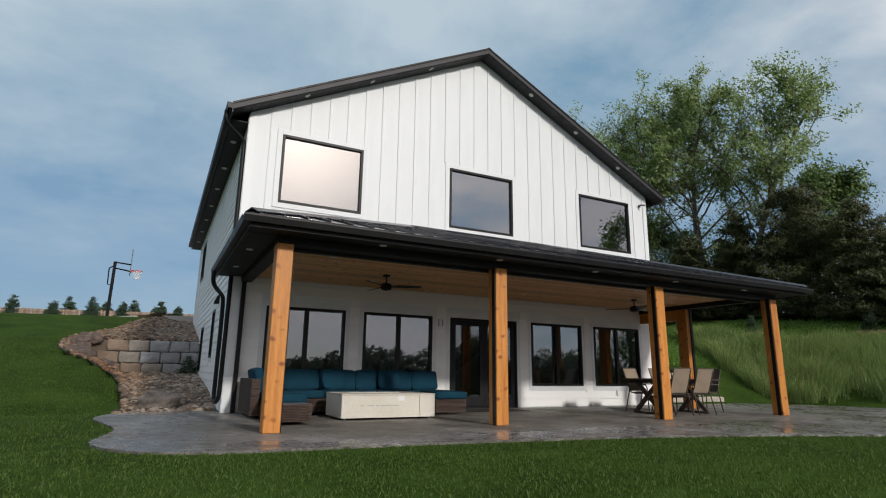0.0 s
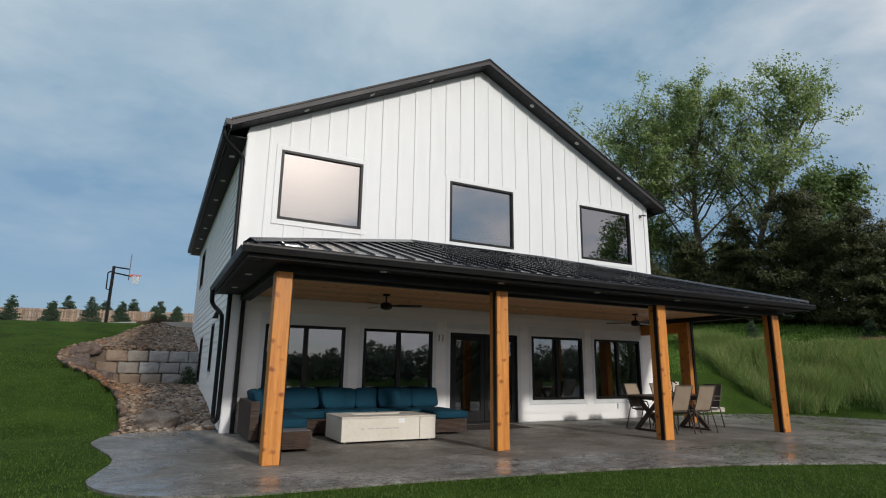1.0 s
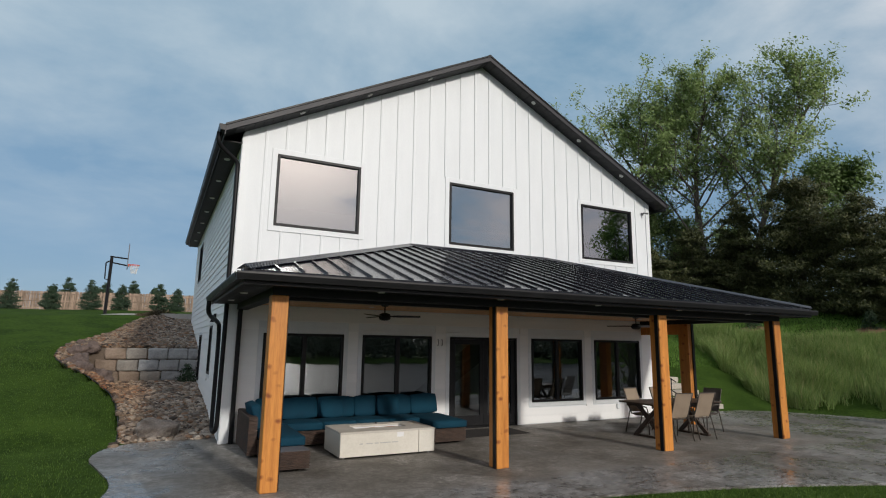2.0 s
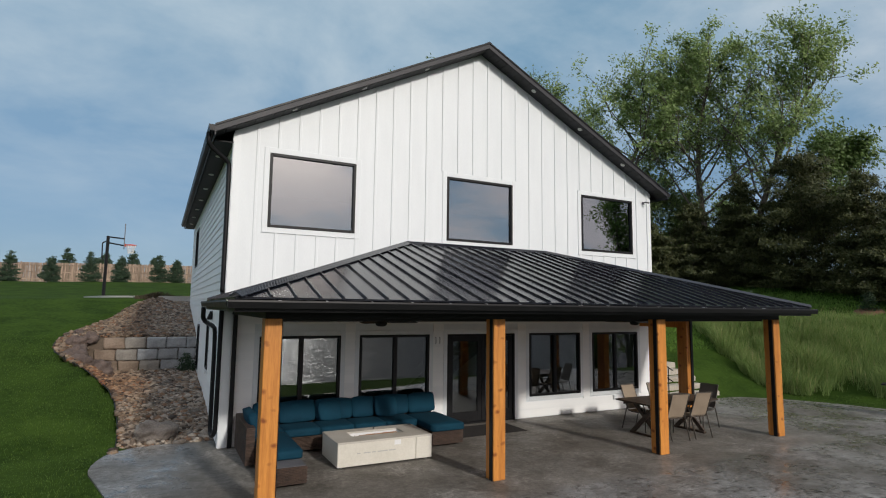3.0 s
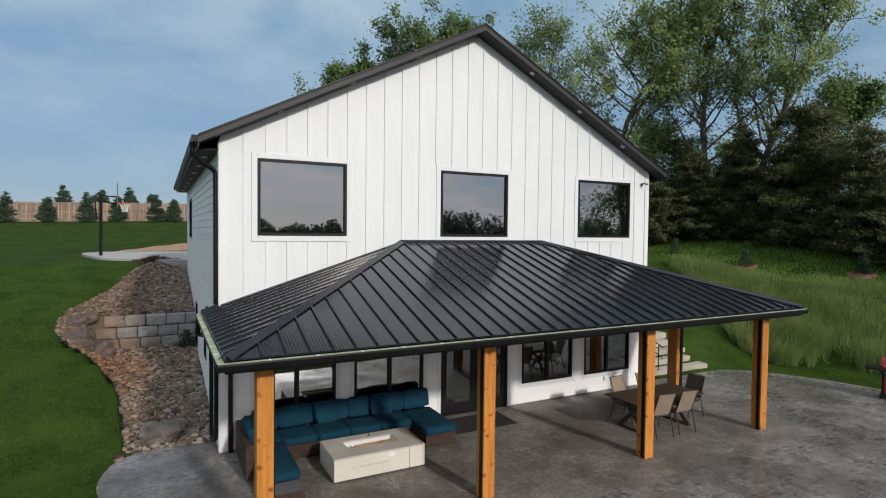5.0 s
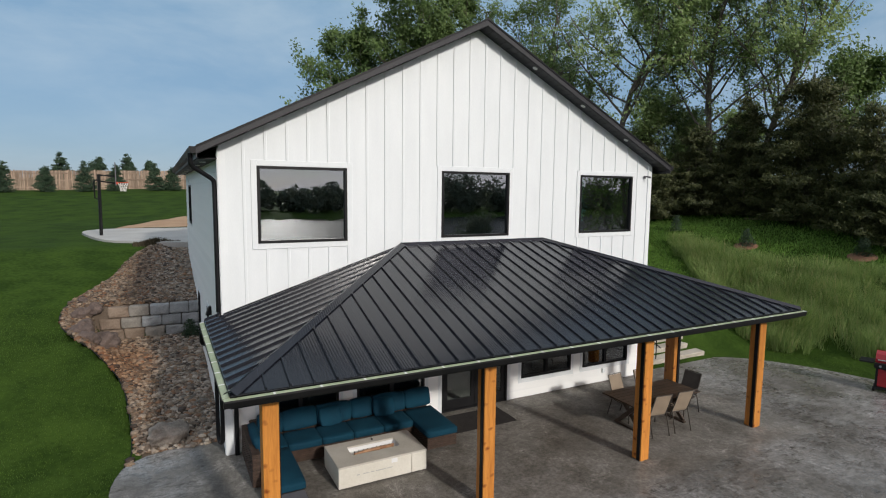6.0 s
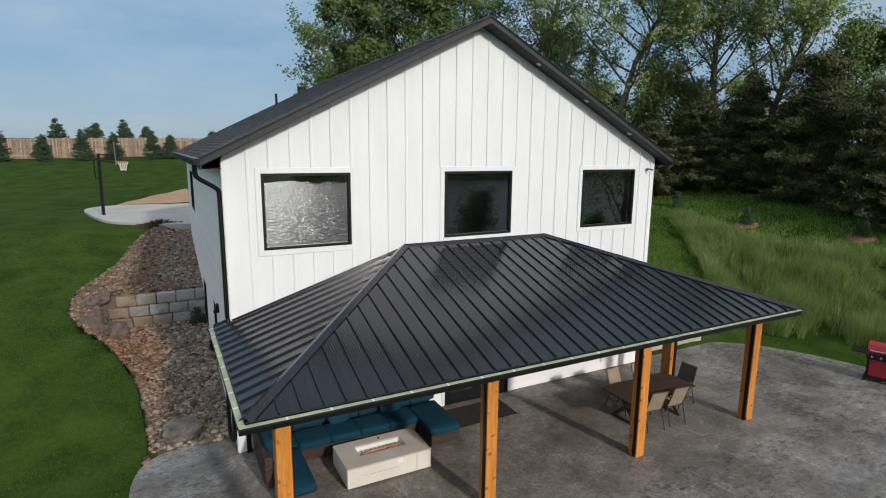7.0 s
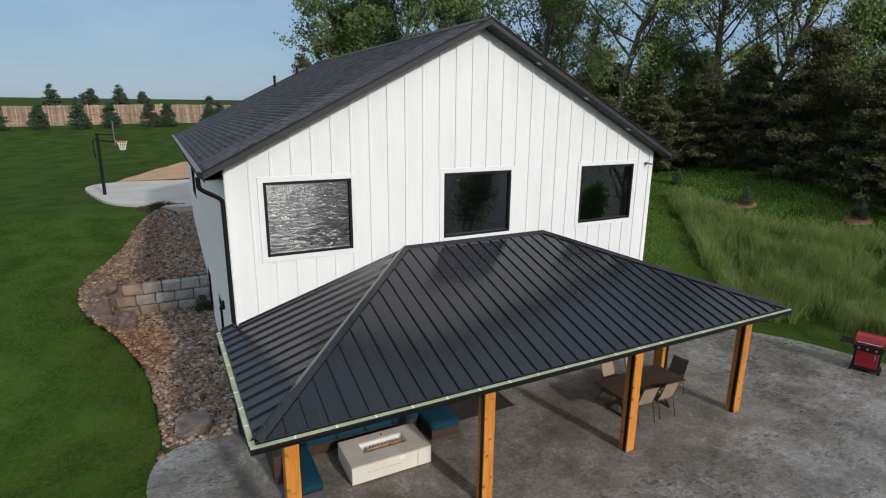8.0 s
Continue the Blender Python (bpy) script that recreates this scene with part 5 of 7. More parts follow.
def rock_shape(seed, sub=2):
    bm = bmesh.new()
    bmesh.ops.create_icosphere(bm, subdivisions=sub, radius=1.0)
    o = Vector((seed * 7.3, seed * 1.7, seed * 3.9))
    for v in bm.verts:
        d = v.co.normalized()
        v.co = d * (1 + 0.45 * noise.noise(d * 1.1 + o) + 0.15 * noise.noise(d * 2.9 + o))
    return bm


def boulder(x, y, sx, sy, sz, seed, label, material=None):
    bm = rock_shape(seed, 4)
    for v in bm.verts:
        v.co += v.co.normalized() * (0.16 * noise.noise(v.co * 2.6) + 0.09 * noise.noise(v.co * 6))
        v.co = Vector((v.co.x * sx, v.co.y * sy, v.co.z * sz))
    ob = part("boulder", bm, material or M_BOULDER, smooth=True)
    ob.matrix_basis = pose(x, y, float(bed_z(x, y)) + sz * 0.3, 0, 0, seed * 40)
    return tagged(ob, label, "boulder", "boulders in the rock bed")


boulder(-3.28, 8.10, 0.24, 0.22, 0.20, 1, "dark brown boulder at the lawn's edge")
boulder(-3.18, 7.30, 0.38, 0.32, 0.30, 2, "large reddish-brown boulder beside the block wall")
boulder(-2.98, 6.72, 0.30, 0.24, 0.22, 3, "flat reddish-brown boulder below the block wall")
boulder(-2.62, 7.45, 0.38, 0.32, 0.34, 8, "round brown boulder at the foot of the block wall")
boulder(-2.98, 8.22, 0.20, 0.22, 0.22, 6, "brown boulder at the end of the block wall")
boulder(-3.32, 9.05, 0.16, 0.15, 0.12, 4, "small dark boulder at the lawn's edge")
boulder(-1.06, 1.28, 0.39, 0.42, 0.24, 5, "broad grey-brown boulder beside the patio", M_ROCK)


def stone_bed():
    """River stones heaped over the whole bed, many sizes and colours."""
    rs = np.random.RandomState(11)
    shapes = []
    for i in range(8):
        bm = rock_shape(30 + i, 1)
        bm.verts.ensure_lookup_table()
        co = np.array([v.co[:] for v in bm.verts])
        fc = np.array([[v.index for v in f.verts] for f in bm.faces])
        bm.free()
        shapes.append((co, fc))
    out, n = [], 0
    ys = rs.uniform(0.35, 15.6, 52000)
    for y in ys:
        e = float(bed_edge(y)) - 0.02
        x = rs.uniform(-3.9, -0.03)
        if x < e:
            continue
        if y < 0.80 + 0.07 * math.sin(x * 3) and x > -1.72:
            continue
        if WALL_Y - 0.05 < y < WALL_Y + 0.36 and x > -2.78:
            continue
        s = rs.choice([0.030, 0.040, 0.051, 0.066, 0.092], p=[0.25, 0.32, 0.25, 0.13, 0.05])
        co = shapes[n % 8][0] * np.array([s * rs.uniform(0.8, 1.3), s * rs.uniform(0.8, 1.2), s * rs.uniform(0.5, 0.8)])
        a = rs.uniform(0, 6.28)
        c, si = math.cos(a), math.sin(a)
        co = np.stack([co[:, 0] * c - co[:, 1] * si, co[:, 0] * si + co[:, 1] * c, co[:, 2]], 1)
        z = float(bed_z(x, y))
        out.append(co + np.array([x, y, z + rs.uniform(-0.02, 0.045)]))
        n += 1
    ob = stuff_mesh("river_stones", np.concatenate(out), shapes[0][1], n, M_STONE, smooth=True)
    tagged(ob, "bed of mixed tan, grey and rust river stones", "stones", kind="stuff")


stone_bed()
bm = bmesh.new()
rows = []
for y in list(np.arange(0.4, 8.2, 0.2)) + [8.19, 8.21] + list(np.arange(8.4, 15.7, 0.2)):
    e = float(bed_edge(y)) - 0.03
    rows.append([bm.verts.new((x, y, float(bed_z(x, y)) - 0.03)) for x in np.linspace(e, 0.02, 22)])
for a, b in zip(rows, rows[1:]):
    for k in range(21):
        bm.faces.new((a[k], a[k + 1], b[k + 1], b[k]))
tagged(part("bed_soil", bm, M_SOIL, smooth=True), "dark soil under the river stones", "soil", kind="structure")
# dark edging between lawn and stones
bm = bmesh.new()
pts = [(float(bed_edge(y)) - 0.06, y, gz(float(bed_edge(y)) - 0.15, y) + 0.01) for y in np.arange(0.3, 15.5, 0.12)]
tube(bm, pts, 0.013, n=6)
tagged(part("edging", bm, M_BLACK), "dark edging strip between lawn and stones", "edging", kind="structure")

# court slab and sandy strip behind
outline_slab("court", [(-4.9, 23.4), (-4.2, 20.0), (-3.3, 17.0), (-2.2, 15.8), (-1.2, 15.0), (0.0, 14.6), (6.0, 14.6), (9.0, 20.0), (6.0, 24.6), (0.4, 24.6), (-3.6, 25.0)], 2.6, 3.065, M_COURT, "pale concrete sports court behind the house", "court")
bm = bmesh.new()
rows = []
for y in np.arange(24.8, 33.6, 0.4):
    xl = np.interp(y, [24.8, 28, 33.6], [-3.5, -2.1, 0.75])
    rows.append([bm.verts.new((x, y, gz(x, y) + 0.035 + 0.02 * math.sin(x * 2 + y))) for x in np.linspace(xl, 8.0, 14)])
for a, b in zip(rows, rows[1:]):
    for k in range(13):
        bm.faces.new((a[k], a[k + 1], b[k + 1], b[k]))
tagged(part("sand_strip", bm, M_SAND, smooth=True), "bare sandy soil beside the court", "soil", kind="structure")

# ---------------------------------------------------------------- basketball hoop
hoop = thing("basketball_hoop", (-3.6, 19.8, 3.065), "black pole basketball hoop with an orange rim", "basketball hoop")
bx, by, bz = -3.6, 19.8, 3.065
part("pole", one_tube([(bx, by, bz), (bx + 0.02, by, bz + 2.95)], [0.075, 0.07], n=8), M_BLACK, hoop, "black square pole")
BX = -2.88
bm = bmesh.new()
tube(bm, [(bx - 0.05, by, bz + 2.92), (BX - 0.02, by, bz + 2.86)], 0.035, n=6)
tube(bm, [(bx - 0.05, by, bz + 2.64), (BX - 0.02, by, bz + 2.52)], 0.035, n=6)
part("arm", bm, M_BLACK, hoop)
bm = bmesh.new()
tube(bm, [(bx - 0.20, by, bz + 2.60), (bx - 0.18, by, bz + 1.80), (bx - 0.02, by, bz + 1.75)], 0.03, n=6)
tube(bm, [(bx - 0.20, by, bz + 2.60), (bx, by, bz + 2.72)], 0.03, n=6)
part("crank_handle", bm, M_BLACK, hoop)
part("backboard", one_box(-0.02, 0.02, -0.75, 0.75, 2.40, 3.52, bevel=0.01, m=pose(BX, by, bz, 0, 0, 3.1)), M_STEEL_DARK, hoop, "dark-edged backboard")
bm = bmesh.new()
RX = BX + 0.30
ring = [(RX + 0.23 * math.cos(a), by + 0.23 * math.sin(a), bz + 2.56) for a in np.linspace(0, 2 * math.pi, 21)]
tube(bm, ring, 0.018, n=6, cap=False)
box(bm, BX + 0.02, BX + 0.08, by - 0.08, by + 0.08, bz + 2.48, bz + 2.60)
rim = part("rim", bm, M_ORANGE, hoop, "orange rim")
bm = bmesh.new()
for k in range(12):
    a0 = 2 * math.pi * k / 12
    for s in (1, -1):
        p = [(RX + r * math.cos(a0 + s * w), by + r * math.sin(a0 + s * w), bz + z) for r, w, z in ((0.225, 0, 2.54), (0.17, 0.26, 2.39), (0.13, 0.52, 2.26), (0.12, 0.78, 2.14))]
        tube(bm, p, 0.009, n=4)
part("net", bm, M_NET, hoop, "white net")

# ---------------------------------------------------------------- fence along the back
FENCE_Y = 62.0
fence = thing("fence", (-4, FENCE_Y, 5.5), "tall weathered cedar board fence", "fence")
fence_board = mesh_of("board", one_box(-0.068, 0.068, -0.011, 0.011, 0, 2.14, bevel=0.006), M_FENCE)
rng = random.Random(8)
k = 0
for x in np.arange(-22, 9.5, 0.145):
    piece("board", fence_board, pose(float(x), FENCE_Y + (0.02 if k % 2 else -0.02), gz(float(x), FENCE_Y) - 0.02 + rng.uniform(-0.02, 0.03), 0, rng.uniform(-0.6, 0.6), 0), fence)
    k += 1
for x in np.arange(-22, 9.5, 2.44):
    z = gz(x, FENCE_Y)
    part("fence_post", one_box(x - 0.06, x + 0.06, FENCE_Y - 0.13, FENCE_Y - 0.034, z - 0.1, z + 2.22, bevel=0.01), M_FENCE, fence)
    z = gz(x + 1.22, FENCE_Y)
    for h in (0.30, 1.05, 1.80):
        part("rail", one_box(x + 0.062, x + 2.378, FENCE_Y - 0.075, FENCE_Y - 0.034, z + h, z + h + 0.09), M_FENCE, fence)
bm = bmesh.new()
for x in list(np.arange(-60, -22.1, 0.145)) + list(np.arange(9.6, 40, 0.145)):
    z = gz(x, FENCE_Y)
    box(bm, x - 0.068, x + 0.068, FENCE_Y - 0.011, FENCE_Y + 0.011, z - 0.02, z + 2.12)
tagged(part("far_boards", bm, M_FENCE, fence), "weathered fence boards", kind="stuff")


# ---------------------------------------------------------------- plants
def leaf_blades(centres, size, rs, aspect=0.7, toward=None):
    """Small pointed leaves, one face each, turned at random but leaning to the light."""
    n = len(centres)
    f = rs.normal(size=(n, 3))
    f /= np.linalg.norm(f, axis=1, keepdims=True) + 1e-9
    if toward is not None:
        f = f + np.asarray(toward)
        f /= np.linalg.norm(f, axis=1, keepdims=True) + 1e-9
    d = rs.normal(size=(n, 3))
    d -= f * (d * f).sum(1, keepdims=True)
    d /= np.linalg.norm(d, axis=1, keepdims=True) + 1e-9
    e = np.cross(f, d)
    s = size * rs.uniform(0.6, 1.3, (n, 1))
    a, b = d * s, e * s * aspect
    return np.stack([centres + a, centres - a * 0.7 + b, centres - a * 0.7 - b], 1).reshape(-1, 3)


LIGHTWARD = (0.22, -0.95, 0.75)


def limbs(rs, base, height, spread, lean=(0, 0), first=0.28, count=20, bow=(0, 0)):
    """Trunk and ascending limbs as (points, radii), and the twigs where the leaves sit."""
    out, tips = [], []

    def shoot(p, d, length, r, level, bend):
        pts, rad = [p.copy()], [r]
        q = p.copy()
        n = 6
        for i in range(n):
            d = (d + Vector(rs.normal(0, bend, 3)) + (Vector((0, 0, 0.05)) if level else Vector((bow[0], bow[1], 0)) * (i / n))).normalized()
            q = q + d * length / n
            pts.append(q.copy())
            rad.append(r * (1 - 0.72 * (i + 1) / n))
            if level >= 2 or (level == 1 and i > 0):
                tips.append((q.copy(), level))
        if level < 3:
            out.append((pts, rad))
        return pts, d

    trunk, d0 = shoot(Vector(base), Vector((lean[0], lean[1], 1)).normalized(), height * 0.82, height * 0.017, 0, 0.07)
    for k in range(count):
        t = first + (1 - first) * (k + rs.rand()) / count
        i = min(int(t * 6), 5)
        o = trunk[i].lerp(trunk[i + 1], t * 6 - i)
        a = k * 2.4 + rs.uniform(-0.5, 0.5)
        s = Vector((math.cos(a), math.sin(a), 0))
        d = (Vector((0, 0, 0.65 + 0.5 * t)) + s * rs.uniform(0.6, 1.15) * spread).normalized()
        ln = height * (0.30 * (1 - t) + 0.18) * rs.uniform(0.8, 1.2)
        r1 = height * 0.017 * (1 - 0.72 * t) * 0.45
        main, dm = shoot(o, d, ln, r1, 1, 0.13)
        for j in range(7):
            u = rs.uniform(0.25, 1.0)
            i2 = min(int(u * 6), 5)
            o2 = main[i2].lerp(main[i2 + 1], u * 6 - i2)
            dd = (dm * 0.7 + Vector(rs.normal(0, 0.75, 3)) + Vector((0, 0, 0.15))).normalized()
            br, db = shoot(o2, dd, ln * rs.uniform(0.25, 0.5), r1 * 0.4, 2, 0.2)
            for _ in range(3):
                o3 = br[rs.randint(2, 7)]
                shoot(o3, (db * 0.5 + Vector(rs.normal(0, 0.8, 3))).normalized(), ln * rs.uniform(0.12, 0.24), r1 * 0.18, 3, 0.25)
    return out, tips


def broad_tree(x, y, height, seed, spread=0.8, lean=(0, 0), leaves=26000, size=0.13, material=None, name="poplar", label="tall poplar with airy green leaves", first=0.28, blob=0.30, sink=0.2, bow=(0, 0), count=20):
    rs = np.random.RandomState(seed)
    z = gz(x, y) - sink
    t = thing(name, (x, y, z), label, "tree", "trees behind the house")
    lim, tips = limbs(rs, (x, y, z), height, spread, lean, first=first, bow=bow, count=count)
    bm = bmesh.new()
    for pts, rad in lim:
        tube(bm, pts, [max(r * 0.8, 0.008) for r in rad], n=7 if rad[0] > 0.08 else 4, cap=False)
    part("trunk", bm, M_BARK, t, smooth=True)
    tp = np.array([p[:] for p, l in tips])
    wgt = (rs.rand(len(tp)) < 0.6) * rs.uniform(0.15, 1.0, len(tp)) ** 1.4 * np.array([0.25 if l == 1 else 0.7 if l == 2 else 1.0 for p, l in tips])
    pick = rs.choice(len(tp), leaves, p=wgt / wgt.sum())
    c = tp[pick] + rs.normal(0, blob, (leaves, 3)) * np.array([1, 1, 0.75])
    c[:, 2] -= rs.exponential(0.12, leaves)
    ob = stuff_mesh("crown", leaf_blades(c, size, rs, toward=LIGHTWARD), [[0, 1, 2]], leaves, material or M_LEAF, t)
    tagged(ob, "loose crown of small leaves", kind="stuff")
    return t


def conifer(x, y, height, radius, seed, leaves=16000, size=0.16, material=None, z=None, name="cedar_tree", label="dark dense cedar tree", droop=0.25, group="trees behind the house", ragged=0.35, sink=0.1, foot=0.02, taper=0.75):
    """Whorled boughs with sprays of needles, dense inside and ragged at the rim."""
    rs = np.random.RandomState(seed)
    z = (gz(x, y) if z is None else z) - sink
    t = thing(name, (x, y, z), label, "tree", group)
    bm = bmesh.new()
    tube(bm, [(x, y, z), (x, y, z + height * 0.5), (x, y, z + height * 0.97)], [height * 0.018, height * 0.011, 0.01], n=7)
    part("trunk", bm, M_BARK, t, smooth=True)
    nb = int(120 + height * 12)
    cs = []
    per = leaves // nb
    for i in range(nb):
        h = foot + (1 - foot) * (1 - rs.rand() ** 0.62)
        a = rs.uniform(0, 6.283)
        r = radius * min(1.0, 0.55 + 3.0 * h) * (1 - h) ** taper * rs.uniform(1 - ragged, 1 + ragged * 0.6) + 0.05 * radius
        u = rs.rand(per) ** 0.6
        px = np.cos(a) * r * u; py = np.sin(a) * r * u
        pz = h * height - droop * r * u ** 1.5 + 0.12 * r * u ** 3
        w = 0.065 * radius * (0.4 + 1.2 * (1 - u)) + 0.04
        p = np.stack([px, py, pz], 1) + rs.normal(0, 1, (per, 3)) * w[:, None] * np.array([1, 1, 0.5])
        cs.append(p)
    c = np.concatenate(cs) + np.array([x, y, z])
    c[:, 2] = np.maximum(c[:, 2], z + sink + 0.03)
    ob = stuff_mesh("crown", leaf_blades(c, size, rs, aspect=0.35, toward=LIGHTWARD), [[0, 1, 2]], len(c), material or M_CEDARLEAF, t)
    return t


# young spruces along the fence
for x, y, h in ((-14.5, 56.2, 2.95), (-11.15, 56.2, 2.6), (-7.65, 55.0, 2.95), (-5.0, 56.0, 2.6), (-1.35, 55.5, 2.8), (0.35, 56.2, 2.4), (4.6, 57.5, 2.3), (5.7, 57.5, 2.5)):
    conifer(x, y, h * 1.08, 1.15, int(abs(x * 10)) + 3, leaves=9000, size=0.075, taper=0.8, ragged=0.26, material=M_SPRUCE, name="spruce", label="young blue-green spruce on the lawn before the fence", droop=0.1, group="young spruces", sink=0.05)
for x, y, h in ((-11.8, 72.0, 4.1), (-8.6, 73.0, 3.2), (-7.6, 71.0, 3.6), (-4.6, 72.5, 4.0), (-2.0, 72.0, 3.2), (6.2, 74.0, 2.8)):
    conifer(x, y, h * 1.1, 1.9, int(abs(x * 10)) + 7, leaves=9000, size=0.12, taper=0.85, ragged=0.25, material=M_SPRUCE, name="spruce", label="spruce standing behind the board fence", droop=0.1, group="young spruces")

# poplars and other broad trees
broad_tree(31.55, 13.1, 18.2, 21, spread=1.1, leaves=21000, size=0.115, first=0.30, blob=0.24, count=28, bow=(0.08, -0.04))
broad_tree(32.6, 10.8, 17.9, 22, spread=0.85, lean=(0.05, -0.04), bow=(0.12, -0.07), leaves=15000, size=0.115, first=0.25, blob=0.26)
broad_tree(27.6, 17.8, 20.0, 23, spread=1.25, bow=(0.22, -0.11), leaves=24000, size=0.115, first=0.28, blob=0.24, count=26)
broad_tree(23.5, 31.5, 20.0, 25, spread=0.8, leaves=24000, size=0.125, material=M_LEAF2, label="tall broad-leaved tree with dark green crown", first=0.15, blob=0.30)
broad_tree(18.0, 35.0, 19.9, 26, spread=0.9, leaves=30000, size=0.13, material=M_LEAF2, label="tall broad-leaved tree with dark green crown", first=0.15, blob=0.32)
broad_tree(13.8, 36.5, 17.3, 27, spread=1.1, leaves=30000, size=0.13, material=M_LEAF2, label="broad-leaved tree with dark green crown", first=0.15, blob=0.32)
broad_tree(30.0, 16.2, 8.5, 28, spread=1.0, leaves=9000, size=0.11, label="young leafy tree among the cedars", first=0.12, blob=0.30)
broad_tree(32.6, 15.2, 7.5, 29, spread=1.0, leaves=7000, size=0.11, label="young leafy tree among the cedars", first=0.12, blob=0.30)
for i, (x, y, h) in enumerate(((30.4, 28.0, 12.5), (37.5, 30.8, 7.5), (47.0, 27.0, 6.5), (25.5, 40.0, 13.0), (20.0, 43.0, 13.0), (42.0, 17.0, 7.0))):
    broad_tree(x, y, h, 80 + i, spread=0.95, leaves=11000, size=0.12, label="leafy tree at the edge of the wood", first=0.08, blob=0.32)
broad_tree(34.0, 6.2, 9.6, 90, spread=1.15, leaves=15000, size=0.115, material=M_LEAF2, label="leafy tree behind the cedars", first=0.15, blob=0.30)
broad_tree(26.6, 26.5, 18.5, 24, spread=0.85, leaves=12000, size=0.12, material=M_LEAF2, label="tall broad-leaved tree with dark green crown", first=0.2, blob=0.30)
# dark cedars on the hill: a large one, a front row, then those behind
CEDARS = ((30.2, 6.1, 8.4, 4.3), (25.8, 12.8, 4.6, 2.5), (28.0, 11.4, 5.4, 2.6), (29.8, 9.4, 7.0, 2.7), (29.4, 2.6, 6.4, 3.0), (28.2, 0.6, 4.6, 3.0),
          (33.6, 8.0, 7.6, 3.1), (33.6, 3.4, 5.6, 3.4), (33.4, 1.0, 4.8, 3.2), (24.6, 16.0, 4.4, 2.6),
          (33.0, 12.5, 5.2, 3.0), (22.5, 19.5, 4.4, 2.6), (31.6, 10.8, 4.6, 2.8), (26.4, 20.5, 5.6, 2.8), (30.6, 21.0, 5.8, 3.0), (29.2, 16.4, 5.0, 2.7), (34.4, 17.0, 5.6, 3.0), (35.2, 22.5, 6.0, 3.2), (39.0, 19.5, 6.0, 3.4))
for i, (x, y, h, r) in enumerate(CEDARS):
    conifer(x, y, h, r, 60 + i, leaves=56000 if i == 0 else 32000 if i < 6 else 17000, size=0.095 if i < 6 else 0.13, sink=0.2, foot=0.0, ragged=0.55, droop=0.08, taper=0.85 if i == 0 else 0.75)

conifer(8.9, 30.0, 9.0, 1.7, 91, leaves=7000, size=0.12, name="pine_tree", label="dark pine standing behind the house", sink=0.1)

# saplings in rings of mulch on the hillside
RINGS = ((24.3, 5.4), (25.7, 1.05))
for x, y in RINGS:
    bm = bmesh.new()
    bmesh.ops.create_cone(bm, cap_ends=True, segments=24, radius1=0.55, radius2=0.36, depth=0.08, matrix=Matrix.Translation((x, y, gz(x, y) + 0.05)))
    for v in bm.verts:
        v.co.z += (gz(v.co.x, v.co.y) - gz(x, y)) + 0.03 * noise.noise(v.co * 5)
    tagged(part("mulch_ring", bm, M_MULCH), "ring of red mulch on the hillside", "mulch", "mulch rings")
    conifer(x, y, 0.85, 0.42, int(x * 7), leaves=1500, size=0.05, material=M_SPRUCE, name="sapling", label="small spruce sapling in a mulch ring", group="saplings", sink=0.0)
conifer(24.4, 9.6, 0.9, 0.4, 9, leaves=1200, size=0.05, material=M_SPRUCE, name="sapling", label="small spruce sapling at the edge of the wood", group="saplings", sink=0.0)
conifer(-0.30, 7.65, 0.55, 0.30, 5, leaves=900, size=0.045, material=M_SPRUCE, z=float(bed_z(-0.3, 7.65)), name="shrub", label="small green shrub before the block wall", group="shrubs", sink=0.0)


def inside(poly, x, y):
    p = np.asarray(poly)
    hit = np.zeros(len(x), dtype=bool)
    for (x0, y0), (x1, y1) in zip(p, np.roll(p, -1, axis=0)):
        c = (y0 > y) != (y1 > y)
        with np.errstate(divide="ignore", invalid="ignore"):
            hit ^= c & (x < (x1 - x0) * (y - y0) / (y1 - y0 + 1e-12) + x0)
    return hit


def blades(name, x, y, height, width, material, rs, bend=0.35, label="", category="grass", sway=0.0):
    """Thin bent blades, three triangles each."""
    h0 = np.broadcast_to(height, x.shape)
    k = np.ones(len(x), dtype=bool)
    for cx, cy in RINGS:
        k &= (x - cx) ** 2 + (y - cy) ** 2 > 0.52 ** 2
    x, y, height = x[k], y[k], h0[k]
    n = len(x)
    z = ground_z(x, y) - 0.01
    h = height * rs.uniform(0.55, 1.25, n)
    a, b = rs.uniform(0, 6.283, n), rs.uniform(0, 6.283, n)
    wx, wy = np.cos(a) * width / 2, np.sin(a) * width / 2
    if sway:
        f = np.array([noise.noise((float(p) * 0.45, float(q) * 0.45, 7.0)) for p, q in zip(x, y)])
        b = np.where(rs.rand(n) < sway, f * 9.0 + rs.normal(0, 0.4, n), b)
    lx, ly = np.cos(b) * bend * h * rs.rand(n), np.sin(b) * bend * h * rs.rand(n)
    v = np.stack([np.stack([x - wx, y - wy, z], 1), np.stack([x + wx, y + wy, z], 1), np.stack([x + wx * .7 + lx * .4, y + wy * .7 + ly * .4, z + h * .6], 1),
                  np.stack([x - wx * .7 + lx * .4, y - wy * .7 + ly * .4, z + h * .6], 1), np.stack([x + lx, y + ly, z + h], 1)], 1).reshape(-1, 3)
    return tagged(stuff_mesh(name, v, [[0, 1, 2], [0, 2, 3], [3, 2, 4]], n, material), label, category, kind="stuff")


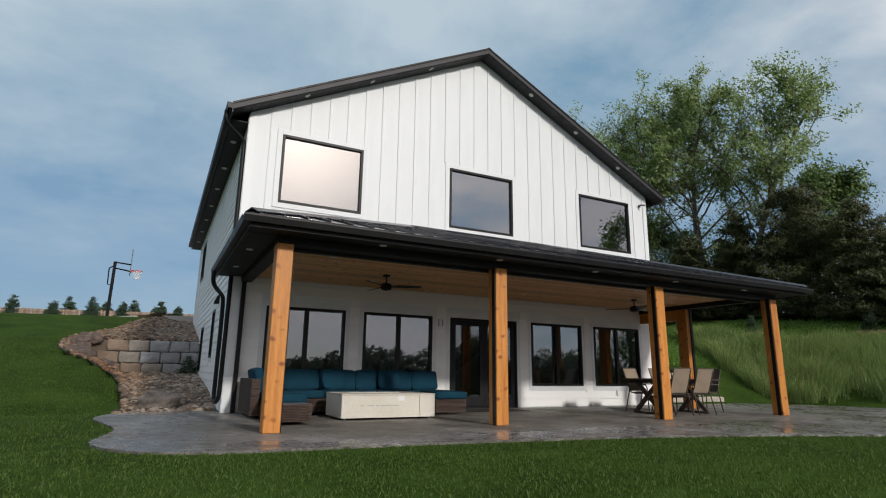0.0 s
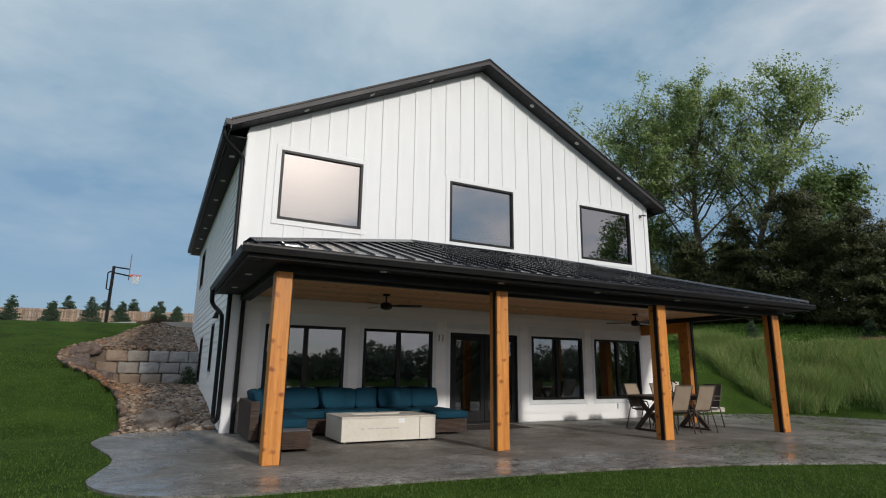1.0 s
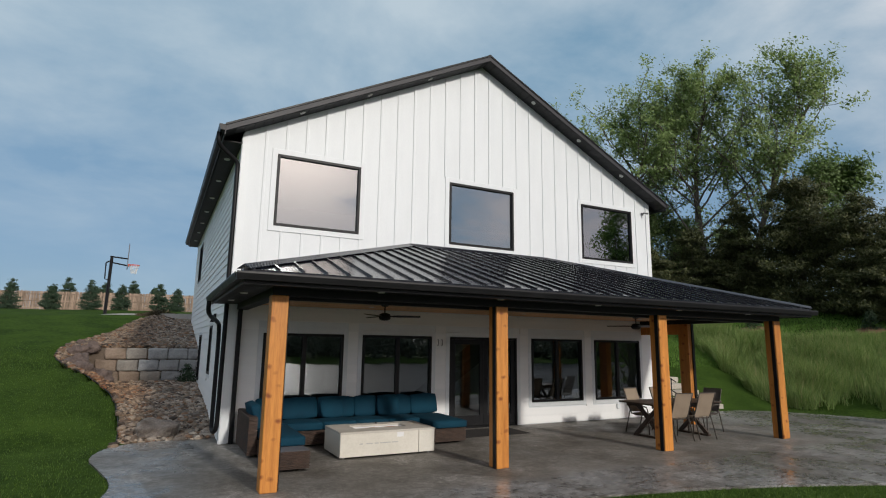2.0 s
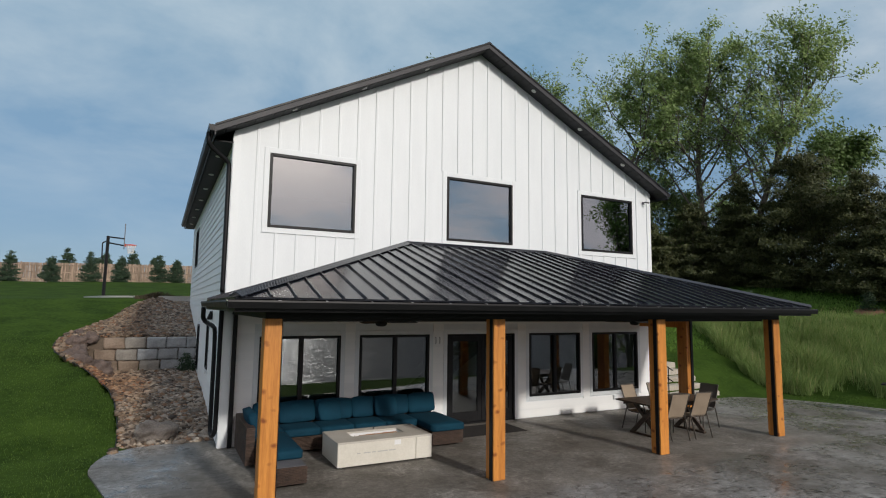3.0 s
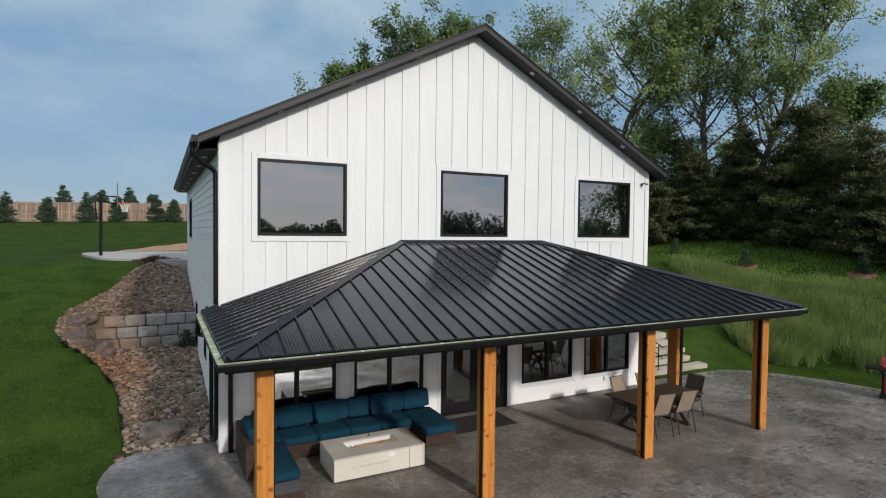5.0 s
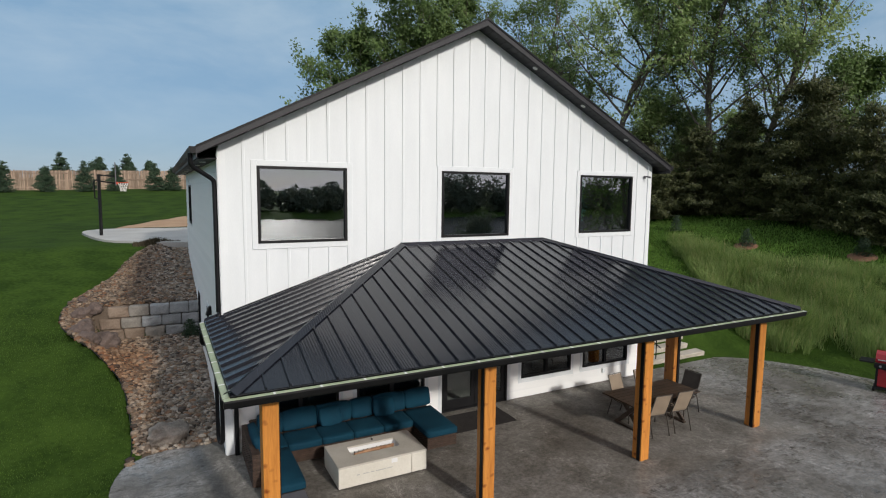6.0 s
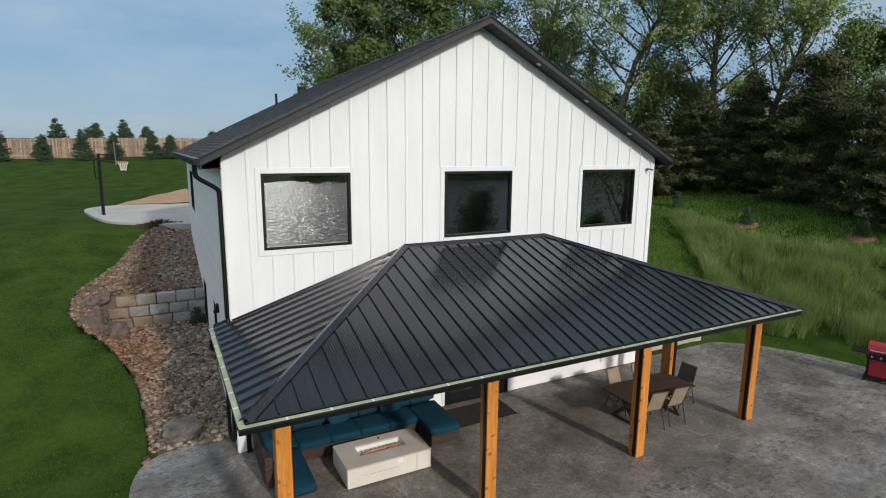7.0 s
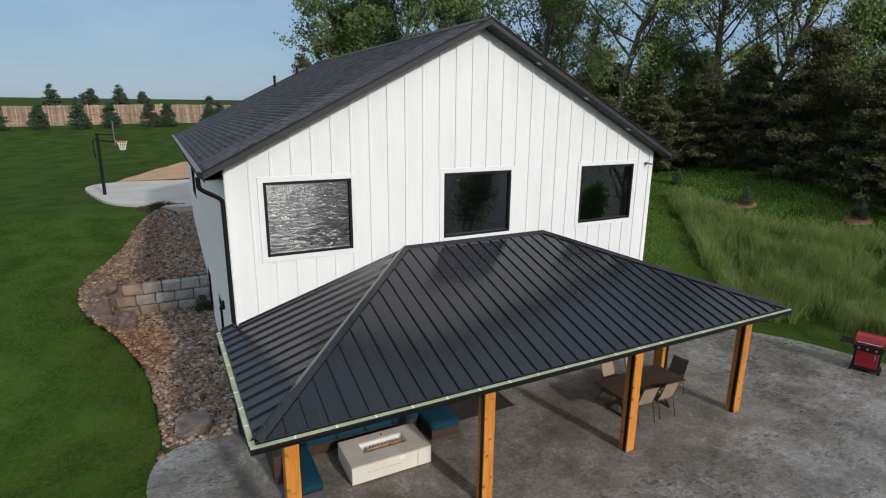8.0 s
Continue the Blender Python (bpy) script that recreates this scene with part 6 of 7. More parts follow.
rs = np.random.RandomState(3)
TALL = [(17.5, 0.9), (18.6, 3.0), (20.8, 6.0), (22.4, 8.0), (23.5, 9.4), (24.0, 8.4), (23.7, 6.2), (23.6, 4.4), (24.4, 2.6), (24.9, 0.8), (24.9, -3.0), (25.5, -8.0), (22.0, -10.0), (20.6, -6.5), (19.4, -3.4), (18.4, -1.3), (17.7, 0.0)]
x, y = rs.uniform(17, 26, 236000), rs.uniform(-10, 9.6, 236000)
k = inside(TALL, x, y)
clump = np.array([noise.noise((float(a) * 0.6, float(b) * 0.6, 0.5)) for a, b in zip(x, y)])
tuft = np.array([noise.noise((float(a) * 2.2, float(b) * 2.2, 4.5)) for a, b in zip(x, y)])
# an uneven border: tufts stray over the line, and the grass thins out uphill
k = inside(TALL, x + 0.55 * tuft, y + 0.5 * clump)
uphill = np.clip((np.interp(y, [-8, 0.8, 2.6, 4.4, 8], [25.6, 25.0, 24.6, 24.2, 24.6]) - x) / 2.2, 0.0, 1.0)
k &= rs.rand(len(x)) < (0.62 + 0.55 * clump + 0.75 * tuft) * (0.35 + 0.65 * uphill)
tops = 0.70 * (1 + 0.65 * clump + 0.45 * tuft) * (0.35 + 0.65 * uphill)
blades("tall_grass", x[k], y[k], tops[k], 0.013, M_TALL, rs, bend=0.95, sway=0.45, label="tall uncut green grass on the hillside")
pale = k & (rs.rand(len(x)) < np.clip(0.05 + 0.6 * np.roll(clump, 7) * (clump > 0), 0, 0.3) * np.clip(1.3 - (x - 17.5) * 0.14, 0.25, 1.2))
blades("seeding_grass", x[pale], y[pale], 0.18 + tops[pale], 0.010, M_STALK, rs, bend=0.4, sway=0.3, label="pale seeding stalks among the tall grass")
x, y = rs.uniform(12, 30, 110000), rs.uniform(-8, 15, 110000)
k = (rs.rand(len(x)) < np.clip(np.minimum.reduce([30 - x, 15 - y, y + 8]) / 3, 0, 1)) & ~inside(TALL, x, y) & ((x > 22) | (y > 3)) & ~((x < 15.1) & (y < 4))
blades("hill_grass", x[k], y[k], 0.10, 0.024, M_HILL, rs, bend=0.7, label="short light green grass on the hillside")
x, y = rs.uniform(-2.1, -0.3, 2600), rs.normal(15.25, 0.16, 2600)
blades("ground_cover", x, y, 0.26 * (0.7 + 0.3 * np.sin(x * 4)), 0.03, M_DRY, rs, bend=0.9, label="low dark plants at the edge of the court", category="plants")
PAT = [Vector((*q, 0)) for q in PATIO]
for _ in range(2):
    PAT = [v for i in range(len(PAT)) for v in (PAT[i] * 0.75 + PAT[(i + 1) % len(PAT)] * 0.25, PAT[i] * 0.25 + PAT[(i + 1) % len(PAT)] * 0.75)]
PAT = [(v.x, v.y) for v in PAT]
x = np.concatenate([rs.uniform(-7, 14, 110000), rs.uniform(-9, -1.6, 50000), rs.uniform(14.5, 19, 12000), rs.uniform(-14, 22, 26000)])
y = np.concatenate([rs.uniform(-8.8, -4.6, 110000), rs.uniform(-5, 10, 50000), rs.uniform(-6, 3, 12000), rs.uniform(-11.0, -8.7, 26000)])
near = np.minimum.reduce([x + 14, 24 - x, np.where(x < -1.5, x + 9, 9), np.where(x < 0, 10 - y, 9), y + 11.2])
k = (rs.rand(len(x)) < np.clip(near / 2.5, 0, 1)) & ~inside(PAT, x, y) & ~((x > bed_edge(y) - 0.02) & (y > 0.2) & (x < 5)) & ~inside(TALL, x, y)
blades("lawn_grass", x[k], y[k], 0.036, 0.011, M_BLADE, rs, bend=0.9, label="short mown green grass")

# ---------------------------------------------------------------- far shore behind the camera
def far_woods():
    r2 = np.random.RandomState(17)
    cs, sz = [], []
    for x in np.arange(-200, 330, 3.2):
        for _ in range(2):
            cx, cy = x + r2.uniform(-4, 4), -190 - r2.uniform(0, 40)
            h = r2.uniform(8, 16) * (1.0 + 0.6 * noise.noise((x * 0.03, 0, 0)))
            n = 260
            u = r2.normal(size=(n, 3)); u /= np.linalg.norm(u, axis=1, keepdims=True)
            p = u * np.array([h * 0.36, h * 0.36, h * 0.52]) * r2.uniform(0.6, 1.0, (n, 1)) + np.array([cx, cy, gz(cx, cy) + h * 0.5])
            cs.append(p)
    c = np.concatenate(cs)
    tagged(stuff_mesh("far_woods", leaf_blades(c, 0.8, r2, aspect=0.8), [[0, 1, 2]], len(c), M_FARLEAF), "dark wooded far shore of the lake", "woods", kind="stuff")


far_woods()
broad_tree(38.9, -27.5, 20.0, 41, spread=0.45, leaves=13000, size=0.12, material=M_LEAF2, label="broad-leaved tree on the lawn above the lake", name="lawn_tree", first=0.05, blob=0.34)
broad_tree(34.2, -27.0, 5.6, 43, spread=0.6, leaves=6000, size=0.12, material=M_LEAF2, label="leafy tree on the lawn above the lake", name="lawn_tree", first=0.06, blob=0.3)
# shade on its unlit side put into the colour by the darker leaf
broad_tree(18.7, -23.0, 8.2, 42, spread=0.45, leaves=7000, size=0.09, material=M_FARLEAF, label="young broad-leaved tree on the lawn above the lake", name="lawn_tree", blob=0.22, first=0.15)

# ---------------------------------------------------------------- stone steps at the right of the house
steps = thing("stone_steps", (13.4, 1.2, 0), "rough pale limestone slab steps up the slope", "steps")
def slab(x0, x1, y0, y1, z0, z1, seed):
    bm = bmesh.new()
    box(bm, x0, x1, y0, y1, z0, z1, bevel=0.025, seg=2)
    bmesh.ops.subdivide_edges(bm, edges=[e for e in bm.edges if e.calc_length() > 0.3], cuts=3, use_grid_fill=True)
    for v in bm.verts:
        v.co += Vector((noise.noise(v.co * 3 + Vector((seed, 0, 0))), noise.noise(v.co * 3 + Vector((0, seed, 0))), 0.3 * noise.noise(v.co * 3))) * 0.05
    return part("step_slab", bm, M_SLAB, steps)
for i, right in enumerate((14.92, 14.62, 14.85, 14.70, 14.88, 14.66, 14.80, 14.75)):
    slab(12.15 + 0.05 * (i % 3), right, 0.35 + 0.41 * i, 0.95 + 0.41 * i, max(0.185 * i - 0.04, -0.03), 0.185 * (i + 1), i * 2.3)

rail = thing("handrail", (12.7, 0.4, 0), "thin black iron handrail beside the stone steps", "handrail")
for i in range(3):
    y = 0.42 + 1.2 * i
    part("rail_post", one_tube([(12.7, y, 0.45 * (y - 0.35)), (12.7, y, 0.45 * (y - 0.35) + 0.98)], 0.018, n=6), M_BLACK, rail)
for h in (0.62, 0.95):
    part("top_rail", one_tube([(12.7, 0.25, h - 0.04), (12.7, 3.2, 0.45 * 2.85 + h)], 0.016, n=6), M_BLACK, rail)

# ---------------------------------------------------------------- on the porch
# sectional sofa
sofa = thing("sectional_sofa", (2.3, -0.7, 0), "brown wicker sectional sofa with teal cushions", "sofa")


def wicker(x0, x1, y0, y1, z0, z1, parent=sofa, name="base"):
    """A woven box: one skin of strands that run over and under, with grooves between them."""
    bm = bmesh.new()
    nx, ny = 2 * max(1, int((x1 - x0) / 0.09)), 2 * max(1, int((y1 - y0) / 0.09))
    loop = [(x0 + (x1 - x0) * i / nx, y0, 0, -1) for i in range(nx)] + [(x1, y0 + (y1 - y0) * i / ny, 1, 0) for i in range(ny)] + \
           [(x1 - (x1 - x0) * i / nx, y1, 0, 1) for i in range(nx)] + [(x0, y1 - (y1 - y0) * i / ny, -1, 0) for i in range(ny)]
    rows = int((z1 - z0) / 0.022)
    rings = []
    for k in range(rows):
        z = z0 + (z1 - z0) * k / rows
        for dz, groove in ((0.0, -0.004), (0.004, 0.0), (0.017, 0.0), (0.0205, -0.004)):
            rings.append([bm.verts.new((x + ax * (groove + (0.007 if (i + k) % 2 else -0.007)), y + ay * (groove + (0.007 if (i + k) % 2 else -0.007)), z + dz)) for i, (x, y, ax, ay) in enumerate(loop)])
    n = len(loop)
    for a, b in zip(rings, rings[1:]):
        for i in range(n):
            bm.faces.new((a[i], a[(i + 1) % n], b[(i + 1) % n], b[i]))
    bm.faces.new(rings[0][::-1])
    bm.faces.new(rings[-1])
    return part(name, bm, M_WICKER, parent, "brown woven wicker")


wicker(0.40, 3.68, -1.02, -0.20, 0.05, 0.30)
wicker(0.42, 0.98, -2.92, -1.03, 0.05, 0.30)
wicker(3.70, 4.38, -1.68, -0.20, 0.05, 0.30)
wicker(0.26, 0.40, -1.62, -0.18, 0.05, 0.66, name="arm")
wicker(0.42, 4.38, -0.19, -0.09, 0.05, 0.70, name="back_frame")
part("glass_top", one_box(0.43, 0.97, -2.91, -2.52, 0.302, 0.312, bevel=0.003), M_STEEL_DARK, sofa, "grey glass end top")
for a, b in ((1.02, 1.68), (1.69, 2.34), (2.35, 3.00), (3.01, 3.67)):
    part("seat_cushion", one_cushion(a, b, -1.05, -0.40, 0.30, 0.445, 0.02), M_TEAL, sofa, "teal seat cushion", smooth=True)
part("seat_cushion", one_cushion(0.43, 1.01, -2.50, -1.06, 0.30, 0.445, 0.02), M_TEAL, sofa, "long teal seat cushion", smooth=True)
part("seat_cushion", one_cushion(0.43, 1.01, -1.05, -0.40, 0.30, 0.445, 0.02), M_TEAL, sofa, "teal seat cushion", smooth=True)
part("seat_cushion", one_cushion(3.69, 4.39, -1.72, -0.40, 0.30, 0.445, 0.02), M_TEAL, sofa, "long teal seat cushion", smooth=True)
rng = random.Random(2)
for a, b in ((0.55, 1.03), (1.05, 1.74), (1.76, 2.49), (2.51, 2.99), (3.01, 3.76), (3.78, 4.40)):
    m = Matrix.Translation(((a + b) / 2, -0.31, 0.43)) @ Matrix.Rotation(radians(-14 + rng.uniform(-3, 3)), 4, "X") @ Matrix.Rotation(radians(rng.uniform(-2, 2)), 4, "Y")
    part("back_cushion", one_cushion((a - b) / 2, (b - a) / 2, -0.09, 0.09, 0, 0.40, 0.035, m=m), M_TEAL, sofa, "plump teal back cushion", smooth=True)
m = Matrix.Translation((0.50, -0.95, 0.42)) @ Matrix.Rotation(radians(90), 4, "Z") @ Matrix.Rotation(radians(-16), 4, "X")
part("back_cushion", one_cushion(-0.42, 0.42, -0.08, 0.08, 0, 0.42, 0.035, m=m), M_TEAL, sofa, "plump teal side cushion", smooth=True)
for i, (px, py, tw) in enumerate(((2.02, -0.50, 6), (3.20, -0.52, -5))):
    m = Matrix.Translation((px, py, 0.46)) @ Matrix.Rotation(radians(tw), 4, "Z") @ Matrix.Rotation(radians(-28), 4, "X")
    ob = part("throw_pillow", one_cushion(-0.22, 0.22, -0.06, 0.06, 0, 0.36, 0.05, m=m), M_TEAL, smooth=True)
    tagged(ob, "teal throw pillow leaning on the sofa", "pillow", "throw pillows")

# fire pit table
fire = thing("fire_pit_table", (2.5, -1.84, 0), "low cream concrete gas fire pit table", "fire pit table")
FX0, FX1, FY0, FY1, FZ = 1.62, 3.37, -2.33, -1.36, 0.435
def holed_top(x0, x1, y0, y1, hx0, hx1, hy0, hy1, z0, z1):
    bm = bmesh.new()
    o = [(x0, y0), (x1, y0), (x1, y1), (x0, y1)]
    h = [(hx0, hy0), (hx1, hy0), (hx1, hy1), (hx0, hy1)]
    V = {(n, z): [bm.verts.new((*p, z)) for p in pts] for n, pts in (("o", o), ("h", h)) for z in (z0, z1)}
    for k in range(4):
        j = (k + 1) % 4
        bm.faces.new((V["o", z1][k], V["o", z1][j], V["h", z1][j], V["h", z1][k]))
        bm.faces.new((V["o", z0][k], V["h", z0][k], V["h", z0][j], V["o", z0][j]))
        bm.faces.new((V["o", z0][k], V["o", z0][j], V["o", z1][j], V["o", z1][k]))
        bm.faces.new((V["h", z0][k], V["h", z1][k], V["h", z1][j], V["h", z0][j]))
    bmesh.ops.bevel(bm, geom=[e for e in bm.edges if all(abs(v.co.z - z1) < 1e-5 for v in e.verts)], offset=0.008, segments=2, affect="EDGES")
    return bm
HX0, HX1, HY0, HY1 = 2.0, 2.97, -1.95, -1.60
part("top", holed_top(FX0, FX1, FY0, FY1, HX0, HX1, HY0, HY1, FZ - 0.03, FZ), M_FIRETOP, fire, "tan concrete top")
for nm, a in (("front_panel", (FX0 + 0.004, FX1 - 0.32, FY0 + 0.004, FY0 + 0.04)), ("side_panel", (FX0 + 0.004, FX0 + 0.04, FY0 + 0.042, FY1 - 0.042)), ("side_panel", (FX1 - 0.04, FX1 - 0.004, FY0 + 0.042, FY1 - 0.042)), ("back_panel", (FX0 + 0.004, FX1 - 0.004, FY1 - 0.04, FY1 - 0.004)), ("access_door", (FX1 - 0.312, FX1 - 0.004, FY0 + 0.004, FY0 + 0.04))):
    part(nm, one_box(a[0], a[1], a[2], a[3], 0.032, FZ - 0.032, bevel=0.005), M_FIREPIT, fire, "cream concrete panel")
part("burner_tray", one_box(HX0 - 0.01, HX1 + 0.01, HY0 - 0.01, HY1 + 0.01, FZ - 0.12, FZ - 0.105), M_WHITEMETAL, fire, "white metal tray")
bm = bmesh.new()
for a in ((HX0 - 0.02, HX0, HY0, HY1), (HX1, HX1 + 0.02, HY0, HY1), (HX0 - 0.02, HX1 + 0.02, HY0 - 0.02, HY0), (HX0 - 0.02, HX1 + 0.02, HY1, HY1 + 0.02)):
    box(bm, a[0], a[1], a[2], a[3], FZ - 0.12, FZ - 0.033)
part("tray_rim", bm, M_WHITEMETAL, fire)
for i in range(9):
    part("burner_jet", one_tube([(2.12 + 0.09 * i, -1.70, FZ - 0.105), (2.12 + 0.09 * i, -1.70, FZ - 0.05)], 0.007, n=6), M_BLACK, fire)
for i, (a, b, c, d) in enumerate(((2.08, -1.84, 2.60, -1.80), (2.45, -1.78, 2.88, -1.84), (2.62, -1.88, 2.9, -1.76))):
    part("log", one_tube([(a, b, FZ - 0.06), ((a + c) / 2, (b + d) / 2 + 0.01, FZ - 0.05), (c, d, FZ - 0.055 + 0.015 * (i % 2))], [0.030, 0.036, 0.028], n=8), M_LOG, fire, "ceramic log", smooth=True)
part("control_knob", one_tube([(2.55, FY1 + 0.16 - 0.30, FZ), (2.55, FY1 - 0.14, FZ + 0.035)], 0.014, n=10), M_BLACK, fire)
part("label_sticker", one_box(2.64, 2.76, FY0 - 0.0005, FY0 + 0.0035, 0.315, 0.395), M_WHITEMETAL, fire, "white paper sticker")
for x0, x1 in ((2.02, 2.08), (2.14, 2.26), (2.29, 2.36), (2.39, 2.58), (2.60, 2.72)):
    part("print_bar", one_box(x0 - 0.06, x1 - 0.06, FY0 + 0.0005, FY0 + 0.0035, 0.225, 0.243), M_INK, fire)
for x, y in ((FX0 + 0.09, FY0 + 0.08), (FX1 - 0.09, FY0 + 0.08), (FX0 + 0.09, FY1 - 0.08), (FX1 - 0.09, FY1 - 0.08)):
    part("foot", one_tube([(x, y, 0.0), (x, y, 0.034)], 0.022, n=10), M_STEEL, fire)

# door mat
tagged(part("door_mat", one_box(4.50, 6.30, -1.18, -0.26, 0.001, 0.012, bevel=0.004), M_MAT), "dark rectangular mat before the patio door", "mat")


# dining table and chairs
table = thing("dining_table", (9.08, -2.63, 0), "dark wooden outdoor dining table with crossed legs", "table")
TX0, TX1, TY0, TY1 = 8.0, 10.16, -3.12, -2.15
for i in range(7):
    a = TY0 + i * (TY1 - TY0) / 7
    part("plank", one_box(TX0 + 0.002, TX1 - 0.002, a, a + (TY1 - TY0) / 7 - 0.004, 0.715, 0.745, bevel=0.004), M_TABLE, table)
part("apron", one_box(TX0 + 0.12, TX1 - 0.12, TY0 + 0.12, TY0 + 0.15, 0.64, 0.714), M_TABLE, table)
part("apron", one_box(TX0 + 0.12, TX1 - 0.12, TY1 - 0.15, TY1 - 0.12, 0.64, 0.714), M_TABLE, table)
for x in (TX0 + 0.38, TX1 - 0.38):
    for s in (1, -1):
        ym = (TY0 + TY1) / 2
        d = Vector((0, s * 0.68, 0.66))
        ang = math.atan2(d.y, d.z)
        m = Matrix.Translation((x + 0.026 * s, ym, 0.36)) @ Matrix.Rotation(-ang, 4, "X")
        part("leg", one_box(-0.025, 0.025, -0.045, 0.045, -0.475, 0.475, bevel=0.004, m=m), M_TABLE, table)
    part("foot_rail", one_box(x - 0.04, x + 0.04, TY0 + 0.08, TY1 - 0.08, 0.0, 0.045, bevel=0.005), M_TABLE, table)
part("stretcher", one_box(TX0 + 0.40, TX1 - 0.40, -2.66, -2.61, 0.33, 0.39, bevel=0.005), M_TABLE, table)


def sling_chair(sling, label):
    """A high-backed sling chair of bent tube, at the origin, facing +y."""
    c = thing("sling_chair", (0, 0, 0), label, "chair", "chairs round the table")
    w = 0.215
    for s in (-1, 1):
        x = s * w
        part("side_frame", one_tube([(x, -0.42, 0.97), (x, -0.36, 0.80), (x, -0.27, 0.56), (x, -0.21, 0.44), (x, -0.10, 0.41), (x, 0.20, 0.43), (x, 0.24, 0.40)], 0.013, n=6), M_BRONZE, c, smooth=True)
        part("front_leg", one_tube([(x * 1.05, 0.05, 0.62), (x * 1.06, 0.22, 0.60), (x * 1.06, 0.25, 0.52), (x * 1.06, 0.27, 0.0)], 0.013, n=6), M_BRONZE, c, smooth=True)
        part("back_leg", one_tube([(x * 1.05, 0.05, 0.62), (x * 1.06, -0.25, 0.62), (x * 1.03, -0.24, 0.50), (x * 1.06, -0.38, 0.0)], 0.013, n=6), M_BRONZE, c, smooth=True)
    for y, z in ((-0.42, 0.97), (-0.21, 0.43), (0.23, 0.41)):
        part("cross_bar", one_tube([(-w, y, z), (w, y, z)], 0.011, n=6), M_BRONZE, c)
    bm = bmesh.new()
    prof = [(-0.415, 0.955), (-0.355, 0.79), (-0.275, 0.575), (-0.225, 0.46)]
    for i in range(3):
        (y0, z0), (y1, z1) = prof[i], prof[i + 1]
        poly_prism(bm, [(-w + 0.012, y0, z0), (w - 0.012, y0, z0), (w - 0.012, y1, z1), (-w + 0.012, y1, z1)], (0, 0.008, 0.003))
    part("backrest", bm, sling, c, "woven sling back")
    bm = bmesh.new()
    prof = [(-0.205, 0.435), (-0.08, 0.405), (0.08, 0.405), (0.22, 0.425)]
    for i in range(3):
        (y0, z0), (y1, z1) = prof[i], prof[i + 1]
        poly_prism(bm, [(-w + 0.012, y0, z0), (w - 0.012, y0, z0), (w - 0.012, y1, z1), (-w + 0.012, y1, z1)], (0, 0.0, 0.007))
    part("seat", bm, sling, c, "woven sling seat")
    return c


tan_chair = sling_chair(M_SLING, "bronze-framed patio chair with tan sling fabric")
tan_chair.matrix_basis = pose(8.72, -2.95, 0, 0, 0, -9)
copy_thing(tan_chair, pose(9.38, -2.98, 0, 0, 0, -7))
copy_thing(tan_chair, pose(8.76, -2.20, 0, 0, 0, 184))
copy_thing(tan_chair, pose(9.56, -2.22, 0, 0, 0, 178))
grey_chair = sling_chair(M_SLING_DARK, "dark patio chair with grey sling fabric at the table's end")
grey_chair.matrix_basis = pose(10.25, -2.56, 0, 0, 0, 96)


# ceiling fans
def ceiling_fan(x, y, turn):
    f = thing("ceiling_fan", (x, y, 2.640), "black three-blade ceiling fan on the porch ceiling", "ceiling fan", "porch ceiling fans")
    bm = bmesh.new()
    tube(bm, [(x, y, 2.640), (x, y, 2.61), (x, y, 2.60)], [0.075, 0.07, 0.03], n=16)
    part("canopy", bm, M_BLACK, f, smooth=True)
    part("rod", one_tube([(x, y, 2.61), (x, y, 2.46)], 0.014, n=8), M_BLACK, f)
    bm = bmesh.new()
    tube(bm, [(x, y, 2.48), (x, y, 2.46), (x, y, 2.39), (x, y, 2.36), (x, y, 2.34)], [0.05, 0.10, 0.115, 0.10, 0.05], n=18)
    part("motor", bm, M_BLACK, f, smooth=True)
    for k in range(3):
        m = Matrix.Translation((x, y, 2.415)) @ Matrix.Rotation(radians(turn + 120 * k), 4, "Z") @ Matrix.Rotation(radians(-12), 4, "X")
        bm = bmesh.new()
        pts = [m @ Vector(p) for p in ((0.10, -0.035, 0), (0.25, -0.07, 0), (0.66, -0.06, 0), (0.69, 0.0, 0), (0.66, 0.05, 0), (0.25, 0.06, 0), (0.10, 0.035, 0))]
        poly_prism(bm, pts, (0, 0, 0.008))
        part("blade", bm, M_BLACK, f)
    return f


ceiling_fan(2.58, -1.70, -21)
ceiling_fan(9.17, -1.65, 132)

# grill
grill = thing("gas_grill", (0, 0, 0), "red gas grill with black side shelves", "grill")
part("cart", one_box(-0.32, 0.32, -0.24, 0.24, 0.12, 0.74, bevel=0.012), M_BLACK, grill)
door = part("cart_door", one_box(-0.265, 0.265, -0.258, -0.242, 0.17, 0.655, bevel=0.008), M_RED, grill, "red enamel door")
part("door_handle", one_tube([(0.18, -0.258, 0.60), (0.18, -0.285, 0.60), (0.18, -0.285, 0.46), (0.18, -0.258, 0.46)], 0.008, n=6), M_STEEL, door, "steel pull")
part("foot_rail", one_box(-0.34, 0.34, -0.25, -0.20, 0.08, 0.13, bevel=0.008), M_BLACK, grill)
part("control_panel", one_box(-0.36, 0.36, -0.30, -0.22, 0.68, 0.82, bevel=0.012), M_BLACK, grill)
for x in (-0.22, -0.02, 0.18):
    part("knob", one_tube([(x, -0.302, 0.75), (x, -0.345, 0.75)], 0.028, n=12), M_STEEL, grill, "steel knob")
bm = bmesh.new()
pr = [(-0.25, 0.83), (-0.26, 0.93), (-0.20, 1.06), (-0.06, 1.13), (0.10, 1.12), (0.22, 1.02), (0.25, 0.83)]
poly_prism(bm, [(-0.34, y, z) for y, z in pr], (0.68, 0, 0))
part("lid", bm, M_RED, grill, "red domed lid")
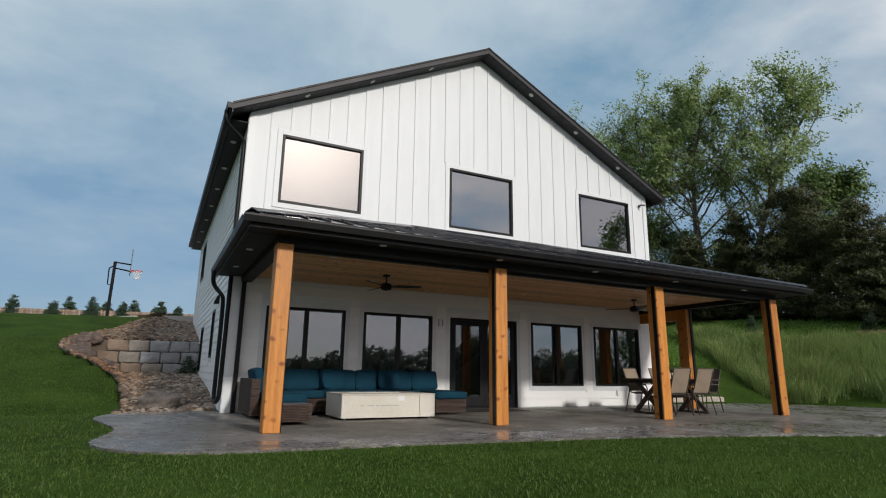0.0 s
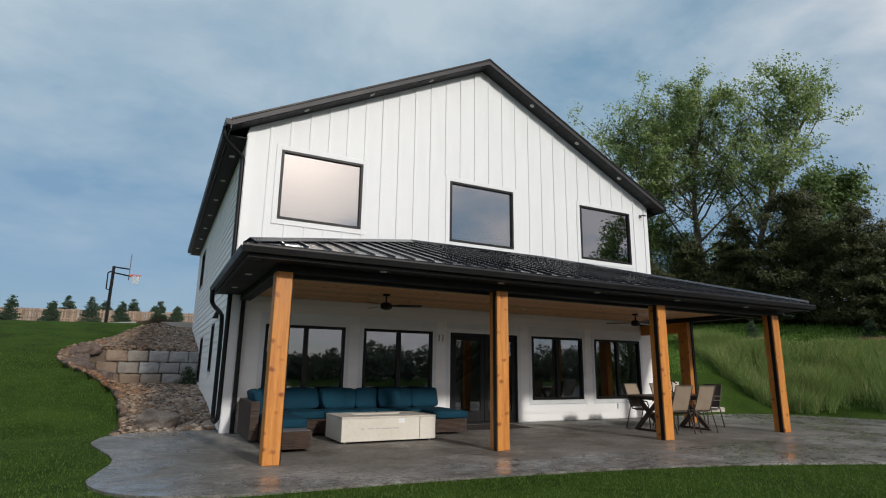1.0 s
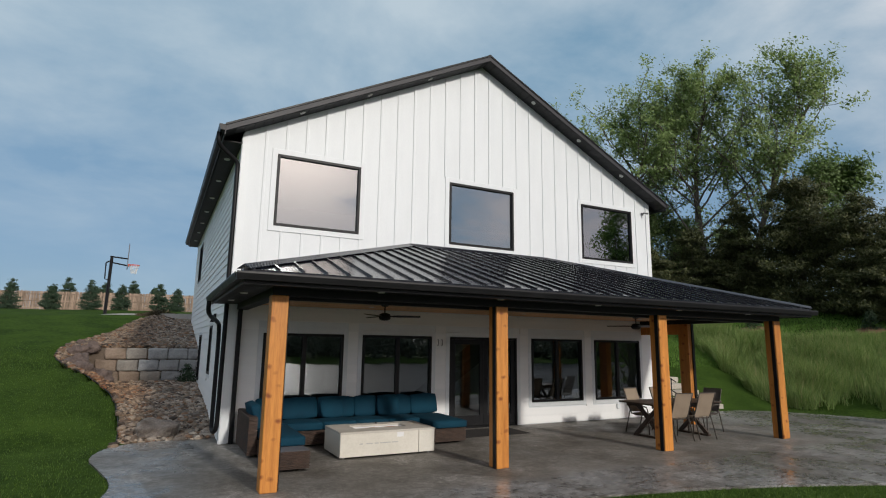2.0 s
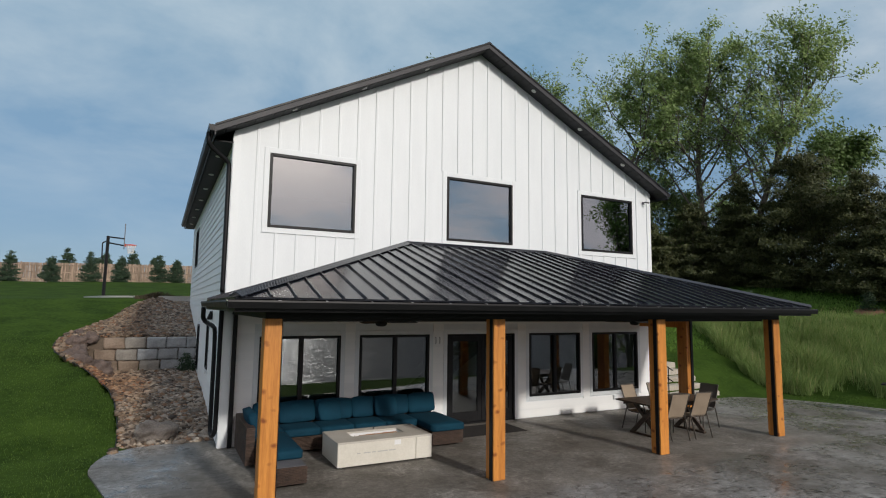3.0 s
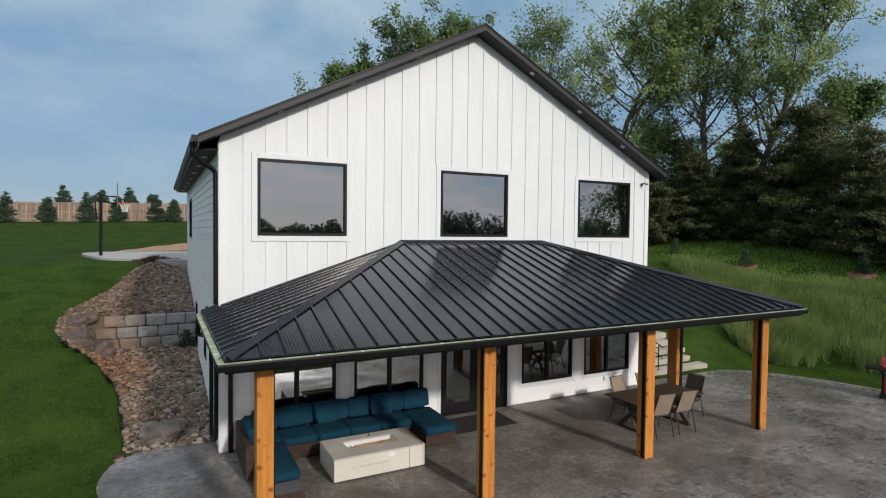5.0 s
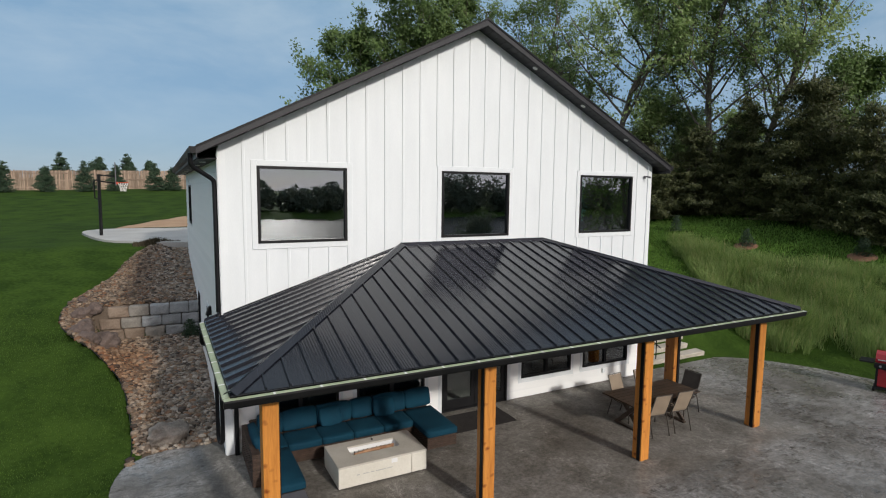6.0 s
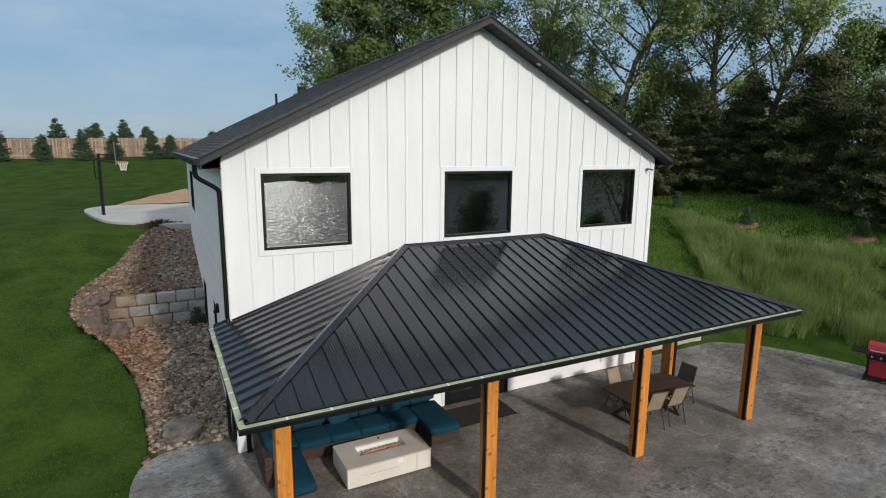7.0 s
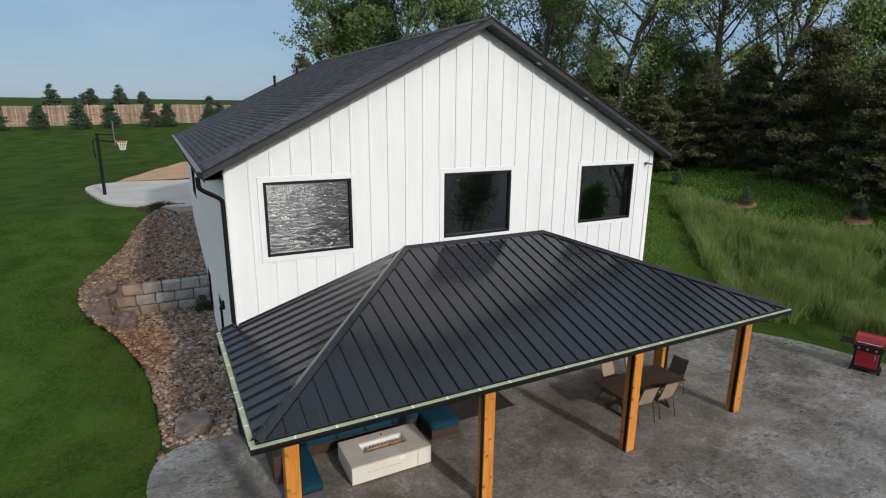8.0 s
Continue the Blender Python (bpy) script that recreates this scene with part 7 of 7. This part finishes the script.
part("lid_handle", one_tube([(-0.28, -0.262, 0.92), (-0.28, -0.31, 0.92), (0.28, -0.31, 0.92), (0.28, -0.262, 0.92)], 0.014, n=8), M_STEEL, grill, "steel bar handle")
for s in (-1, 1):
    part("side_shelf", one_box(min(s * 0.37, s * 0.70), max(s * 0.37, s * 0.70), -0.24, 0.22, 0.78, 0.82, bevel=0.01), M_BLACK, grill)
    part("wheel", one_tube([(s * 0.30, -0.18, 0.07), (s * 0.36, -0.18, 0.07)], 0.07, n=16), M_BLACK, grill)
    part("wheel", one_tube([(s * 0.30, 0.18, 0.07), (s * 0.36, 0.18, 0.07)], 0.07, n=16), M_BLACK, grill)
grill.matrix_basis = pose(16.65, -4.12, 0, 0, 0, -70)

# open staircase seen through the patio door
stair = thing("staircase", (6.8, 3.0, 0), "dark wooden open staircase behind the patio door", "staircase")
STEP_X, STEP_Z = 0.265, 0.18
for y in (2.50, 3.36):
    part("stringer", one_prism([(4.80, y, 0.0), (5.15, y, 0.0), (8.75, y, 2.45), (8.75, y, 2.70), (8.40, y, 2.70)], (0, 0.05, 0)), M_TABLE, stair, "dark sloping stringer")
for k in range(1, 14):
    x = 5.0 + STEP_X * k
    part("tread", one_box(x - 0.15, x + 0.13, 2.553, 3.357, STEP_Z * k - 0.02, STEP_Z * k + 0.02, bevel=0.004), M_TABLE, stair)

# a pale curtain behind one ground-floor window
bm = bmesh.new()
cx = np.linspace(9.42, 9.72, 25)
va = [bm.verts.new((x, 0.20 + 0.03 * math.sin(i * 1.6), 0.02)) for i, x in enumerate(cx)]
vb = [bm.verts.new((x, 0.20 + 0.03 * math.sin(i * 1.6), 2.2)) for i, x in enumerate(cx)]
for i in range(24):
    bm.faces.new((va[i], va[i + 1], vb[i + 1], vb[i]))
cur = part("curtain", bm, M_CURTAIN, smooth=True)
cur.modifiers.new("thickness", "SOLIDIFY").thickness = 0.004
tagged(cur, "pale blue-grey curtain hanging inside a window", "curtain")

# a roller blind drawn behind the right upper window
blind = thing("roller_blind", (9.935, 0.13, UP_Z1), "teal roller blind drawn behind a window", "blind")
part("roller", one_tube([(UPPER[2][0] + 0.02, 0.14, UP_Z1 - 0.03), (UPPER[2][1] - 0.02, 0.14, UP_Z1 - 0.03)], 0.028, n=12), M_BLACK, blind, "black roller", smooth=True)
part("fabric", one_box(UPPER[2][0] + 0.03, UPPER[2][1] - 0.03, 0.110, 0.113, UP_Z0 + 0.01, UP_Z1 - 0.03), M_BLIND, blind, "teal fabric")
part("hem_bar", one_box(UPPER[2][0] + 0.03, UPPER[2][1] - 0.03, 0.104, 0.119, UP_Z0 + 0.002, UP_Z0 + 0.022, bevel=0.003), M_BLACK, blind)
